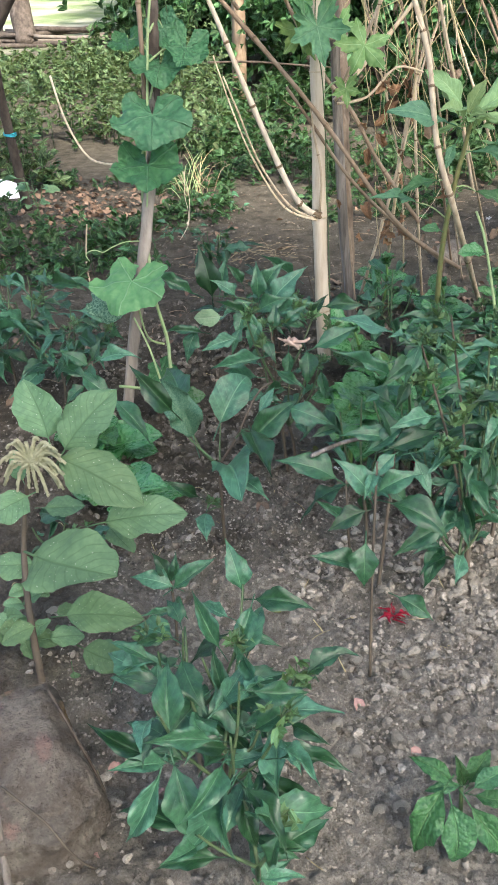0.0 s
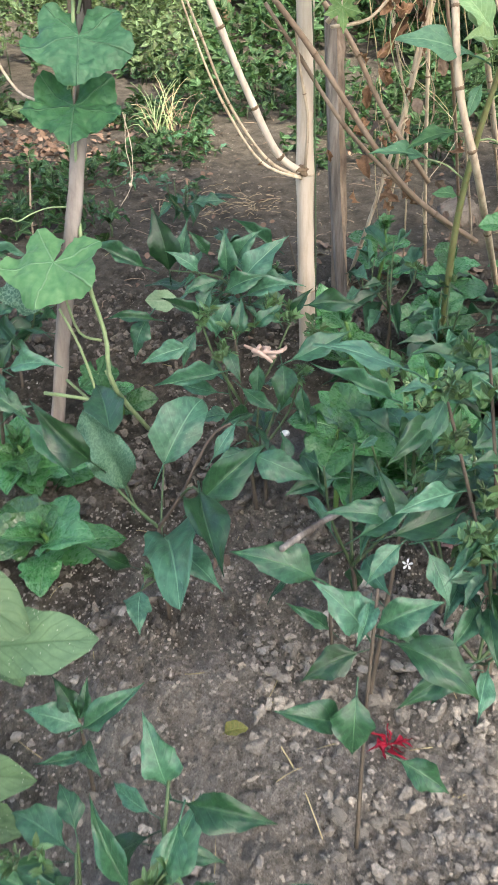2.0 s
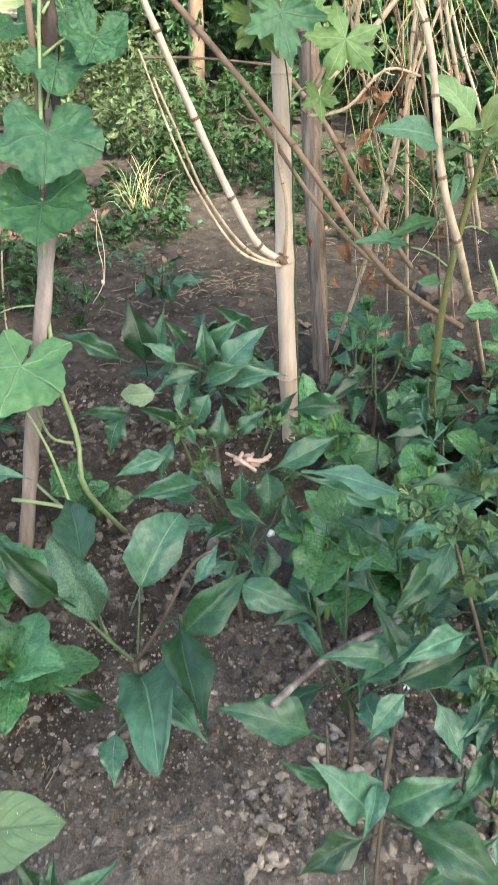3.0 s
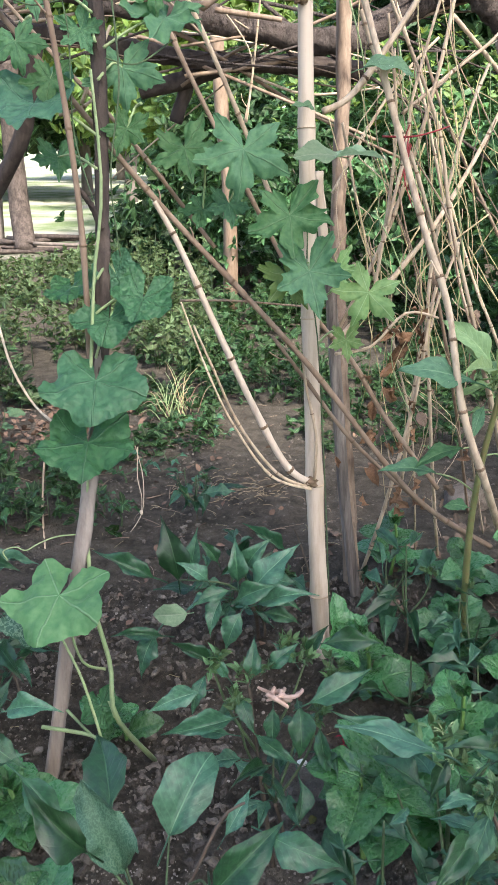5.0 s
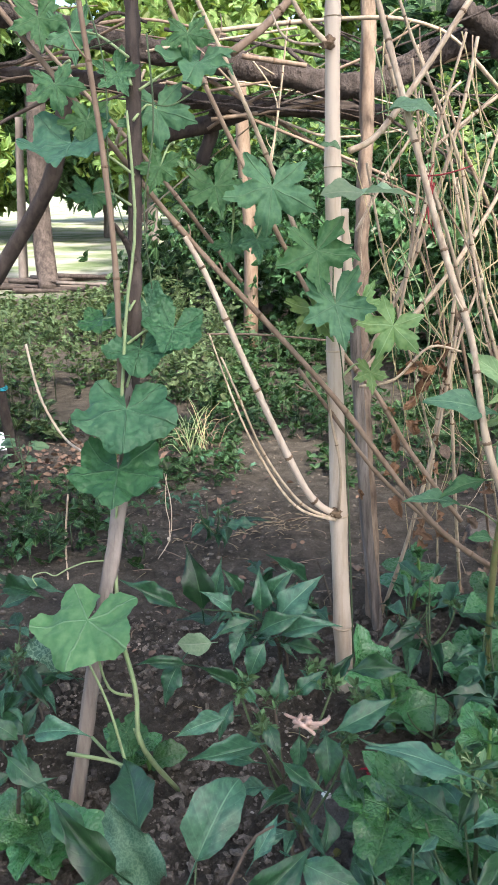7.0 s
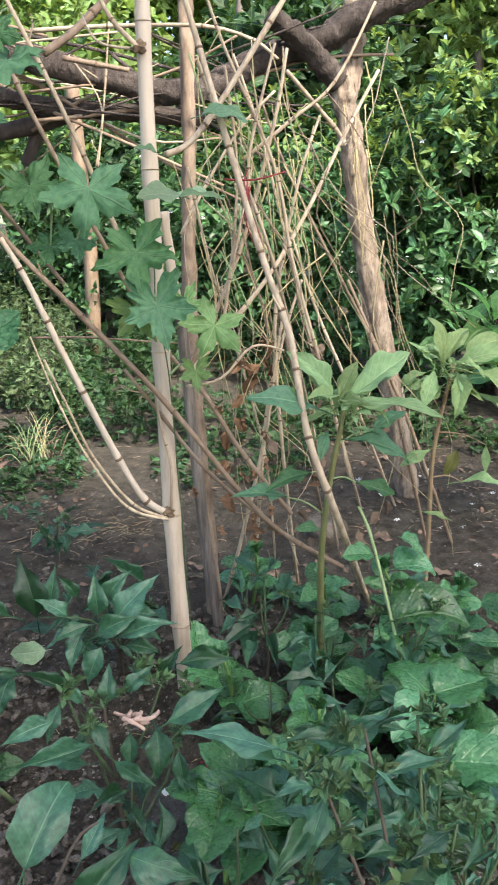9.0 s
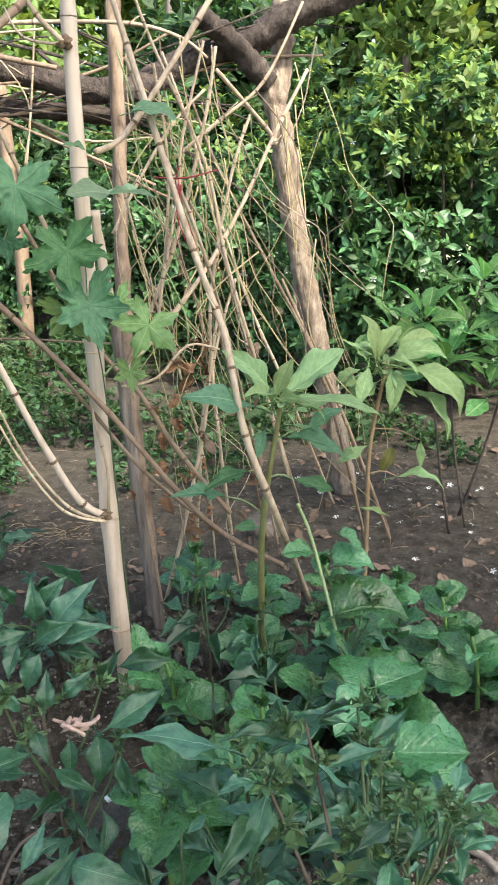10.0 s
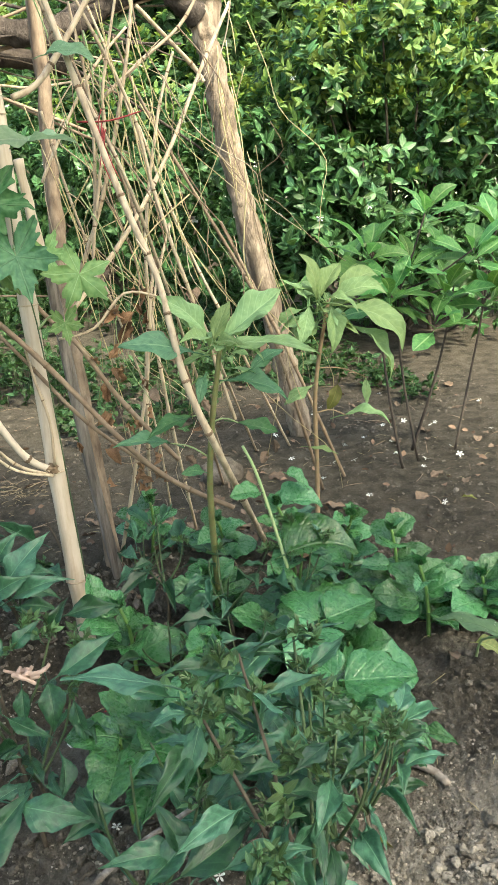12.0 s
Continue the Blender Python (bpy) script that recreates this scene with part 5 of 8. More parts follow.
bush((-0.080, 0.970, 0.021), 0.3, 0.14, 22, 21, 0.085, lean=(0.0, 0.03))
bush((0.010, 0.720, 0.027), 0.22, 0.13, 22, 23, 0.09)
bush((-0.029, 0.833, 0.023), 0.36, 0.13, 20, 24, 0.085)
bush((0.000, 1.010, 0.020), 0.3, 0.14, 22, 22, 0.085)

# forked chili plant behind it
P = thing("chili_plant", (-0.061, 1.663, -0.006), "forked chili plant with broad dark leaves and a bare stem", "plant", "chili plants in the bed")
stalk(P, [(-0.061, 1.663, -0.006), (-0.063, 1.650, 0.142), (-0.066, 1.660, 0.233)], 0.005, 0.004, "brown_stem")
stalk(P, [(-0.066, 1.660, 0.233), (-0.114, 1.680, 0.273), (-0.150, 1.700, 0.305)], 0.0035, 0.002, name="shoot")
stalk(P, [(-0.066, 1.660, 0.233), (-0.023, 1.660, 0.307), (0.027, 1.680, 0.411), (0.063, 1.680, 0.443)], 0.0035, 0.002, "brown_stem", name="shoot")
leaf(P, "broad_chili", (-0.065, 1.785, 0.277), (-0.010, 1.912, 0.342), (0.0, -0.9, 0.8), 0.85)
leaf(P, "broad_chili", (-0.050, 1.600, 0.262), (0.010, 1.385, 0.330), (0.1, -0.35, 1.0), 0.6)
for b, e, w in (((-0.158, 1.785, 0.330), (-0.183, 1.960, 0.345), 1.0), ((-0.163, 1.640, 0.395), (-0.262, 1.660, 0.490), 1.0),
                ((0.010, 1.640, 0.309), (0.119, 1.720, 0.375), 1.0), ((0.098, 1.690, 0.372), (0.205, 1.665, 0.330), 1.0), ((0.030, 1.720, 0.340), (0.072, 1.785, 0.372), 0.7),
                ((-0.118, 1.643, 0.153), (-0.200, 1.640, 0.203), 0.75), ((-0.098, 1.599, 0.136), (-0.107, 1.515, 0.120), 1.25)):
    leaf(P, "chili", b, e, (0.0, -0.9, 0.8), w)
for b, e, w in (((-0.036, 1.600, 0.255), (0.035, 1.480, 0.250), 1.0), ((0.014, 1.600, 0.362), (0.034, 1.404, 0.372), 0.85)):
    leaf(P, "chili", b, e, (0.1, -0.35, 1.0), w)
leaf(P, "netted", (-0.128, 1.710, 0.285), (-0.178, 1.770, 0.415), (0.2, -0.9, 0.6), 0.8)
stalk(P, [(-0.066, 1.660, 0.233), (-0.110, 1.690, 0.262), (-0.158, 1.785, 0.330)], 0.0028, 0.0016, name="shoot")
stalk(P, [(-0.063, 1.652, 0.200), (-0.066, 1.720, 0.232), (-0.065, 1.785, 0.277)], 0.0026, 0.0016, name="shoot")
stalk(P, [(-0.063, 1.650, 0.120), (-0.085, 1.625, 0.130), (-0.098, 1.599, 0.138)], 0.0026, 0.0016, name="shoot")
stalk(P, [(-0.023, 1.660, 0.307), (0.000, 1.630, 0.350), (0.014, 1.600, 0.362)], 0.0026, 0.0016, name="shoot")
buds(P, (-0.091, 1.640, 0.140), 0.022, 4)

# slender chili plant with the red flower at its foot
P = thing("chili_plant", (0.253, 1.212, 0.010), "slender young chili plant with light green leaves", "plant", "chili plants in the bed")
stalk(P, [(0.253, 1.209, 0.010), (0.247, 1.240, 0.280), (0.246, 1.260, 0.502)], 0.0036, 0.002, "brown_stem", 12)
stalk(P, [(0.249, 1.570, -0.002), (0.218, 1.420, 0.236), (0.210, 1.430, 0.359)], 0.004, 0.002, "brown_stem", 8)
for b, e, w in (((0.250, 1.260, 0.435), (0.333, 1.280, 0.462), 1.2), ((0.237, 1.260, 0.425), (0.171, 1.280, 0.502), 1.1), ((0.230, 1.250, 0.400), (0.154, 1.240, 0.377), 1.2),
                ((0.277, 1.250, 0.416), (0.384, 1.220, 0.369), 1.0), ((0.220, 1.230, 0.282), (0.123, 1.220, 0.313), 1.0), ((0.230, 1.230, 0.341), (0.223, 1.200, 0.260), 1.4),
                ((0.298, 1.220, 0.215), (0.366, 1.200, 0.178), 1.2), ((0.388, 1.280, 0.342), (0.279, 1.250, 0.306), 0.8), ((0.189, 1.420, 0.355), (0.067, 1.440, 0.394), 1.0)):
    leaf(P, "chili", b, e, TOWARDS, w)
leaf(P, "chili", (0.217, 1.420, 0.243), (0.151, 1.430, 0.303), TOWARDS, 0.6)
leaf(P, "chili", (0.262, 1.270, 0.455), (0.304, 1.250, 0.399), TOWARDS, 1.0)
leaf(P, "chili", (0.241, 1.270, 0.468), (0.226, 1.220, 0.442), TOWARDS, 1.0)

# pale pepper seedling near the eye
P = thing("pepper_plant", (0.355, 0.831, 0.023), "small bright green pepper seedling with puckered leaves", "plant")
stalk(P, [(0.355, 0.829, 0.023), (0.359, 0.860, 0.071), (0.357, 0.870, 0.124)], 0.005, 0.0035)
for b, e, w in (((0.336, 0.860, 0.153), (0.279, 0.900, 0.180), 1.1), ((0.321, 0.850, 0.146), (0.259, 0.820, 0.054), 1.2), ((0.335, 0.840, 0.124), (0.348, 0.800, 0.034), 1.3),
                ((0.372, 0.880, 0.124), (0.404, 0.920, 0.161), 1.3), ((0.374, 0.860, 0.138), (0.432, 0.880, 0.174), 1.1), ((0.374, 0.850, 0.131), (0.435, 0.840, 0.115), 1.1),
                ((0.367, 0.840, 0.116), (0.422, 0.800, 0.018), 1.1), ((0.351, 0.860, 0.143), (0.295, 0.870, 0.129), 0.9), ((0.362, 0.880, 0.117), (0.356, 0.900, 0.170), 1.0)):
    leaf(P, "pepper", b, e, TOWARDS, w * 0.82)

# broad amaranth with a cream flower head beside the stone
P = thing("amaranth_plant", (-0.413, 1.180, 0.010), "tall amaranth with large insect-eaten oval leaves and cream flower head", "plant")
stalk(P, [(-0.410, 1.173, 0.011), (-0.436, 1.258, 0.158), (-0.452, 1.356, 0.268), (-0.416, 1.374, 0.436)], 0.0085, 0.005, "brown_stem", 12)
for b, e, w in (((-0.374, 1.386, 0.486), (-0.395, 1.434, 0.593), 1.15), ((-0.338, 1.362, 0.474), (-0.245, 1.410, 0.586), 1.0), ((-0.345, 1.338, 0.468), (-0.176, 1.290, 0.408), 0.85),
                ((-0.263, 1.294, 0.349), (-0.106, 1.314, 0.368), 0.85), ((-0.396, 1.244, 0.308), (-0.236, 1.120, 0.326), 1.1), ((-0.422, 1.338, 0.380), (-0.501, 1.260, 0.358), 1.0),
                ((-0.351, 1.231, 0.166), (-0.198, 1.234, 0.174), 0.8), ((-0.423, 1.434, 0.281), (-0.345, 1.454, 0.257), 0.9), ((-0.439, 1.344, 0.203), (-0.532, 1.335, 0.196), 1.0)):
    leaf(P, "oval", b, e, (0.1, -0.8, 1.0), w)
for b, e, w in (((-0.333, 1.241, 0.061), (-0.238, 1.195, 0.035), 1.0), ((-0.402, 1.252, 0.083), (-0.338, 1.278, 0.072), 1.0), ((-0.419, 1.221, 0.146), (-0.484, 1.201, 0.137), 1.0), ((-0.358, 1.219, 0.019), (-0.333, 1.160, -0.049), 0.8), ((-0.441, 1.386, 0.388), (-0.460, 1.410, 0.440), 1.0), ((-0.272, 1.356, 0.287), (-0.224, 1.288, 0.269), 0.8)):
    leaf(P, "oval", b, e, (0.1, -0.8, 1.0), w)
rng = random.Random(61)
for k in range(16):
    at = Vector(((-0.441, 1.274, 0.126)))
    b = at + Vector((rng.uniform(-0.07, 0.07), rng.uniform(-0.02, 0.06), rng.uniform(-0.09, 0.09)))
    d = Vector((rng.uniform(-1, 1), rng.uniform(-0.8, 0.2), rng.uniform(-0.4, 0.3))).normalized()
    leaf(P, "oval", b, b + d * rng.uniform(0.035, 0.06), (0.1, -0.6, 1.0), rng.uniform(0.9, 1.2), k)
rng = random.Random(6)
for k in range(22):
    a = k * 0.36 - 0.6
    c = Vector((-0.392, 1.314, 0.478))
    d = Vector((math.cos(a), -0.3 * rng.random(), math.sin(a))).normalized()
    long = rng.uniform(0.04, 0.078)
    bm = bmesh.new()
    rod(bm, [c, c + d * long * 0.6 + Vector((0, 0, 0.012)), c + d * long - Vector((0, 0, 0.014))], 0.0046, 0.0026, 26, 8, 0.8, k)
    part("flower_spike", bm, "cream", P, "cream amaranth flower spike")

# chili plants round the pole
P = thing("chili_plant", (0.080, 2.860, -0.048), "large bushy chili plant with bluish green leaves", "plant", "chili plants in the bed")
stalk(P, [(0.080, 2.860, -0.048), (0.073, 2.750, 0.106), (0.034, 2.740, 0.165)], 0.007, 0.005, "brown_stem")
stalk(P, [(0.073, 2.750, 0.106), (0.004, 2.720, 0.211), (-0.132, 2.700, 0.240)], 0.004, 0.002, name="shoot")
stalk(P, [(0.073, 2.750, 0.106), (0.050, 2.740, 0.217), (0.035, 2.750, 0.281)], 0.004, 0.002, name="shoot")
stalk(P, [(0.267, 2.900, 0.014), (0.216, 2.950, 0.195), (0.190, 2.950, 0.269)], 0.0035, 0.002, "brown_stem", name="shoot")
for b, e, w in (((-0.197, 2.680, 0.259), (-0.360, 2.660, 0.319), 1.1), ((-0.132, 2.700, 0.240), (-0.145, 2.740, 0.417), 1.1), ((-0.052, 2.680, 0.247), (-0.136, 2.680, 0.309), 0.9),
                ((0.027, 2.720, 0.220), (0.017, 2.760, 0.340), 1.0), ((0.065, 2.700, 0.205), (0.203, 2.740, 0.320), 1.0), ((0.080, 2.680, 0.174), (0.245, 2.660, 0.215), 0.8),
                ((0.050, 2.740, 0.252), (0.112, 2.760, 0.344), 1.0), ((-0.018, 2.680, 0.191), (-0.067, 2.640, 0.113), 1.2), ((0.020, 2.660, 0.194), (0.140, 2.660, 0.253), 1.1)):
    leaf(P, "chili", b, e, (0, -0.8, 1), w)
for b, e, w in (((0.036, 2.640, 0.173), (-0.010, 2.620, 0.074), 1.2), ((0.095, 2.660, 0.160), (0.194, 2.660, 0.126), 1.0), ((-0.028, 2.760, 0.258), (-0.071, 2.780, 0.334), 1.0),
                ((-0.158, 2.500, 0.194), (-0.284, 2.480, 0.194), 0.8), ((-0.172, 2.500, 0.202), (-0.229, 2.460, 0.112), 1.1), ((-0.106, 2.760, 0.232), (-0.066, 2.780, 0.351), 0.9),
                ((0.164, 2.900, 0.221), (0.032, 2.900, 0.293), 0.7), ((0.006, 2.660, 0.228), (-0.098, 2.640, 0.206), 0.9)):
    leaf(P, "chili", b, e, (0, -0.8, 1), w)
leaf(P, "pale", (-0.098, 2.550, 0.227), (-0.184, 2.550, 0.214), (0, -1, 0.6), 1.0)

P = thing("chili_plant", (0.11, 2.0, soil(0.11, 2.0)), "tall chili plant with flower buds and drooping leaves", "plant", "chili plants in the bed")
stalk(P, [(0.11, 2.0, soil(0.11, 2.0) - 0.02), (0.079, 2.000, 0.263), (0.064, 2.000, 0.423)], 0.0055, 0.003, "brown_stem")
stalk(P, [(0.079, 2.000, 0.263), (0.132, 2.020, 0.335), (0.175, 2.050, 0.436)], 0.0035, 0.002, name="shoot")
stalk(P, [(0.079, 2.000, 0.263), (0.028, 1.980, 0.378), (-0.000, 1.980, 0.472)], 0.0035, 0.002, name="shoot")
for b, e, w in (((-0.022, 1.980, 0.413), (-0.119, 1.960, 0.400), 0.9), ((0.040, 1.980, 0.356), (-0.087, 1.940, 0.327), 0.8), ((0.077, 1.980, 0.319), (0.148, 1.940, 0.267), 0.8),
                ((0.157, 2.000, 0.363), (0.171, 1.960, 0.282), 1.2), ((0.178, 2.000, 0.372), (0.305, 2.040, 0.397), 0.9), ((0.208, 2.050, 0.467), (0.313, 2.060, 0.466), 1.0),
                ((0.069, 2.000, 0.423), (0.080, 2.040, 0.491), 0.9), ((0.153, 2.040, 0.431), (0.117, 2.060, 0.472), 1.0), ((0.174, 2.050, 0.442), (0.207, 2.080, 0.496), 1.0)):
    leaf(P, "chili", b, e, (0, -0.8, 1), w)
for b, e, w in (((0.005, 1.980, 0.478), (-0.077, 1.980, 0.504), 0.8), ((0.050, 1.960, 0.417), (0.074, 1.920, 0.365), 0.9), ((0.029, 1.980, 0.443), (-0.021, 2.000, 0.494), 0.8),
                ((0.110, 2.000, 0.362), (0.110, 1.970, 0.294), 1.0), ((0.100, 2.020, 0.433), (0.163, 2.040, 0.473), 0.9), ((0.036, 2.000, 0.237), (0.089, 1.970, 0.219), 0.8), ((-0.012, 2.000, 0.435), (-0.048, 1.970, 0.373), 0.8)):
    leaf(P, "chili", b, e, (0, -0.8, 1), w)
for k, at in enumerate(((0.010, 1.970, 0.479), (0.064, 2.000, 0.432), (0.174, 2.040, 0.441), (0.040, 1.950, 0.412), (0.132, 2.050, 0.461), (0.217, 2.050, 0.406))):
    buds(P, at, 0.032, 10 + k)

bush((0.13, 2.03), 0.4, 0.17, 30, 200, 0.075)
bush((0.012, 2.892, -0.049), 0.27, 0.2, 30, 201, 0.1)
bush((-0.819, 2.798, -0.045), 0.36, 0.2, 30, 202, 0.11)
bush((-0.552, 2.552, -0.037), 0.26, 0.16, 18, 203, 0.1)

# the plant with the long pale leaf, right of the pole
P = thing("chili_plant", (0.452, 1.995, -0.017), "tall leafy chili plant with long pale leaves and green buds", "plant", "chili plants in the bed")
stalk(P, [(0.452, 1.992, -0.017), (0.434, 1.950, 0.189), (0.421, 1.970, 0.327)], 0.0055, 0.003, "stem")
stalk(P, [(0.434, 1.950, 0.189), (0.494, 1.950, 0.257), (0.520, 1.970, 0.339)], 0.0035, 0.002, name="shoot")
stalk(P, [(0.434, 1.950, 0.189), (0.469, 1.930, 0.161), (0.553, 1.920, 0.221)], 0.0035, 0.002, name="shoot")
for b, e, w in (((0.374, 1.950, 0.312), (0.206, 1.930, 0.377), 0.85), ((0.474, 1.960, 0.296), (0.631, 2.000, 0.338), 0.8), ((0.426, 1.940, 0.300), (0.375, 1.900, 0.240), 0.9),
                ((0.545, 1.900, 0.288), (0.577, 1.880, 0.193), 0.8), ((0.589, 1.900, 0.269), (0.731, 1.920, 0.277), 0.8), ((0.486, 1.920, 0.256), (0.548, 1.900, 0.200), 0.9),
                ((0.443, 1.920, 0.275), (0.461, 1.900, 0.202), 0.9), ((0.523, 1.980, 0.306), (0.574, 2.000, 0.323), 1.0), ((0.526, 1.900, 0.204), (0.441, 1.860, 0.177), 0.9)):
    leaf(P, "chili", b, e, (0, -0.8, 1), w)
for k, at in enumerate(((0.421, 1.970, 0.325), (0.465, 1.920, 0.222), (0.434, 1.930, 0.294))):
    buds(P, at, 0.04, 30 + k, "pale_stem")

for k, (foot, h, s, n, size) in enumerate((
        ((-0.632, 2.461), 0.34, 0.2, 36, 0.105), ((-0.822, 2.562), 0.36, 0.2, 34, 0.105), ((-0.963, 2.439), 0.34, 0.2, 16, 0.105), ((-0.440, 1.562), 0.14, 0.1, 10, 0.08), ((-0.168, 3.752), 0.22, 0.12, 14, 0.1))):
    bush(foot, h, s, n, 40 + k, size)
# narrow-leaved chili plants with many flower buds
for k, (foot, h, s, n, size) in enumerate((
        ((0.600, 1.640), 0.46, 0.12, 30, 0.08), ((0.690, 1.740), 0.34, 0.12, 26, 0.075), ((0.540, 1.740), 0.4, 0.12, 20, 0.08), ((0.670, 1.985), 0.22, 0.11, 16, 0.07), ((0.740, 1.895), 0.2, 0.11, 18, 0.07))):
    bush(foot, h, s, n, 60 + k, size, label="chili plant with narrow dark leaves and clusters of green buds", shoots=5, tufts=2, wide=0.85)
P = thing("chili_plant", (0.505, 1.500, soil(0.505, 1.500)), "tall chili plant with woody forked stem, narrow leaves, green buds", "plant", "chili plants in the bed")
stalk(P, [(0.505, 1.500, soil(0.505, 1.500) - 0.02), (0.508, 1.505, 0.06), (0.500, 1.510, 0.13)], 0.009, 0.006, "brown_stem")
rng = random.Random(91)
for k, (mid_way, end) in enumerate((((0.440, 1.500, 0.36), (0.345, 1.475, 0.640)), ((0.470, 1.530, 0.38), (0.420, 1.560, 0.650)), ((0.520, 1.560, 0.36), (0.530, 1.660, 0.600)), ((0.530, 1.530, 0.30), (0.560, 1.560, 0.480)), ((0.470, 1.480, 0.26), (0.430, 1.440, 0.430)))):
    line = [(0.500, 1.510, 0.13), mid_way, end]
    shoot = stalk(P, line, 0.0042, 0.002, "brown_stem" if k < 2 else "stem", 10, "shoot")
    way = spline(line, 12)
    for j in range(3 if k < 3 else 2):
        buds(shoot, way[12 - 2 * j] + Vector((rng.gauss(0, 0.012), rng.gauss(0, 0.012), 0.0)), 0.034, 700 + 5 * k + j, "stem")
    for j in range(11):
        p = way[3 + j % 10]
        a = rng.uniform(0, 6.28)
        d = Vector((math.cos(a), math.sin(a), rng.uniform(-0.9, 0.3))).normalized()
        b = p + d * 0.02
        leaf(P, "chili", b, b + d * rng.uniform(0.05, 0.115), (rng.uniform(-0.6, 0.6), -0.4, 1), rng.uniform(0.6, 0.9), rng.randrange(60))
for b, e, w in (((0.322, 1.615, 0.585), (0.186, 1.620, 0.619), 0.95), ((0.378, 1.580, 0.598), (0.523, 1.700, 0.562), 0.75), ((0.345, 1.460, 0.640), (0.318, 1.425, 0.560), 0.9), ((0.430, 1.540, 0.600), (0.500, 1.520, 0.520), 0.9), ((0.530, 1.650, 0.590), (0.610, 1.660, 0.600), 0.9)):
    leaf(P, "chili", b, e, (0.0, 0.1, 1), w * 0.8, 0)

# broader-leaved ones between them
for k, (foot, h, s, n, size) in enumerate((
        ((0.830, 2.530), 0.36, 0.12, 18, 0.09), ((0.500, 2.760), 0.32, 0.13, 15, 0.1), ((0.660, 2.600), 0.3, 0.15, 16, 0.095), ((0.850, 1.960), 0.12, 0.08, 9, 0.055), ((0.440, 2.400), 0.2, 0.11, 9, 0.09),
        ((0.290, 1.640), 0.42, 0.11, 15, 0.105), ((0.400, 1.850), 0.3, 0.12, 13, 0.105), ((0.100, 2.860), 0.24, 0.12, 14, 0.1), ((0.620, 2.330), 0.22, 0.12, 10, 0.09), ((0.499, 1.486), 0.2, 0.1, 9, 0.08), ((0.480, 2.960), 0.22, 0.1, 10, 0.08))):
    bush(foot, h, s, n, 80 + k, size, tufts=2 if k in (0, 2) else 1)
for k, (foot, n, size, h) in enumerate((
        ((0.375, 2.560), 7, 0.12, 0.2), ((0.536, 3.262), 7, 0.12, 0.2), ((0.650, 2.734), 9, 0.14, 0.16), ((0.803, 2.161), 7, 0.155, 0.1), ((0.870, 2.330), 7, 0.16, 0.1), ((0.330, 2.040), 9, 0.15, 0.24), ((0.430, 2.110), 8, 0.14, 0.18),
        ((1.180, 2.632), 9, 0.13, 0.25), ((1.186, 2.432), 9, 0.13, 0.23), ((1.363, 2.444), 9, 0.14, 0.16), ((1.080, 2.820), 6, 0.12, 0.13), ((1.275, 2.520), 7, 0.12, 0.14), ((1.480, 2.400), 7, 0.13, 0.16), ((0.976, 3.023), 7, 0.12, 0.2), ((0.765, 3.133), 7, 0.12, 0.16),
        ((1.191, 3.105), 6, 0.11, 0.1), ((0.500, 2.220), 8, 0.14, 0.24), ((0.610, 2.120), 7, 0.13, 0.14), ((0.930, 2.600), 8, 0.16, 0.16), ((0.760, 2.420), 7, 0.14, 0.12), ((-0.335, 1.845), 8, 0.13, 0.09), ((-0.409, 2.125), 6, 0.1, 0.08), ((-0.443, 2.097), 7, 0.13, 0.09), ((-0.240, 2.390), 6, 0.1, 0.1))):
    rosette(foot, n, size, 100 + k, h)
# spinach plants with large flat leaves at the edge of the bed
for foot, leaves in (
        ((0.775, 2.100), (((0.790, 2.090, 0.150), (0.945, 2.035, 0.135), 1.1), ((0.775, 2.110, 0.150), (0.720, 2.235, 0.150), 1.0), ((0.770, 2.090, 0.140), (0.705, 1.985, 0.130), 0.9))),
        ((0.800, 2.265), (((0.815, 2.265, 0.200), (0.965, 2.290, 0.190), 1.05), ((0.790, 2.250, 0.190), (0.690, 2.130, 0.165), 1.0), ((0.800, 2.280, 0.195), (0.740, 2.400, 0.200), 0.9))),
        ((0.860, 2.620), (((0.880, 2.620, 0.200), (1.030, 2.640, 0.190), 0.95), ((0.850, 2.610, 0.190), (0.760, 2.530, 0.180), 0.95))),
        ((0.285, 1.985), (((0.295, 1.975, 0.205), (0.385, 1.890, 0.190), 1.15), ((0.270, 1.965, 0.200), (0.240, 1.835, 0.180), 1.05), ((0.275, 1.990, 0.210), (0.170, 2.010, 0.210), 0.95)))):
    P = thing("spinach_plant", (*foot, soil(*foot)), "spinach plant with large flat glossy crinkled leaves", "plant", "spinach plants in the bed")
    for k, (b, e, w) in enumerate(leaves):
        stalk(P, [(*foot, soil(*foot) - 0.01), (0.5 * (foot[0] + b[0]), 0.5 * (foot[1] + b[1]), 0.6 * b[2]), b], 0.005, 0.0035, "fleshy_stem", 6)
        leaf(P, "spinach", b, e, (0, -0.35, 1), w, k * 3 + 1)
P = thing("amaranth_seedling", (1.255, 2.300, soil(1.255, 2.300)), "small amaranth seedling with one broad pale leaf and a yellow one", "plant")
stalk(P, [(1.255, 2.300, soil(1.255, 2.300) - 0.01), (1.250, 2.270, 0.040), (1.262, 2.190, 0.095)], 0.004, 0.003, "pale_stem", 6)
leaf(P, "oval", (1.262, 2.190, 0.095), (1.106, 2.275, 0.120), (0.0, -0.2, 1.0), 0.75)
leaf(P, "tired", (1.245, 2.290, 0.020), (1.300, 2.255, 0.000), (0.0, -0.3, 1.0), 0.9)
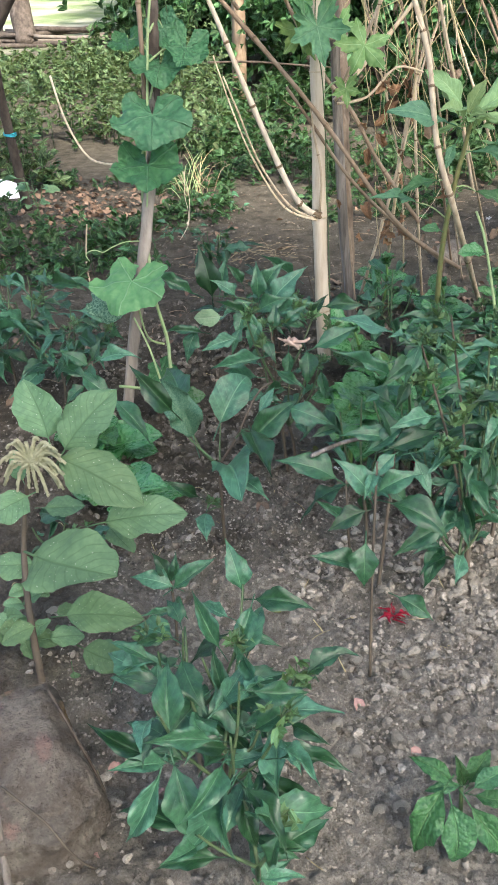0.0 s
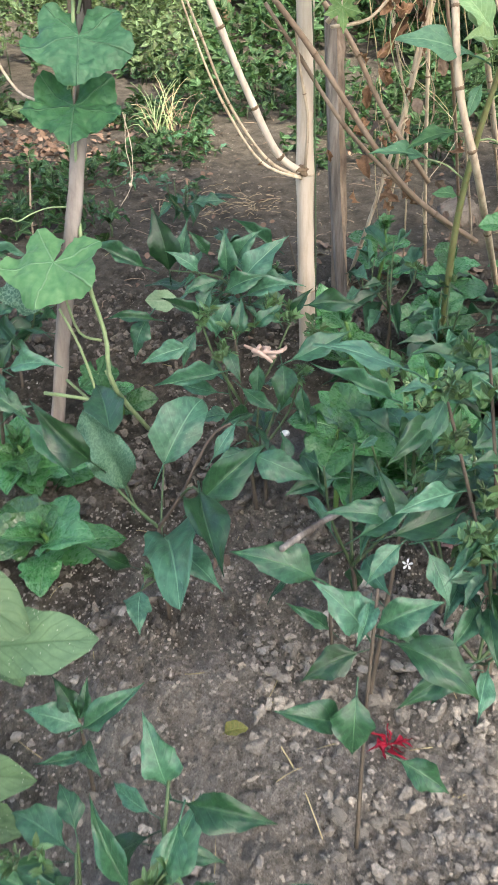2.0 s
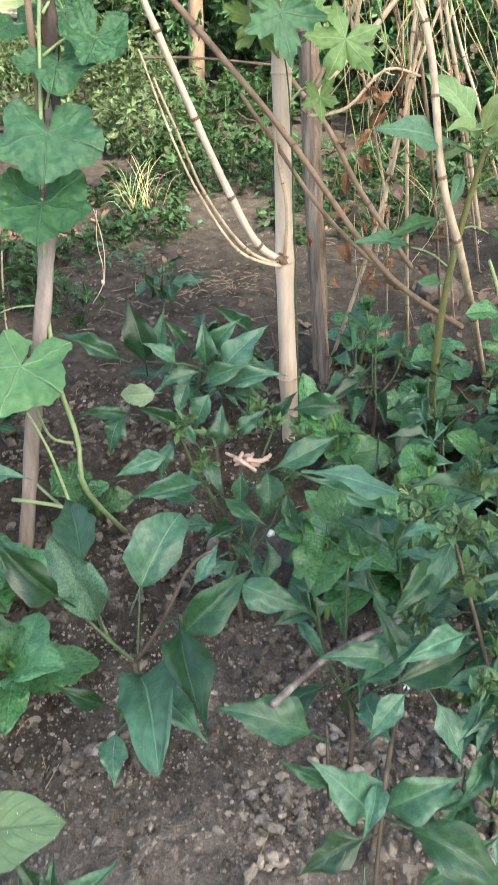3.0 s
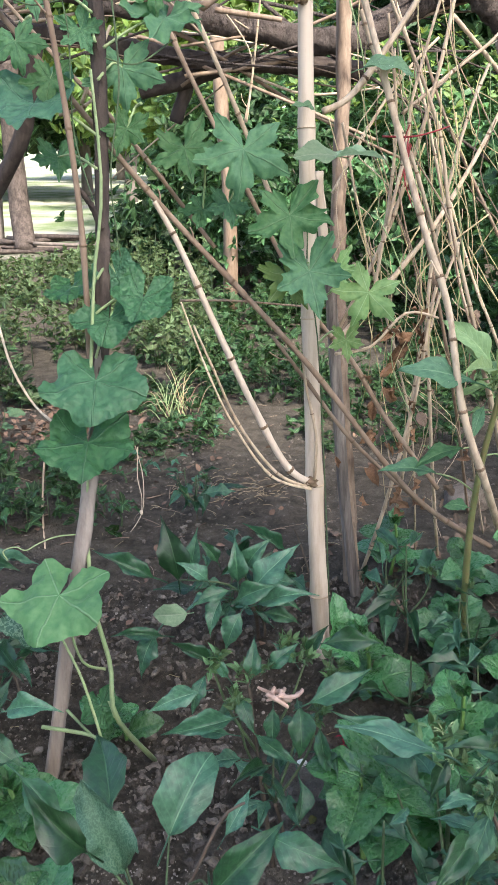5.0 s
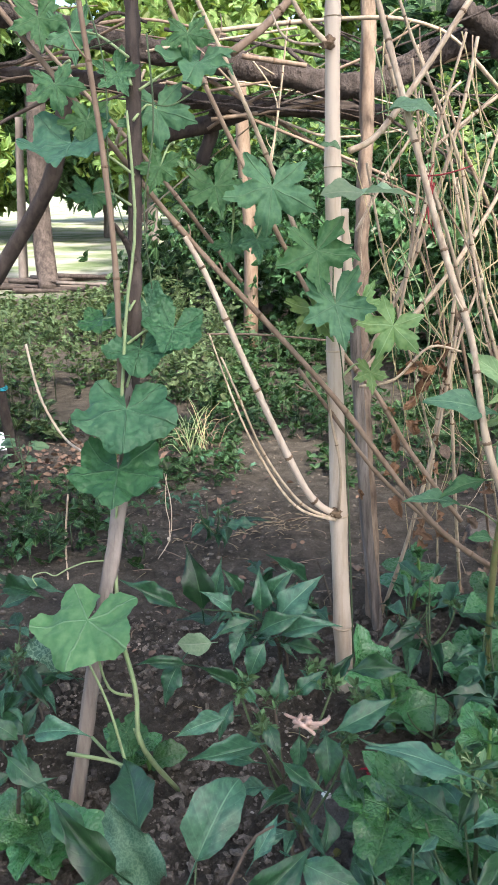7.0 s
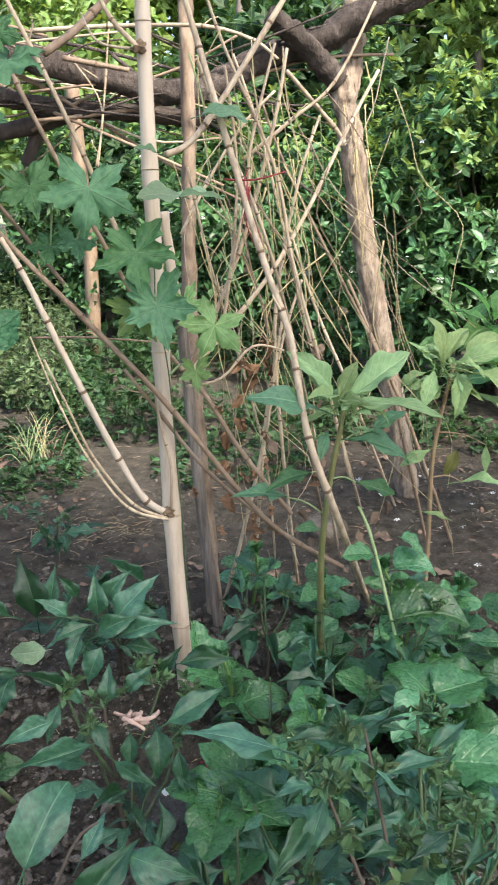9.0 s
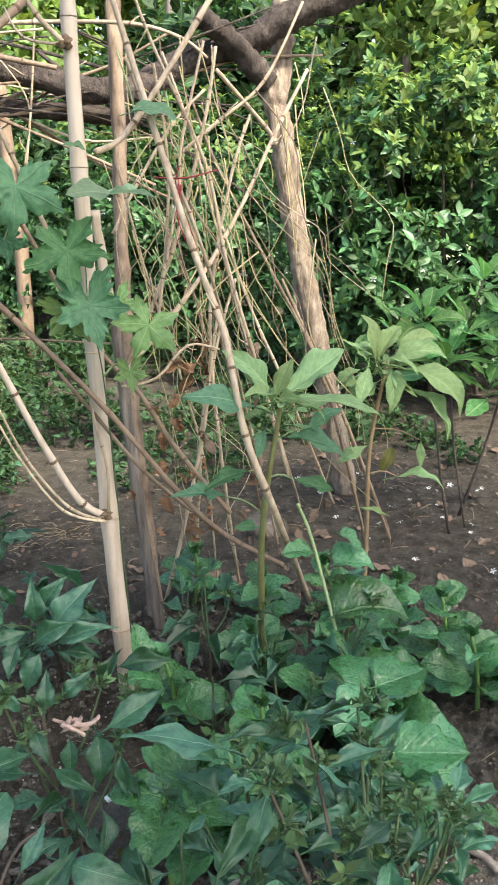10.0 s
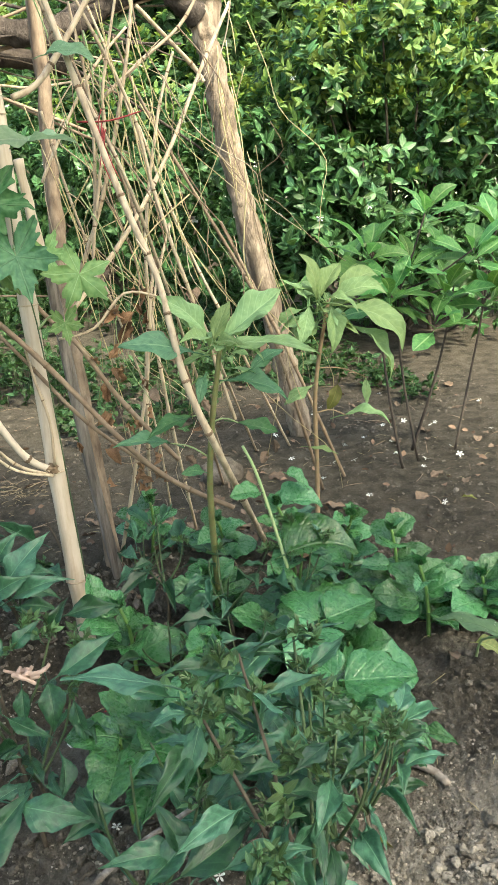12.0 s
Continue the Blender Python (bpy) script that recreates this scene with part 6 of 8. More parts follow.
for b, e, w in (((0.880, 1.955, 0.110), (0.915, 1.900, 0.075), 1.0), ((0.850, 1.950, 0.100), (0.790, 1.885, 0.085), 0.9), ((0.900, 1.940, 0.090), (0.975, 1.905, 0.080), 0.9)):
    P = thing("young_leaf", b, "bright green leaf of a seedling at the edge of the bed", "leaf", "seedling leaves")
    stalk(P, [(0.5 * (b[0] + 0.87), 1.96, soil(0.5 * (b[0] + 0.87), 1.96) - 0.01), b], 0.003, 0.002, "fleshy_stem", 5)
    leaf(P, "pepper", b, e, (0, -0.4, 1), w)
for k, (foot, h, n, size, kind) in enumerate((((-0.466, 3.702, -0.077), 0.14, 9, 0.05, "pepper"), ((-0.213, 3.911, -0.084), 0.16, 9, 0.06, "chili"), ((-0.343, 4.981, -0.120), 0.1, 9, 0.055, "pepper"), ((-0.202, 5.048, -0.120), 0.09, 9, 0.05, "pepper"), ((-0.437, 4.261, -0.097), 0.1, 8, 0.05, "chili"),
                                              ((-0.926, 3.913, -0.084), 0.08, 7, 0.045, "chili"), ((-0.959, 3.620, -0.074), 0.09, 7, 0.045, "pepper"), ((-1.223, 4.647, -0.110), 0.3, 12, 0.09, "oval"), ((-0.517, 4.187, -0.094), 0.08, 7, 0.045, "pepper"), ((-0.339, 4.462, -0.104), 0.06, 7, 0.04, "chili"),
                                              ((-0.560, 3.850, -0.082), 0.1, 8, 0.045, "pepper"), ((-0.106, 4.829, -0.117), 0.07, 7, 0.05, "chili"))):
    bush(foot, h, 0.08, n, 300 + k, size, kind, "seedling", "small green seedling on bare soil", "seedling", "stem", 3, 0, group="seedlings on the path")
P = thing("chili_plant", (0.3, 1.47, soil(0.3, 1.47)), "leafy chili plant that hides a dry stick", "plant", "chili plants in the bed")
stalk(P, [(0.3, 1.47, soil(0.3, 1.47) - 0.02), (0.31, 1.48, 0.2), (0.320, 1.500, 0.367)], 0.005, 0.003, "brown_stem")
for b, e, w in (((0.258, 1.480, 0.381), (0.357, 1.500, 0.433), 0.9), ((0.301, 1.460, 0.400), (0.424, 1.500, 0.401), 0.9), ((0.312, 1.450, 0.393), (0.253, 1.420, 0.352), 1.0), ((0.356, 1.500, 0.367), (0.411, 1.540, 0.432), 0.9), ((0.359, 1.460, 0.392), (0.491, 1.480, 0.391), 0.8),
                ((0.318, 1.500, 0.396), (0.273, 1.540, 0.455), 0.9), ((0.351, 1.440, 0.385), (0.390, 1.400, 0.321), 1.0), ((0.307, 1.500, 0.396), (0.200, 1.500, 0.412), 0.8)):
    leaf(P, "chili", b, e, TOWARDS, w)
bush((0.46, 1.68), 0.34, 0.14, 11, 321, 0.085)
bush((0.58, 1.78), 0.34, 0.14, 16, 322, 0.085)

P = thing("spinach_plant", (0.830, 2.360, -0.030), "spreading spinach with large glossy crinkled leaves", "plant", "spinach plants in the bed")
stalk(P, [(0.828, 2.356, -0.030), (0.816, 2.420, 0.064), (0.808, 2.550, 0.204), (0.758, 2.620, 0.440), (0.723, 2.640, 0.531)], 0.006, 0.004, "pale_stem", 14)
for b, e, w in (((0.807, 2.550, 0.235), (1.013, 2.550, 0.214), 1.0), ((0.835, 2.400, 0.149), (0.997, 2.360, 0.084), 1.0), ((0.739, 2.420, 0.090), (0.619, 2.420, 0.162), 1.0),
                ((0.863, 2.280, 0.016), (1.071, 2.240, -0.044), 1.0), ((0.833, 2.340, 0.050), (0.709, 2.320, 0.057), 1.0), ((0.809, 2.480, 0.169), (0.745, 2.500, 0.222), 1.1),
                ((0.818, 2.600, 0.362), (0.931, 2.600, 0.343), 1.1), ((0.753, 2.600, 0.408), (0.668, 2.600, 0.415), 1.0), ((0.837, 2.620, 0.442), (0.896, 2.600, 0.396), 1.2)):
    leaf(P, "spinach", b, e, (0.15, -0.15, 1), w * 0.95)
for b, e, w in (((0.306, 2.200, 0.067), (0.250, 2.240, 0.140), 1.0), ((0.331, 2.200, 0.055), (0.437, 2.220, 0.066), 1.0), ((0.307, 2.160, 0.033), (0.213, 2.140, 0.007), 1.0),
                ((0.338, 2.160, 0.028), (0.406, 2.120, -0.038), 1.1), ((0.289, 2.160, 0.065), (0.271, 2.080, -0.044), 0.9), ((0.297, 2.600, 0.130), (0.267, 2.640, 0.228), 1.1)):
    leaf(P, "spinach", b, e, (0.15, -0.15, 1), w * 0.95)

# two tall amaranths by the trellis
P = thing("amaranth_plant", (0.667, 2.772, -0.045), "tall amaranth with a whorl of light green leaves at its top", "plant", "amaranths by the trellis")
stalk(P, [(0.665, 2.766, -0.044), (0.635, 2.680, 0.358), (0.648, 2.670, 0.573), (0.670, 2.660, 0.730), (0.683, 2.660, 0.812)], 0.0105, 0.006, "olive_stem", 14)
for b, e, w in (((0.649, 2.650, 0.835), (0.539, 2.680, 0.954), 1.2), ((0.666, 2.660, 0.817), (0.712, 2.700, 0.914), 1.5), ((0.684, 2.660, 0.816), (0.894, 2.720, 0.903), 1.1), ((0.687, 2.640, 0.810), (0.924, 2.580, 0.788), 0.9),
                ((0.687, 2.680, 0.811), (0.836, 2.780, 0.859), 1.2), ((0.640, 2.660, 0.814), (0.576, 2.740, 0.879), 1.2), ((0.656, 2.620, 0.812), (0.708, 2.540, 0.838), 1.4), ((0.644, 2.620, 0.813), (0.568, 2.540, 0.840), 1.3)):
    leaf(P, "amaranth", b, e, (0, -0.6, 1), 0.3 + w * 0.42)
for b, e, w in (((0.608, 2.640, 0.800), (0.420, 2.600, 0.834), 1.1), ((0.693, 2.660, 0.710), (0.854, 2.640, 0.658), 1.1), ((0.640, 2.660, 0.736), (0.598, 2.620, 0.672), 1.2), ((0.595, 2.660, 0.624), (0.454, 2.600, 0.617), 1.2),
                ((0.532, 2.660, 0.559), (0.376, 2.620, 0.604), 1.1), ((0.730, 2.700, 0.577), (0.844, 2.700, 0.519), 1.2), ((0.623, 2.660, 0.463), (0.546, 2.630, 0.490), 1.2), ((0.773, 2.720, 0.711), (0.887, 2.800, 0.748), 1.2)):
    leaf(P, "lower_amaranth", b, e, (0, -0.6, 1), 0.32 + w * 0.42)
for a, b in (((0.640, 2.672, 0.60), (0.595, 2.660, 0.624)), ((0.637, 2.675, 0.50), (0.532, 2.660, 0.559)), ((0.650, 2.668, 0.60), (0.730, 2.700, 0.577)), ((0.668, 2.660, 0.70), (0.773, 2.720, 0.711))):
    stalk(P, [a, Vector(a).lerp(Vector(b), 0.5) + Vector((0, 0, 0.012)), b], 0.0024, 0.0018, "pale_stem", 5, "leaf_stalk")

FIRST = P
P = thing("amaranth_plant", (1.068, 3.004, -0.053), "tall amaranth with drooping grey-green leaves and a reddish stem", "plant", "amaranths by the trellis")
stalk(P, [(1.065, 2.997, -0.052), (1.085, 3.050, 0.252), (1.088, 3.060, 0.540), (1.140, 3.070, 0.821)], 0.009, 0.006, "red_stem", 14)
for b, e, w in (((1.094, 3.060, 0.819), (1.042, 3.100, 0.956), 1.5), ((1.058, 3.040, 0.824), (0.980, 3.060, 0.903), 1.1), ((1.142, 3.060, 0.808), (1.323, 3.040, 0.827), 1.0), ((1.169, 3.080, 0.812), (1.328, 3.140, 0.868), 1.2),
                ((1.055, 3.020, 0.810), (1.015, 2.960, 0.699), 1.5), ((1.117, 3.000, 0.811), (1.118, 2.940, 0.675), 1.5), ((1.182, 3.020, 0.796), (1.355, 2.980, 0.651), 1.2), ((1.210, 3.040, 0.727), (1.328, 2.990, 0.562), 1.3),
                ((1.098, 3.000, 0.830), (1.193, 2.940, 0.799), 1.4), ((1.048, 3.060, 0.794), (0.983, 3.080, 0.730), 1.2), ((1.123, 3.100, 0.819), (1.213, 3.200, 0.910), 1.3)):
    leaf(P, "amaranth", b, e, (0, -0.6, 1), 0.3 + w * 0.42)
for b, e, w in (((1.191, 3.060, 0.429), (1.339, 3.030, 0.399), 1.1), ((1.078, 3.060, 0.544), (0.991, 3.080, 0.477), 1.3), ((1.272, 3.080, 0.544), (1.250, 3.050, 0.458), 1.2), ((1.044, 3.000, 0.356), (1.134, 2.980, 0.317), 1.0), ((1.117, 3.080, 0.611), (1.048, 3.100, 0.591), 1.1)):
    leaf(P, "amaranth", b, e, (0, -0.6, 1), 0.3 + w * 0.42)
for a, b in (((1.088, 3.058, 0.45), (1.191, 3.060, 0.429)), ((1.098, 3.062, 0.60), (1.272, 3.080, 0.544)), ((1.130, 3.068, 0.76), (1.210, 3.040, 0.727))):
    stalk(P, [a, Vector(a).lerp(Vector(b), 0.5) + Vector((0, 0, 0.015)), b], 0.0026, 0.0018, "red_stem", 5, "leaf_stalk")
leaf(P, "tired", (1.172, 3.080, 0.530), (1.144, 3.080, 0.444), (0, -1, 0.6), 0.8)

rng = random.Random(14)
for owner, c, n, long in ((FIRST, (0.686, 2.660, 0.816), 12, 0.08), (P, (1.120, 3.060, 0.830), 20, 0.11)):
    for k in range(n):
        d = Vector((math.cos(k * 2.4), math.sin(k * 2.4), rng.uniform(-0.5, 0.5))).normalized()
        b = Vector(c) + d * 0.03 - Vector((0, 0, rng.uniform(0, 0.09)))
        leaf(owner, "amaranth", b, b + d * long * rng.uniform(0.7, 1.2), (0, -0.3, 1), 1.0, k)

# broad-leaved shrub with black stems at the edge of the path
P = thing("broad_leaved_shrub", (1.750, 3.689, -0.077), "shrub with thin black stems and long glossy leaves", "shrub")
stems = (([(1.717, 3.687, -0.077), (1.679, 3.720, 0.156), (1.645, 3.740, 0.403), (1.621, 3.780, 0.682)], 0.007), ([(1.863, 3.889, -0.084), (1.934, 3.850, 0.216), (1.993, 3.850, 0.467), (2.023, 3.850, 0.686)], 0.008),
         ([(1.817, 3.739, -0.078), (1.754, 3.800, 0.352), (1.732, 3.800, 0.669), (1.728, 3.800, 0.854)], 0.006), ([(2.039, 3.809, -0.081), (2.159, 3.900, 0.283), (2.199, 3.900, 0.564), (2.156, 3.900, 0.790)], 0.006))
for line, r in stems:
    stalk(P, line, r, 0.004, "dark_bark")
rng = random.Random(31)
for c, n in (((1.904, 3.900, 0.993), 8), ((1.547, 3.700, 0.877), 8), ((1.756, 3.750, 0.811), 9), ((2.022, 3.700, 0.842), 9), ((2.081, 3.650, 0.659), 8), ((1.467, 3.800, 0.805), 7), ((1.647, 3.700, 0.690), 8), ((1.900, 3.700, 0.691), 9), ((2.246, 3.900, 0.901), 9), ((1.826, 3.650, 0.590), 6), ((2.180, 3.750, 0.760), 8)):
    tip = Vector(c)
    near = min((Vector(line[-2]) for line, r in stems), key=lambda q: (q - tip).length)
    stalk(P, [near, near.lerp(tip, 0.5) - Vector((0, 0, 0.02)), tip], 0.005, 0.0035, "dark_bark", 6, "twig")
    for k in range(n):
        a, f = k * 2.4 + c[0] * 9, k / n
        d = Vector((math.cos(a), math.sin(a), -0.3 + 1.5 * f)).normalized()
        b = tip + d * 0.02 - Vector((0, 0, 0.06 * (1 - f)))
        leaf(P, "plumeria", b, b + d * rng.uniform(0.13, 0.23) * (1.1 - 0.35 * f), (-d.x * 0.5, -0.4 - d.y * 0.5, 1), rng.uniform(1.0, 1.3), k)


P = thing("chili_plant", (-0.509, 2.182, -0.024), "drooping dark green chili plant beside the vine stake", "plant", "chili plants in the bed")
stalk(P, [(-0.508, 2.179, -0.024), (-0.444, 2.050, 0.204), (-0.424, 2.050, 0.320)], 0.005, 0.003, "brown_stem")
for b, e, w in (((-0.401, 2.040, 0.328), (-0.284, 2.020, 0.343), 1.0), ((-0.450, 2.020, 0.293), (-0.372, 1.980, 0.226), 1.1), ((-0.357, 1.950, 0.252), (-0.242, 1.900, 0.163), 1.0), ((-0.440, 2.060, 0.300), (-0.508, 2.080, 0.348), 1.0),
                ((-0.440, 2.000, 0.271), (-0.497, 1.980, 0.224), 1.0), ((-0.428, 2.060, 0.312), (-0.385, 2.080, 0.374), 0.9), ((-0.424, 2.000, 0.221), (-0.352, 2.000, 0.247), 0.8), ((-0.447, 2.060, 0.287), (-0.392, 2.000, 0.271), 0.9)):
    leaf(P, "chili", b, e, TOWARDS, w)

P = thing("dry_grass_tuft", (-0.387, 5.251, -0.120), "sunlit tuft of thin yellowed grass", "grass")
rng = random.Random(8)
for name, mat, count in (("dry_blade_tuft", "straw", 7), ("green_blade_tuft", "pale_stem", 18), ("brown_blade_tuft", "cane_brown", 12)):
    bm = bmesh.new()
    for k in range(count):
        a = rng.uniform(0, 6.3)
        foot = Vector((-0.387, 5.251, -0.120)) + Vector((rng.gauss(0, 0.07), rng.gauss(0, 0.06), -0.005))
        tip = foot + Vector((math.cos(a) * 0.14, math.sin(a) * 0.14, rng.uniform(0.06, 0.3)))
        rod(bm, [foot, foot.lerp(tip, 0.5) + Vector((0, 0, 0.06)), tip], 0.0032, 0.001, 6, 4)
    part(name, bm, mat, P)


# ---- gourd vine on the stake, bitter gourd on the pole ----
def broad(plant, kind, hub, leaf_width, facing, turn=0.0, pick=0, stem_to=None, mat="pale_stem"):
    """A lobed leaf with its stalk: width in metres, its upper side facing the given way."""
    z = Vector(facing).normalized()
    x = Vector((-math.cos(turn), 0, -math.sin(turn)))
    x = (x - z * x.dot(z)).normalized()
    y = z.cross(x)
    m = Matrix.Identity(4)
    for k, axis in enumerate((x, y, z)):
        for r in range(3):
            m[r][k] = axis[r] * leaf_width
    h = Vector(hub)
    m.translation = h - plant.matrix_world.translation
    ob = new("leaf", BLADES[kind][pick % len(BLADES[kind])])
    adopt(ob, plant, m)
    if stem_to is not None:
        s = Vector(stem_to)
        stalk(plant, [s, s.lerp(h, 0.55) + Vector((0, 0.01, 0.03)) - z * 0.02, h - z * 0.002], 0.0032, 0.0022, mat, 6, "leaf_stalk")
    return ob


V = thing("gourd_vine", (-0.166, 2.316, -0.029), "gourd vine with large rounded leaves climbing a stake", "plant")
stalk(V, [(-0.166, 2.316, -0.029), (-0.225, 2.200, 0.187), (-0.239, 2.250, 0.286), (-0.271, 2.280, 0.419), (-0.285, 2.340, 0.563), (-0.290, 2.380, 0.705), (-0.264, 2.400, 0.876), (-0.249, 2.450, 1.084), (-0.225, 2.480, 1.266), (-0.237, 2.520, 1.488)], 0.006, 0.003, "pale_stem", 30, "vine")
stalk(V, [(-0.248, 2.150, 0.166), (-0.284, 2.180, 0.293), (-0.323, 2.200, 0.381)], 0.0035, 0.0025, "pale_stem", name="leaf_stalk")
stalk(V, [(-0.388, 2.200, 0.162), (-0.293, 2.180, 0.160), (-0.248, 2.150, 0.166)], 0.0045, 0.004, "pale_stem", name="runner")
stalk(V, [(-0.344, 2.250, 0.167), (-0.291, 2.200, 0.151), (-0.249, 2.150, 0.156)], 0.0035, 0.003, "pale_stem", name="runner")
stalk(V, [(-0.250, 2.250, 0.274), (-0.293, 2.230, 0.306), (-0.308, 2.200, 0.421)], 0.0035, 0.0025, "pale_stem", name="leaf_stalk")
stalk(V, [(-0.450, 2.300, 0.514), (-0.458, 2.300, 0.536), (-0.431, 2.300, 0.546), (-0.406, 2.290, 0.543), (-0.380, 2.300, 0.554), (-0.342, 2.310, 0.565), (-0.296, 2.330, 0.560)], 0.0013, 0.0016, "pale_stem", 30, name="tendril")
stalk(V, [(-0.200, 2.600, 1.646), (-0.188, 2.560, 1.468), (-0.211, 2.520, 1.288), (-0.199, 2.500, 1.125)], 0.0022, 0.0016, "stem", 16, "vine")
stalk(V, [(-0.342, 2.660, 1.744), (-0.297, 2.620, 1.585), (-0.289, 2.560, 1.380), (-0.248, 2.500, 1.243)], 0.002, 0.0015, "stem", 16, "vine")
stalk(V, [(-0.089, 2.700, 1.558), (-0.156, 2.620, 1.506), (-0.216, 2.580, 1.514)], 0.002, 0.0015, "stem", 12, "vine")
stalk(V, [(-0.469, 2.700, 1.665), (-0.376, 2.660, 1.625), (-0.254, 2.600, 1.636)], 0.002, 0.0015, "stem", 12, "vine")
broad(V, "gourd", (-0.244, 2.360, 0.893), 0.225, (0.1, -0.5, 0.95), 0.1, 0, (-0.285, 2.380, 0.78))
broad(V, "gourd", (-0.262, 2.320, 0.772), 0.225, (0.05, -0.28, 1), 0.25, 1, (-0.285, 2.340, 0.570))
broad(V, "young", (-0.315, 2.180, 0.498), 0.23, (-0.1, -0.38, 1), -0.7, 0, (-0.271, 2.280, 0.419))
broad(V, "variegated", (-0.395, 2.240, 0.420), 0.14, (-0.1, -0.8, 0.9), 0.1, 0, (-0.272, 2.280, 0.406))
broad(V, "gourd", (-0.224, 2.450, 1.002), 0.16, (0.1, -0.5, 1), -0.2, 2, (-0.256, 2.440, 0.920))
broad(V, "gourd", (-0.152, 2.470, 1.042), 0.15, (0.3, -0.6, 0.9), -0.3, 3, (-0.253, 2.460, 1.012))
broad(V, "gourd", (-0.309, 2.500, 1.062), 0.13, (-0.2, -0.25, 1), 0.3, 1, (-0.254, 2.460, 1.036))
broad(V, "gourd", (-0.215, 2.520, 1.086), 0.12, (0.1, -1, 0.3), 0.4, 2, (-0.248, 2.480, 1.082))
broad(V, "gourd", (-0.372, 2.580, 1.430), 0.24, (-0.1, -0.4, 0.9), 0.1, 3, (-0.232, 2.540, 1.362))
broad(V, "gourd", (-0.261, 2.220, 0.200), 0.1, (0.2, -0.8, 0.9), 0.5, 2, (-0.228, 2.200, 0.187))
broad(V, "bitter", (-0.192, 2.650, 1.502), 0.16, (0.1, -1, 0.5), 0.1, 0, (-0.234, 2.580, 1.474))
broad(V, "bitter", (-0.383, 2.700, 1.669), 0.12, (0.1, -1, 0.5), 0.2, 1, (-0.241, 2.600, 1.601))
broad(V, "bitter", (-0.100, 2.700, 1.603), 0.17, (0.2, -0.5, 0.9), -0.5, 2, (-0.221, 2.600, 1.536))
broad(V, "bitter", (-0.270, 2.620, 1.572), 0.1, (-0.1, -1, 0.5), 0.5, 3, (-0.238, 2.600, 1.547))
broad(V, "bitter", (-0.358, 2.700, 1.325), 0.12, (0.2, -0.6, 0.9), 0.3, 1, (-0.246, 2.560, 1.3))

for hub, w, turn, pick in (((-0.408, 2.620, 1.553), 0.12, 0.3, 0), ((-0.181, 2.580, 1.379), 0.1, -0.4, 1), ((-0.337, 2.600, 1.478), 0.11, -0.2, 2), ((-0.454, 2.700, 1.699), 0.13, 0.2, 1), ((-0.123, 2.700, 1.661), 0.11, 0.1, 0)):
    broad(V, "bitter", hub, w, (0.15 * turn, -1, 0.6), turn, pick, Vector(hub) + Vector((0.03, 0.03, 0.05)))

STRING = thing("string", (-0.168, 2.360, 0.727), "frayed white string hanging with a knot", "string")
part("strand", rod(bmesh.new(), [(-0.173, 2.370, 0.747), (-0.160, 2.360, 0.686), (-0.159, 2.350, 0.632), (-0.168, 2.350, 0.592), (-0.192, 2.350, 0.554)], 0.001, 0.0009, 18, 5, 0.3, 2), "bamboo", STRING)
part("strand", rod(bmesh.new(), [(-0.168, 2.370, 0.744), (-0.171, 2.360, 0.680), (-0.163, 2.350, 0.638), (-0.166, 2.350, 0.596)], 0.0009, 0.0008, 14, 5, 0.3, 3), "bamboo", STRING)
part("knot", blob(bmesh.new(), (-0.166, 2.350, 0.601), (0.0035, 0.0035, 0.005), 2, 0.5), "bamboo", STRING)

V = thing("bitter_gourd_vine", (0.288, 2.741, -0.043), "bitter gourd vine with deeply lobed leaves on the bamboo", "plant")
stalk(V, [(0.288, 2.741, -0.043), (0.260, 2.740, 0.533), (0.237, 2.750, 0.894), (0.211, 2.740, 1.037), (0.200, 2.760, 1.224), (0.099, 2.760, 1.303), (-0.035, 2.760, 1.317)], 0.002, 0.0015, "stem", 24, "vine")
broad(V, "bitter", (0.062, 2.700, 1.334), 0.2, (0.15, -1, 0.55), -0.1, 0, (0.099, 2.760, 1.323))
broad(V, "bitter", (-0.074, 2.740, 1.339), 0.16, (-0.2, -0.8, 0.9), 0.3, 1, (-0.022, 2.760, 1.324))
broad(V, "bitter", (0.165, 2.660, 1.192), 0.18, (0.0, -0.95, 0.6), 0.1, 2, (0.202, 2.760, 1.217))
broad(V, "bitter", (0.209, 2.635, 1.070), 0.175, (0.1, -1, 0.45), 0.2, 3, (0.208, 2.740, 1.057))
broad(V, "yellowing", (0.160, 2.668, 1.055), 0.14, (0, -1, 0.4), 0.6, 1, (0.208, 2.740, 1.037))
broad(V, "yellowing", (0.348, 2.660, 1.015), 0.15, (0.1, -1, 0.5), -0.5, 0, (0.239, 2.750, 0.982))
broad(V, "yellowing", (0.280, 2.700, 1.065), 0.1, (0.1, -1, 0.5), 0.3, 1, (0.223, 2.750, 1.041))
broad(V, "yellowing", (0.305, 2.720, 0.890), 0.09, (0.1, -1, 0.6), 0.1, 1, (0.240, 2.750, 0.875))
broad(V, "bitter", (0.023, 2.780, 1.213), 0.11, (0.1, -0.8, 0.8), 0.2, 1, (0.085, 2.770, 1.290))
broad(V, "bitter", (-0.040, 2.790, 1.200), 0.1, (-0.1, -0.8, 0.8), -0.3, 2, (-0.03, 2.765, 1.310))
leaf(V, "pale", (0.278, 2.680, 1.315), (0.174, 2.660, 1.310), (0, -0.4, 1), 1.1)
leaf(V, "pale", (0.252, 2.680, 1.309), (0.378, 2.660, 1.300), (0, -0.3, 1), 1.0)
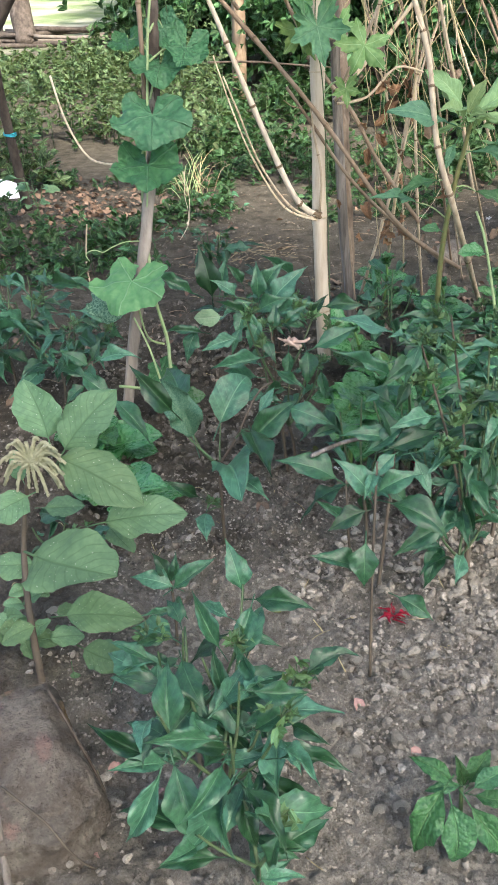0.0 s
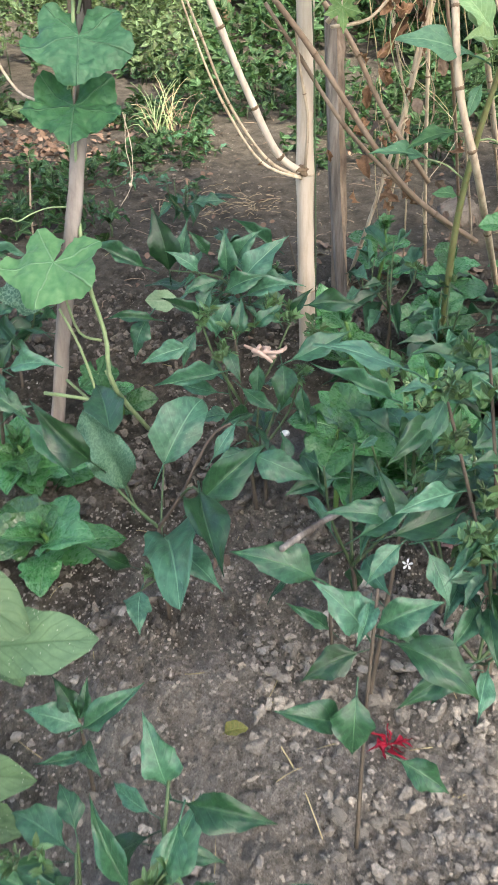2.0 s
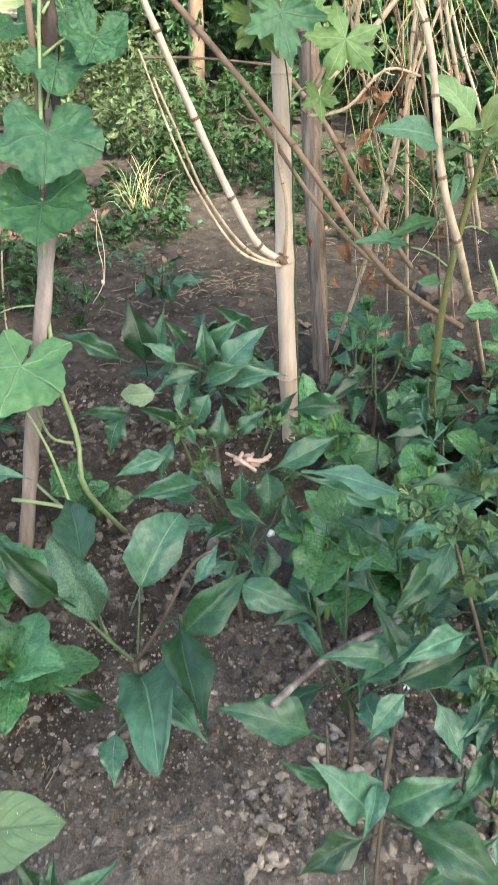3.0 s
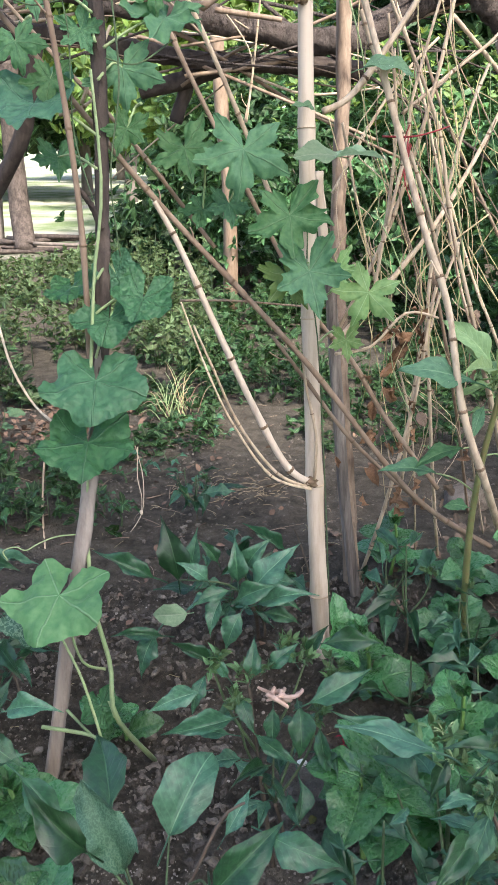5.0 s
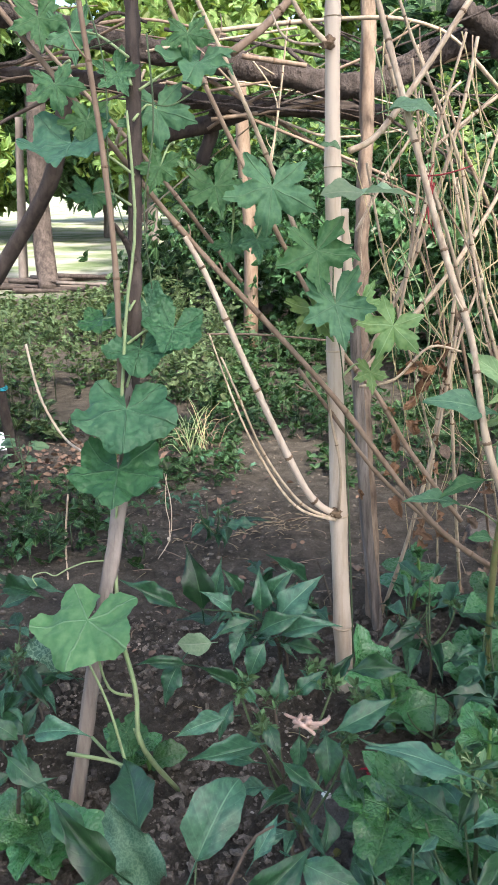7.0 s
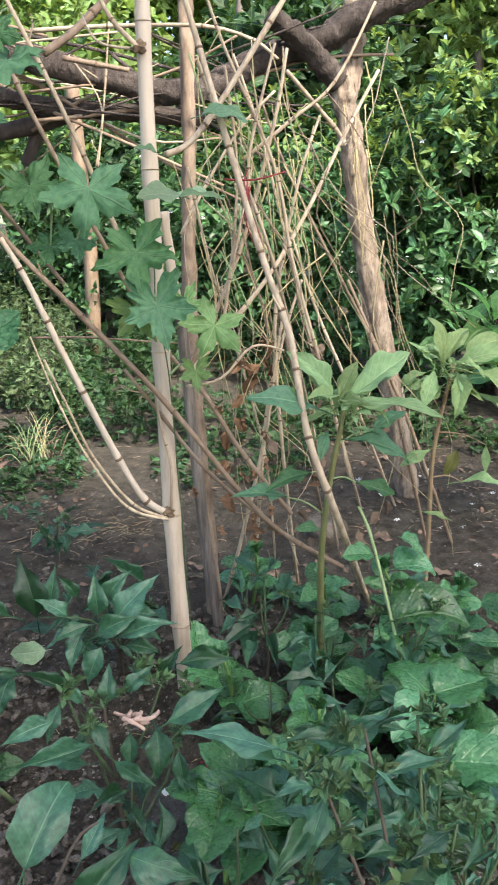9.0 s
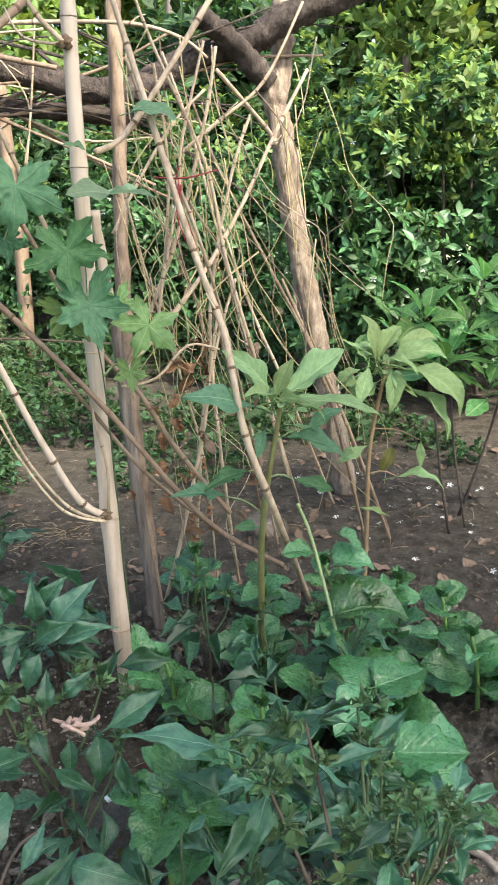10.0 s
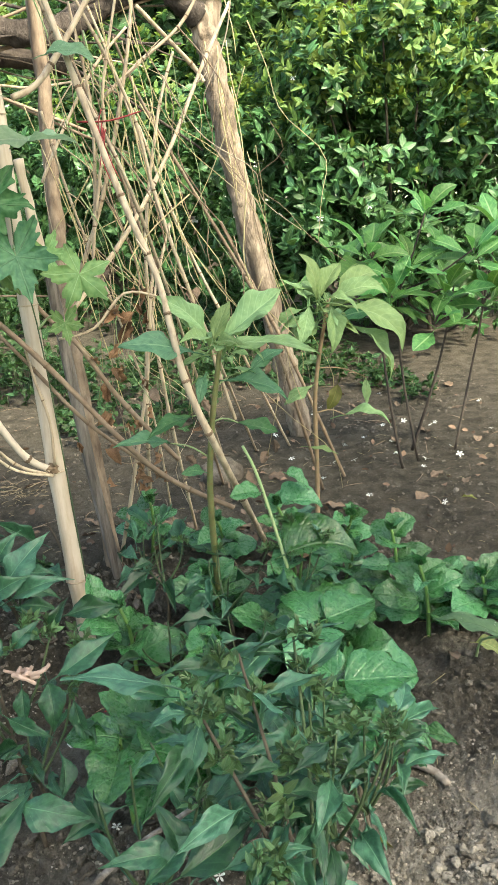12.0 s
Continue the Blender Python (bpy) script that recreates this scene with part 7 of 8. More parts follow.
leaf(V, "oval", (0.338, 2.800, 1.503), (0.450, 2.800, 1.492), (0, -0.3, 1), 0.9)
leaf(V, "oval", (0.223, 2.740, 1.415), (0.170, 2.740, 1.421), (0, -0.5, 1), 1.2)


# ---- stones, crumbs and fallen things on the soil ----
def rock(at, size, seed, flats=16, cuts=3, near=0.7, planes=()):
    """A stone with flat broken faces and worn edges."""
    rng = random.Random(seed)
    most = 3.0 if planes else 1.15
    planes = [(Vector(n).normalized(), h) for n, h in planes]
    for k in range(flats):
        n = Vector((rng.gauss(0, 1), rng.gauss(0, 1), rng.gauss(0, 1))).normalized()
        planes.append((n, rng.uniform(near, near + 0.3)))
    bm = bmesh.new()
    for v in bmesh.ops.create_icosphere(bm, subdivisions=cuts, radius=1.0)["verts"]:
        d = v.co.normalized()
        r = min([most] + [h / d.dot(n) for n, h in planes if d.dot(n) > 0.15])
        r *= 1 + 0.05 * noise.noise(d * 4 + Vector((seed, 0, 0))) + 0.03 * noise.noise(d * 11) + 0.012 * noise.noise(d * 31)
        v.co = Vector((d.x * size[0], d.y * size[1], d.z * size[2])) * r + Vector(at)
    return bm


STONE_TOP = [Vector(p) for p in ((-0.539, 0.990, 0.130), (-0.446, 1.054, 0.130), (-0.359, 1.096, 0.130), (-0.289, 0.984, 0.120), (-0.227, 0.879, 0.110), (-0.237, 0.828, 0.110), (-0.292, 0.780, 0.110), (-0.425, 0.767, 0.110))]
mid = sum((Vector((p.x, p.y, 0)) for p in STONE_TOP), Vector()) / len(STONE_TOP)
mid.z = soil(mid.x, mid.y) + 0.01
def slab(top, low, seed):
    """A block of broken stone: flat faces between worn edges, with a rough skin."""
    bm = bmesh.new()
    for p in list(top) + list(low):
        bm.verts.new(p)
    hull = bmesh.ops.convex_hull(bm, input=bm.verts)
    bmesh.ops.delete(bm, geom=list({g for g in hull["geom_interior"] if isinstance(g, bmesh.types.BMVert)}), context="VERTS")
    bmesh.ops.dissolve_limit(bm, angle_limit=0.2, verts=bm.verts, edges=bm.edges)
    bmesh.ops.bevel(bm, geom=list(bm.edges), offset=0.004, segments=2, affect="EDGES", profile=0.6)
    bmesh.ops.triangulate(bm, faces=bm.faces)
    for k in range(6):
        long = [e for e in bm.edges if e.calc_length() > 0.007]
        if not long:
            break
        bmesh.ops.subdivide_edges(bm, edges=long, cuts=1)
        bmesh.ops.triangulate(bm, faces=[f for f in bm.faces if len(f.verts) > 3])
    bm.normal_update()
    for v in bm.verts:
        q = v.co + Vector((seed, 0, 0))
        v.co += v.normal * (0.011 * noise.noise(q * 14) + 0.006 * noise.noise(q * 38) + 0.0025 * noise.noise(q * 120) - 0.006 * max(0.0, 0.25 - abs(noise.noise(q * 9))) )
    return bm


lift = (0.16, 0.165, 0.15, 0.125, 0.105, 0.1, 0.1, 0.12)
STONE = [mid.lerp(p, 0.93) for p in STONE_TOP]
for p, z in zip(STONE, lift):
    p.z = z
ridge = [mid.lerp(p, 0.5) for p in STONE_TOP[:4]]
for p in ridge:
    p.z = 0.172
foot_ring = [Vector((mid.x + (p.x - mid.x) * 1.04, mid.y + (p.y - mid.y) * 1.04, -0.03)) for p in STONE_TOP]
solo("stone", slab(STONE + ridge, foot_ring, 3), "stone", "large angular grey-brown stone lying on the soil", "stone")
solo("stone", rock((-0.228, 0.800, -0.032), (0.05, 0.045, 0.03), 9, cuts=3), "stone", "small grey stone beside a larger one", "stone")
# dark rod added where the stone's edge shows a dark crack line
solo("root", rod(bmesh.new(), [(-0.340, 1.020, 0.192), (-0.293, 0.970, 0.137), (-0.242, 0.920, 0.051), (-0.246, 0.890, 0.015), (-0.273, 0.850, -0.020)], 0.003, 0.002, 14, 6, 0.4, 3), "dark_bark", "thin dark rod standing for the crack along a stone edge", "root")
solo("twig", rod(bmesh.new(), [(-0.383, 0.844, 0.172), (-0.341, 0.818, 0.163), (-0.297, 0.790, 0.152), (-0.262, 0.766, 0.120), (-0.240, 0.790, 0.035), (-0.197, 0.794, 0.028), (-0.140, 0.818, 0.026)], 0.0024, 0.0016, 18, 5, 0.3, 4), "brown_stem", "thin bent brown twig over a stone", "twig")
solo("stake", rod(bmesh.new(), [(-0.362, 0.738, 0.027), (-0.377, 0.780, 0.065), (-0.377, 0.800, 0.168)], 0.007, 0.006, 8, 8, 0.1, 4), "split_wood", "short thin wooden stake beside the stone", "stake")

ICO = bmesh.new()
bmesh.ops.create_icosphere(ICO, subdivisions=1, radius=1.0)
ICO_V = np.array([v.co[:] for v in ICO.verts])
ICO_F = np.array([[v.index for v in f.verts] for f in ICO.faces])
ICO.free()


def scatter(name, count, box, small, large, mat, label, power=3.0, clump=0.0):
    """Many uneven crumbs over a stretch of soil, as one mesh."""
    x, y = rng_np.uniform(box[0], box[1], count), rng_np.uniform(box[2], box[3], count)
    if clump:
        f = np.array([noise.noise(Vector((a * 2.2, b * 2.2, 7))) for a, b in zip(x, y)])
        keep = f + rng_np.uniform(-0.3, 0.3, count) > -clump
        x, y = x[keep], y[keep]
    n = len(x)
    r = small + (large - small) * rng_np.uniform(0, 1, n) ** power
    z = np.array([soil(a, b) for a, b in zip(x, y)]) + r * 0.1
    shape = ICO_V[None] * (1 + rng_np.normal(0, 0.2, (n, 12, 1))) * rng_np.uniform(0.6, 1.25, (n, 1, 3)) * r[:, None, None] * np.array((1.0, 1.0, 0.75))
    verts = (shape + np.stack([x, y, z], axis=1)[:, None]).reshape(-1, 3)
    faces = (ICO_F[None] + 12 * np.arange(n)[:, None, None]).reshape(-1, 3)
    me = sheet_mesh(name, verts, faces, None, mat)
    me.polygons.foreach_set("use_smooth", np.zeros(len(me.polygons), dtype=bool))
    return tagged(new(name, me), label, "soil crumbs", kind="stuff")


LUMPS = []
for k in range(7):
    shape = rock((0, 0, 0), (1.0, 0.8, 0.65), 70 + k, 6, 2, 0.4)
    for v in shape.verts:
        v.co *= 1 + 0.45 * noise.noise(v.co * 2.3 + Vector((k * 3.1, 0, 0)))
    shape.verts.ensure_lookup_table()
    LUMPS.append(np.array([v.co[:] for v in shape.verts]))
    LUMP_F = np.array([[v.index for v in f.verts] for f in shape.faces])
    shape.free()


def clod_bed(count, box, small, large, mat, label, power=2.5, clump=0.0, scale=2.6):
    """Angular clods of broken earth, half sunk, in uneven drifts, as one mesh."""
    x, y = rng_np.uniform(box[0], box[1], count), rng_np.uniform(box[2], box[3], count)
    f = np.array([noise.noise(Vector((a * scale, b * scale, 17))) + 0.5 * noise.noise(Vector((a * 7, b * 7, 3))) for a, b in zip(x, y)])
    keep = f + rng_np.uniform(-0.25, 0.25, count) > -clump
    x, y, f = x[keep], y[keep], f[keep]
    n = len(x)
    r = (small + (large - small) * rng_np.uniform(0, 1, n) ** power) * (0.8 + 0.4 * np.clip(f + 0.3, 0, 1))
    z = np.array([soil(a, b) for a, b in zip(x, y)]) + r * rng_np.uniform(-0.1, 0.35, n)
    q = rng_np.normal(size=(n, 4))
    q /= np.linalg.norm(q, axis=1, keepdims=True)
    w, i, j, k = q.T
    turn = np.stack([1 - 2 * (j * j + k * k), 2 * (i * j - k * w), 2 * (i * k + j * w), 2 * (i * j + k * w), 1 - 2 * (i * i + k * k), 2 * (j * k - i * w), 2 * (i * k - j * w), 2 * (j * k + i * w), 1 - 2 * (i * i + j * j)], axis=1).reshape(-1, 3, 3)
    base = np.stack(LUMPS)[rng_np.integers(0, len(LUMPS), n)] * rng_np.uniform(0.75, 1.2, (n, 1, 3))
    verts = np.einsum("nab,nvb->nva", turn, base) * r[:, None, None] * np.array((1, 1, 0.8)) + np.stack([x, y, z], axis=1)[:, None]
    m = len(LUMPS[0])
    faces = (LUMP_F[None] + m * np.arange(n)[:, None, None]).reshape(-1, 3)
    me = sheet_mesh("soil_clods", verts.reshape(-1, 3), faces, None, mat)
    me.polygons.foreach_set("use_smooth", np.zeros(len(me.polygons), dtype=bool))
    return tagged(new("soil_clods", me), label, "soil clods", kind="stuff")


clod_bed(3400, (0.1, 0.95, 0.95, 1.75), 0.003, 0.018, "clod", "drift of dry pale angular clods", 2.2, 0.15, 3.4)
clod_bed(2600, (-0.45, 1.0, 0.6, 1.9), 0.0025, 0.014, "clod", "dry angular clods strewn over the bed", 2.6, 0.0)
clod_bed(6500, (-0.75, 0.5, 1.6, 3.2), 0.003, 0.02, "damp_clod", "greyish clods between the plants", 2.4, 0.15)
clod_bed(3200, (0.4, 1.8, 1.6, 3.2), 0.003, 0.017, "damp_clod", "brown clods at the edge of the bed", 2.6, 0.1)
clod_bed(2600, (-1.5, 2.6, 2.9, 5.0), 0.004, 0.017, "damp_clod", "clods on the path and farther bed", 3.0, 0.0)
scatter("soil_crumbs", 26000, (-0.4, 1.1, 0.55, 2.0), 0.001, 0.0045, "clod", "fine loose soil crumbs", 1.8, 0.3)
scatter("soil_crumbs", 12000, (-1.0, 1.5, 1.5, 3.2), 0.0015, 0.006, "damp_clod", "dark damp soil crumbs between the plants", 2.5, 0.3)
scatter("soil_crumbs", 8000, (-1.6, 3.0, 2.8, 5.4), 0.002, 0.009, "damp_clod", "soil crumbs on the path and farther bed", 3.0, 0.3)
scatter("soil_crumbs", 3500, (-1.1, 0.35, 1.8, 3.1), 0.0012, 0.006, "clod", "pale dry crumbs on darker soil", 3.0, -0.1)
CLODS = []
for k in range(6):
    CLODS.append(mesh_of(blob(blob(rock((0, 0, 0), (0.9, 0.7, 0.55), 30 + k, 7, 2, 0.5), (0.45, 0.2, -0.15), (0.55, 0.6, 0.4), k, 0.7, 2, 2.4), (-0.4, -0.35, -0.1), (0.4, 0.45, 0.4), k + 9, 0.7, 2, 2.4), "clod", "clod", False))
rng = random.Random(12)
for k in range(260):
    x, y = (rng.uniform(0.15, 0.8), rng.uniform(0.85, 1.6)) if k % 4 else (rng.uniform(-0.5, 1.0), rng.uniform(0.6, 1.9))
    r = 0.007 + 0.012 * rng.random() ** 2.0
    m = Matrix.Translation((x, y, soil(x, y) + r * 0.1)) @ Euler((rng.uniform(-0.5, 0.5), rng.uniform(-0.5, 0.5), rng.uniform(0, 6))).to_matrix().to_4x4() @ Matrix.Scale(r, 4)
    adopt(new("clod", CLODS[k % 6]), ground, m)


def fallen(kind, at, size, seed, name, label, category, group="", tilt=0.3, wide=1.0):
    """A leaf or petal that lies on the soil."""
    rng = random.Random(seed)
    shapes = BLADES[kind]
    ob = new(name, shapes[seed % len(shapes)])
    z = max(at[2], soil(at[0], at[1])) + size * 0.06
    ob.matrix_world = Matrix.Translation((at[0], at[1], z)) @ Euler((rng.uniform(-tilt, tilt), rng.uniform(-tilt, tilt), rng.uniform(0, 6.3))).to_matrix().to_4x4() @ Matrix.Diagonal((size * wide, size, size, 1))
    return tagged(ob, label, category, group)


BLADES["petal"] = [blade("oval", "pink", k, 0.4, 0.6, 0.2, 0) for k in range(2)]
rng = random.Random(77)
for k in range(60):
    x, y = rng.uniform(0.35, 1.0), rng.uniform(2.95, 3.7)
    fallen("litter", (x, y, -1), rng.uniform(0.03, 0.07), k, "dead_leaf", "curled brown dead leaf on the soil", "leaf", "dead leaves on the soil")
def leaf_drift(label, count, size, place):
    """Many small dead leaves lying over one another on a stretch of soil."""
    spots = np.array([(x, y, soil(x, y) + 0.01) for x, y in (place() for k in range(count))])
    ways = rng_np.normal(0, 0.5, (count, 3)) + np.array((0, 0, 1.0))
    me = foliage("dead_leaves", spots, ways, 1, size, "drift", rng_np, 0.3, (1.2, 1.8), 0.1)
    return tagged(new("dead_leaves", me), label, "leaves", kind="stuff")


leaf_drift("drift of small pinkish brown dead leaves", 520, 0.042, lambda: (rng.gauss(DRIFT[0], 0.26), rng.gauss(DRIFT[1], 0.3)))
leaf_drift("small brown dead leaves strewn over the path", 340, 0.036, lambda: (rng.uniform(-1.4, 2.7), rng.uniform(2.8, 6.0)))
for k in range(34):
    x, y = rng.uniform(1.1, 2.7), rng.uniform(3.0, 5.0)
    fallen("litter", (x, y, -1), rng.uniform(0.05, 0.09), k, "dead_leaf", "large curled brown leaf on the path", "leaf", "dead leaves on the soil", 0.25)
for k in range(60):
    x, y = rng.uniform(-1.0, 2.6), rng.uniform(0.8, 5.5)
    fallen("litter", (x, y, -1), rng.uniform(0.02, 0.06), k, "dead_leaf", "small brown dead leaf on the soil", "leaf", "dead leaves on the soil")
for k, (at, s) in enumerate((((0.231, 1.145, 0.012), 0.026), ((0.323, 1.029, 0.016), 0.02), ((-0.247, 0.975, 0.018), 0.026), ((-0.147, 0.936, 0.020), 0.022), ((-0.244, 0.823, 0.024), 0.024), ((0.523, 1.861, -0.013), 0.05), ((0.459, 2.126, -0.022), 0.05))):
    fallen("petal", at, s, k + 3, "petal", "faded pink fallen petal", "petal", "fallen petals", 0.5, 1.5)
for k, (at, s) in enumerate((((0.053, 1.403, 0.003), 0.04), ((0.525, 1.809, -0.011), 0.05), ((0.721, 1.798, -0.010), 0.05), ((1.191, 3.157, -0.058), 0.06), ((0.705, 2.061, -0.020), 0.07), ((1.777, 3.286, -0.062), 0.06), ((0.190, 2.106, -0.021), 0.025))):
    fallen("tired", at, s, k + 5, "fallen_leaf", "yellow-green fallen leaf on the soil", "leaf", "dead leaves on the soil", 0.5)
for k in range(34):
    x, y = rng.uniform(1.25, 2.6), rng.uniform(3.1, 4.9)
    f = tagged(new("fallen_flower", FLOWER), "small white star flower fallen on the soil", "flower", "fallen white flowers")
    f.matrix_world = Matrix.Translation((x, y, soil(x, y) + 0.008)) @ Euler((rng.uniform(-0.7, 0.7), rng.uniform(-0.7, 0.7), rng.uniform(0, 6))).to_matrix().to_4x4() @ Matrix.Scale(rng.uniform(0.4, 0.65), 4)


for k in range(10):
    x, y = rng.uniform(0.25, 1.1), rng.uniform(1.75, 2.9)
    f = tagged(new("fallen_flower", FLOWER), "small white star flower fallen on the soil", "flower", "fallen white flowers")
    f.matrix_world = Matrix.Translation((x, y, soil(x, y) + 0.008)) @ Euler((rng.uniform(-0.7, 0.7), rng.uniform(-0.7, 0.7), rng.uniform(0, 6))).to_matrix().to_4x4() @ Matrix.Scale(rng.uniform(0.35, 0.55), 4)


def limp_flower(name, at, petal, label, size, seed, count=9, slim=1.0):
    """A fallen or dried flower: limp curled petals in a tangle."""
    rng = random.Random(seed)
    t = thing(name, at, label, "flower")
    for k in range(count):
        d = Vector((rng.gauss(0, 1), rng.gauss(0, 0.8), rng.uniform(-0.1, 0.6))).normalized()
        b = Vector(at) + d * size * 0.1
        leaf(t, petal, b, b + d * size * rng.uniform(0.6, 1.1), (rng.gauss(0, 1), rng.gauss(0, 1), 0.6), rng.uniform(0.22, 0.45) * slim, k, name="petal")
    return t


limp_flower("fallen_flower", (0.324, 1.380, 0.012), "red_petal", "crumpled red flower fallen on the soil", 0.038, 3, 13)
limp_flower("fallen_flower", (0.491, 2.010, -0.018), "red_petal", "crumpled red flower fallen on the soil", 0.035, 4)
limp_flower("fallen_flower", (0.303, 2.380, -0.031), "red_petal", "crumpled red flower fallen on the soil", 0.035, 5)
limp_flower("fallen_flower", (0.488, 2.027, -0.018), "red_petal", "crumpled red flower fallen on the soil", 0.03, 6)
P = thing("dried_flower", (0.116, 1.990, 0.398), "crumpled dried pinkish tan flower caught on a chili plant", "flower")
rng = random.Random(8)
for k in range(9):
    d = Vector((rng.gauss(0, 1), rng.gauss(0, 0.6), rng.uniform(-0.9, 0.4))).normalized() * rng.uniform(0.026, 0.045)
    c = Vector((0.116, 1.990, 0.398)) + Vector((rng.gauss(0, 0.012), rng.gauss(0, 0.006), rng.gauss(0, 0.007)))
    side = Vector((rng.gauss(0, 1), rng.gauss(0, 1), rng.gauss(0, 1))) * 0.007
    part("petal", rod(bmesh.new(), [c, c + d * 0.5 + side, c + d], rng.uniform(0.004, 0.0065), rng.uniform(0.0015, 0.004), 12, 7, 0.6, k), "dry_pink", P)
solo("stone", rock((0.946, 3.922, -0.085), (0.1, 0.09, 0.09), 61, 14, 4), "stone", "grey stone half hidden behind the trellis", "stone")
solo("pebble", rock((0.181, 2.298, -0.028), (0.013, 0.012, 0.012), 41, 9, 2), "white", "small white pebble on dark soil", "pebble")
solo("plastic_bag", rock((-1.609, 5.379, -0.120), (0.12, 0.1, 0.09), 44, 14, 4), "plastic", "crumpled white plastic bag on the ground", "bag")

straws = bmesh.new()
rng = random.Random(3)
for k in range(240):
    x, y = rng.uniform(-0.8, 2.2), rng.uniform(0.7, 4.2)
    a, d = rng.uniform(0, 6.3), rng.uniform(0.015, 0.06)
    e = (x + math.cos(a) * d, y + math.sin(a) * d)
    rod(straws, [(x, y, soil(x, y) + 0.002), ((x + e[0]) / 2, (y + e[1]) / 2, soil((x + e[0]) / 2, (y + e[1]) / 2) + 0.005), (*e, soil(*e) + 0.002)], 0.0009, 0.0006, 3, 4)
tagged(new("straw_bits", mesh_of(straws, "straw_bits", "straw")), "bits of dry straw and root on the soil", "straw", kind="stuff")

mat_of_straw = bmesh.new()
rng = random.Random(29)
for k in range(170):
    x, y = rng.gauss(-0.03, 0.13), rng.gauss(4.1, 0.11)
    a, d = rng.gauss(0.2, 0.9), rng.uniform(0.012, 0.05)
    e = (x + math.cos(a) * d, y + math.sin(a) * d)
    rod(mat_of_straw, [(x, y, soil(x, y) + 0.001), ((x + e[0]) / 2, (y + e[1]) / 2, soil((x + e[0]) / 2, (y + e[1]) / 2) + 0.004), (*e, soil(*e) + 0.001)], 0.002, 0.001, 3, 4)
tagged(new("straw_patch", mesh_of(mat_of_straw, "straw_patch", "chaff")), "trodden patch of dull chaff and straw on the path", "straw", kind="stuff")

bits = bmesh.new()
rng = random.Random(19)
for k in range(260):
    x, y = rng.uniform(-1.6, 2.6), rng.uniform(2.6, 5.6)
    a, d = rng.uniform(0, 6.3), rng.uniform(0.03, 0.14)
    e = (x + math.cos(a) * d, y + math.sin(a) * d)
    m = ((x + e[0]) / 2 + rng.gauss(0, 0.006), (y + e[1]) / 2)
    rod(bits, [(x, y, soil(x, y) + 0.003), (*m, soil(*m) + 0.008), (*e, soil(*e) + 0.003)], rng.uniform(0.001, 0.0032), 0.001, 3, 4)
tagged(new("twig_litter", mesh_of(bits, "twig_litter", "cane_brown")), "small broken twigs scattered over the path", "twigs", kind="stuff")

# a loose stick lying through the plants
solo("stick", culm(bmesh.new(), [(0.139, 1.42, 0.412), (0.229, 1.539, 0.372), (0.352, 1.676, 0.295), (0.598, 1.951, 0.14), (0.83, 2.21, -0.03)], 0.0048, 0.0042, 0.09, 8), "split_wood", "dry brown stick lying through the chili plants", "stick")
solo("stick", rod(bmesh.new(), [(0.886, 1.996, -0.017), (0.929, 1.946, -0.016), (0.945, 1.891, -0.014)], 0.011, 0.008, 6, 9, 0.3, 2), "grey_wood", "short grey piece of wood on the soil", "stick")
solo("twig", rod(bmesh.new(), [(0.135, 1.401, 0.003), (0.174, 1.320, 0.006), (0.204, 1.221, 0.010)], 0.0016, 0.001, 6, 5, 0.3, 2), "straw", "thin dry straw lying on the soil", "twig")
solo("twig", rod(bmesh.new(), [(-0.715, 3.490, -0.070), (-0.798, 3.800, -0.037), (-0.772, 3.800, 0.160)], 0.005, 0.004, 8, 6, 0.2, 2), "cane", "short dry stick standing in the bed", "twig")
solo("twig", rod(bmesh.new(), [(-0.702, 3.200, 0.880), (-0.642, 3.100, 0.736), (-0.549, 3.000, 0.634), (-0.320, 2.450, 0.745)], 0.0045, 0.0035, 14, 6, 0.2, 2), "cane", "thin pale dry branch leaning on the vine stake", "twig")

# ---- dry vines, strings and brittle leaves in the trellis ----
rng = random.Random(5)
for k in range(30):
    x, y, z = rng.gauss(0.47, 0.09), rng.uniform(2.9, 3.2), rng.uniform(1.15, 1.75)
    fall = rng.uniform(0.5, 1.0)
    pts = [(x, y, z)]
    for j in range(1, 6):
        pts.append((pts[-1][0] + rng.gauss(0.035, 0.03), pts[-1][1] + rng.gauss(0, 0.02), z - fall * j / 5))
    solo("dry_vine", rod(bmesh.new(), pts, rng.uniform(0.0012, 0.0026), 0.001, 14, 5, 0.3, k), rng.choice(("straw", "straw", "pale_stem", "cane_brown")), "thin yellowed vine stem hanging in the trellis", "vine", "dry vines in the trellis")
for k in range(38):
    x, y, z = rng.uniform(0.38, 0.95), rng.uniform(2.88, 3.3), rng.uniform(0.9, 1.75)
    drop = rng.uniform(0.35, 0.9)
    pts = [(x, y, z)]
    for j in range(1, 6):
        pts.append((pts[-1][0] + rng.gauss(0.02, 0.06), pts[-1][1] + rng.gauss(0, 0.03), z - drop * j / 5))
    solo("dry_vine", rod(bmesh.new(), pts, rng.uniform(0.001, 0.0028), 0.001, 16, 5, 0.3, k), rng.choice(("straw", "cane", "cane_brown", "straw")), "thin dry vine stem hanging in the trellis", "vine", "dry vines in the trellis")
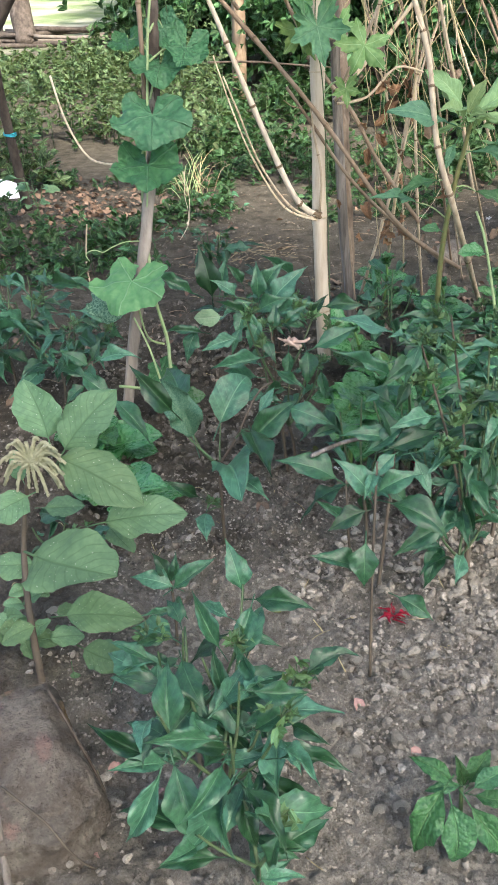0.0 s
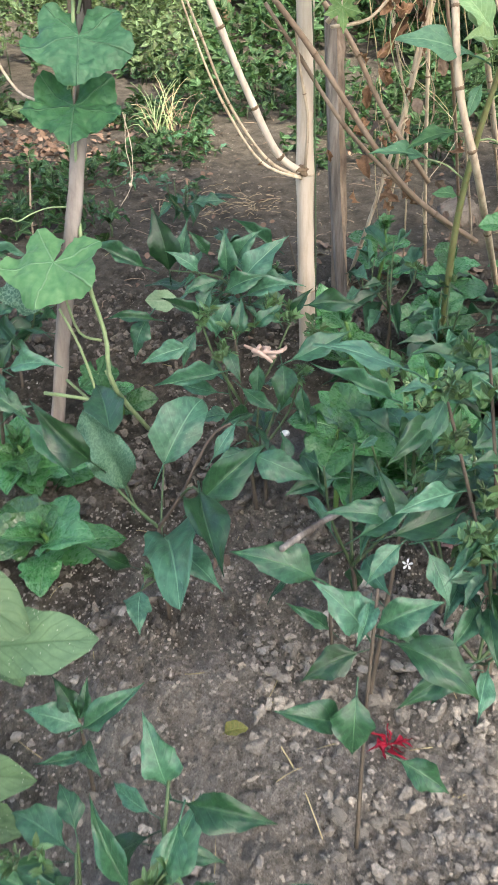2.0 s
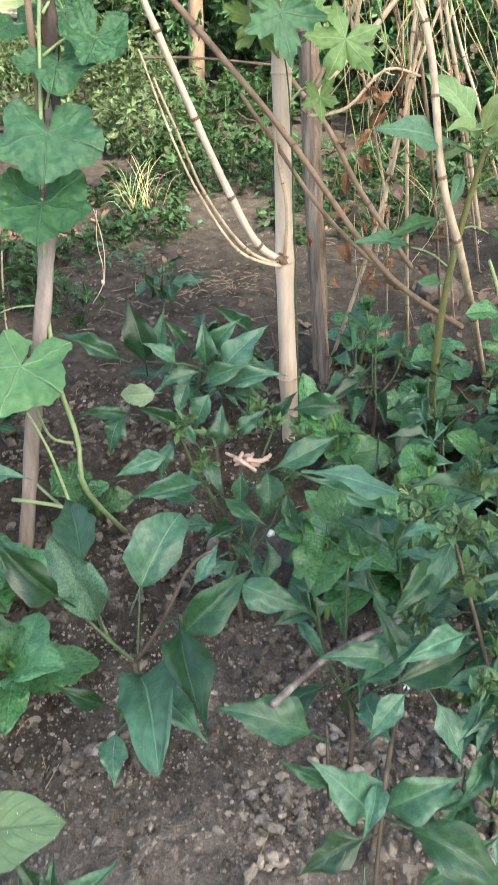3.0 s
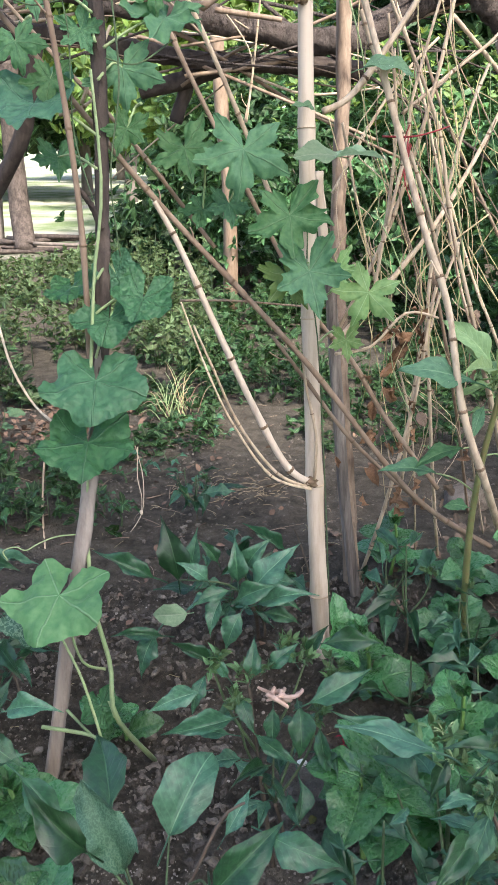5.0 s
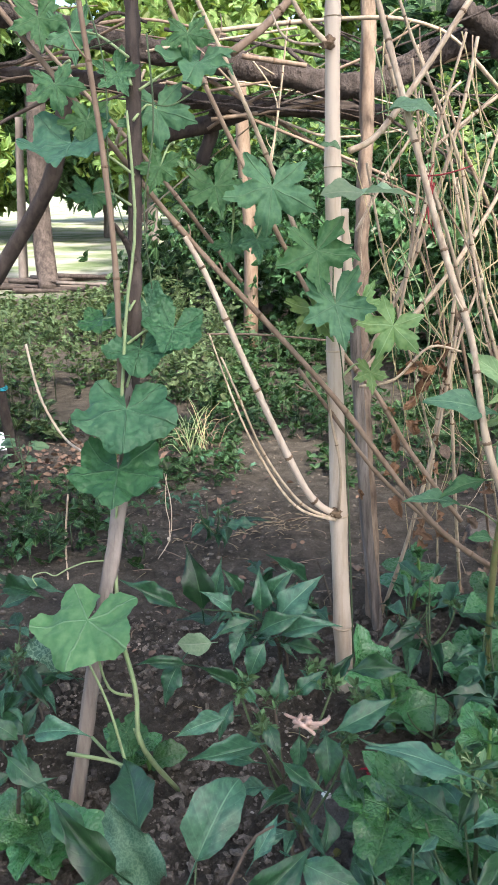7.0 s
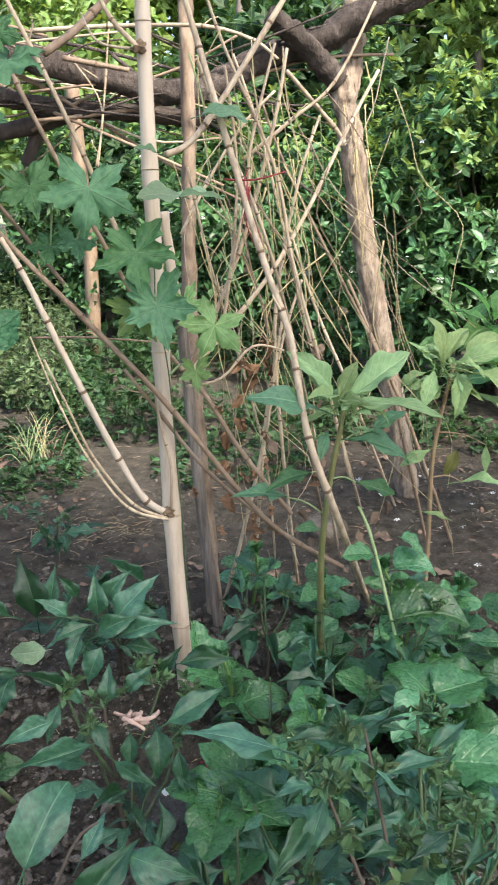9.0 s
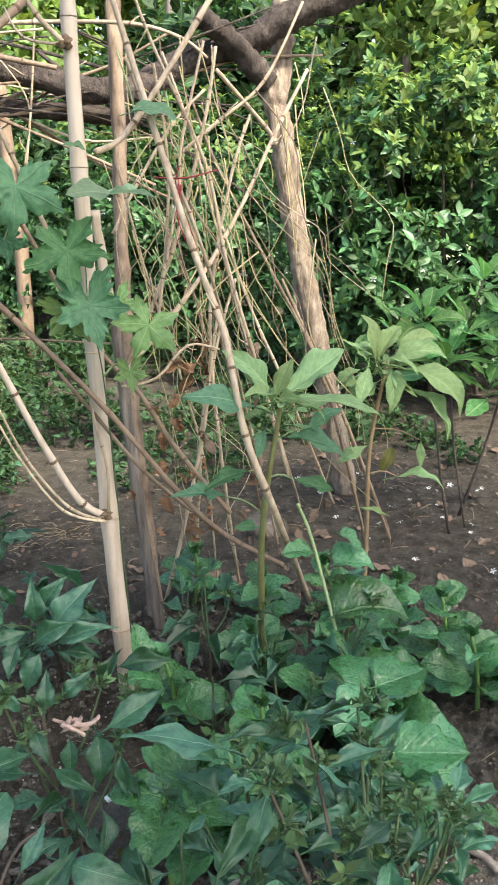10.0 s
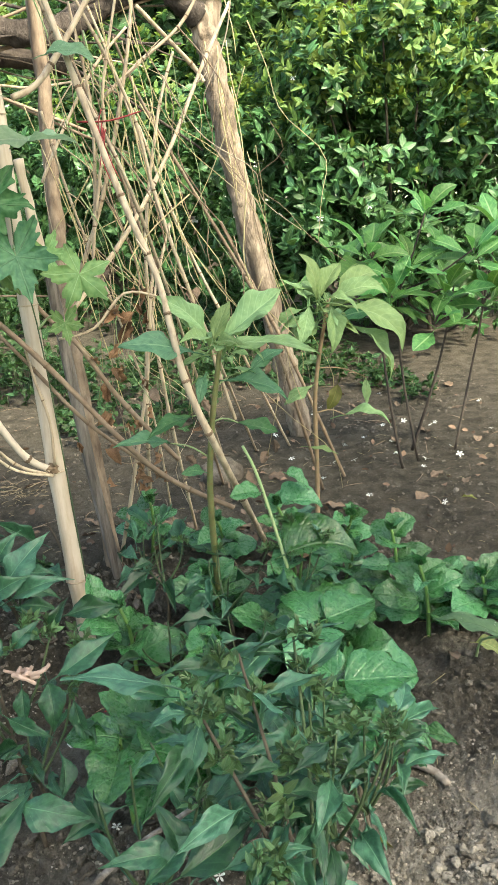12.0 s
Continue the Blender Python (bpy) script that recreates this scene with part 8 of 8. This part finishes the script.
for k in range(26):
    x, y, z = rng.uniform(0.42, 0.95), rng.uniform(2.9, 3.2), rng.uniform(0.15, 1.0)
    ob = tagged(new("dry_leaf", BLADES["litter"][k % 4]), "shrivelled brown leaf hanging in the trellis", "leaf", "dry leaves in the trellis")
    s = rng.uniform(0.03, 0.06)
    ob.matrix_world = Matrix.Translation((x, y, z)) @ Euler((rng.uniform(-2, -0.8), rng.uniform(-0.8, 0.8), rng.uniform(0, 6))).to_matrix().to_4x4() @ Matrix.Diagonal((s, s, s, 1))
for k in range(34):
    x, y, z = rng.gauss(0.47, 0.07), rng.uniform(2.82, 3.02), rng.uniform(0.35, 0.95)
    ob = tagged(new("dry_leaf", BLADES["rusty"][k % 3]), "crumpled rust-brown leaf caught between the canes", "leaf", "dry leaves in the trellis")
    s = rng.uniform(0.03, 0.065)
    ob.matrix_world = Matrix.Translation((x, y, z)) @ Euler((rng.uniform(-2.2, -0.8), rng.uniform(-0.8, 0.8), rng.uniform(0, 6))).to_matrix().to_4x4() @ Matrix.Diagonal((s * 0.8, s, s, 1))
STRING = thing("string", (0.458, 2.860, 1.346), "faded red string knotted round a cane", "string")
for k in range(8):
    a = Vector((0.458, 2.860, 1.346)) + Vector((rng.gauss(0, 0.008), 0, rng.gauss(0, 0.02)))
    bm = rod(bmesh.new(), [a, a + Vector((rng.gauss(0, 0.012), 0, -0.04)), a + Vector((rng.gauss(0.01, 0.015), 0, -0.11))], 0.002, 0.0015, 6, 4)
    part("strand", bm, "maroon", STRING)
part("strand", rod(bmesh.new(), [(0.402, 2.900, 1.358), (0.479, 2.870, 1.357), (0.570, 2.920, 1.379)], 0.0028, 0.002, 8, 5), "maroon", STRING)


def tie(at, r, mat, label):
    bm = bmesh.new()
    for k in range(3):
        ring = [Vector(at) + Vector((math.cos(a) * r, math.sin(a) * r, 0.006 * k + 0.003 * math.sin(a * 2 + k))) for a in np.linspace(0, 6.28, 15)]
        tube(bm, ring, [0.003] * 15, 5)
    return solo("tie", bm, mat, label, "tie")


tie((-0.263, 2.430, 0.791), 0.017, "plastic", "white cloth tie round the vine stake")
tie((-1.371, 4.870, 0.347), 0.034, "cyan", "turquoise cord tied round a dark stake")
for k in range(9):
    a = Vector((1.113, 4.200, 1.745)) + Vector((rng.gauss(0, 0.03), rng.gauss(-0.02, 0.02), rng.gauss(-0.1, 0.15)))
    d = rng.uniform(0.15, 0.5)
    bm = bmesh.new()
    rod(bm, [a, a + Vector((rng.uniform(0.0, 0.05), 0, -d * 0.5)), a + Vector((rng.uniform(0.0, 0.07), 0, -d))], 0.003, 0.0015, 8, 5, 0.3, k)
    part("hanging_fibre", bm, "straw", T1)

# ---- loose branches heaped on the logs ----
rng = random.Random(9)
ways = (spline(LOG_A, 40)[14:], spline(LOG_B, 30))
for k in range(44):
    way = ways[k % 2]
    p = way[rng.randrange(len(way))] + Vector((0, rng.uniform(-0.04, 0.04), rng.uniform(-0.02, 0.045)))
    long = rng.uniform(0.5, 1.5)
    tilt = rng.gauss(-0.1, 0.3)
    d = Vector((math.cos(tilt), rng.uniform(-0.5, 0.5), math.sin(tilt)))
    q = rng.uniform(0.25, 0.75)
    a, b = p - d * long * q, p + d * long * (1 - q)
    r = rng.uniform(0.003, 0.01)
    bm = rod(bmesh.new(), [a, a.lerp(p, 0.5) + Vector((0, 0, rng.gauss(0, 0.03))), p, p.lerp(b, 0.5) + Vector((0, 0, rng.gauss(0, 0.03))), b], r, r * 0.6, 14, 7, 0.3, k)
    solo("branch", bm, rng.choice(("log_bark", "cane_brown", "log_bark", "dark_bark", "cane_brown", "cane")), "dry branch heaped on the logs of the trellis", "branch", "branches on the logs")
for k in range(24):
    x, y = -4.2 + 0.12 * k + rng.gauss(0, 0.1), rng.uniform(12.6, 14.5)
    long = rng.uniform(0.8, 2.2)
    a = rng.gauss(0, 0.35)
    g0 = ground_height(x, y)
    p = Vector((x, y, g0 + rng.uniform(0.02, 0.16)))
    d = Vector((math.cos(a), math.sin(a), rng.gauss(0, 0.05))) * long / 2
    solo("fallen_log", rod(bmesh.new(), [p - d, p, p + d], rng.uniform(0.02, 0.055), 0.02, 8, 8, 0.35, k), rng.choice(("grey_bark", "dark_bark", "dark_bark", "log_bark")), "dead wood piled at the edge of the clearing", "log", "pile of dead wood")
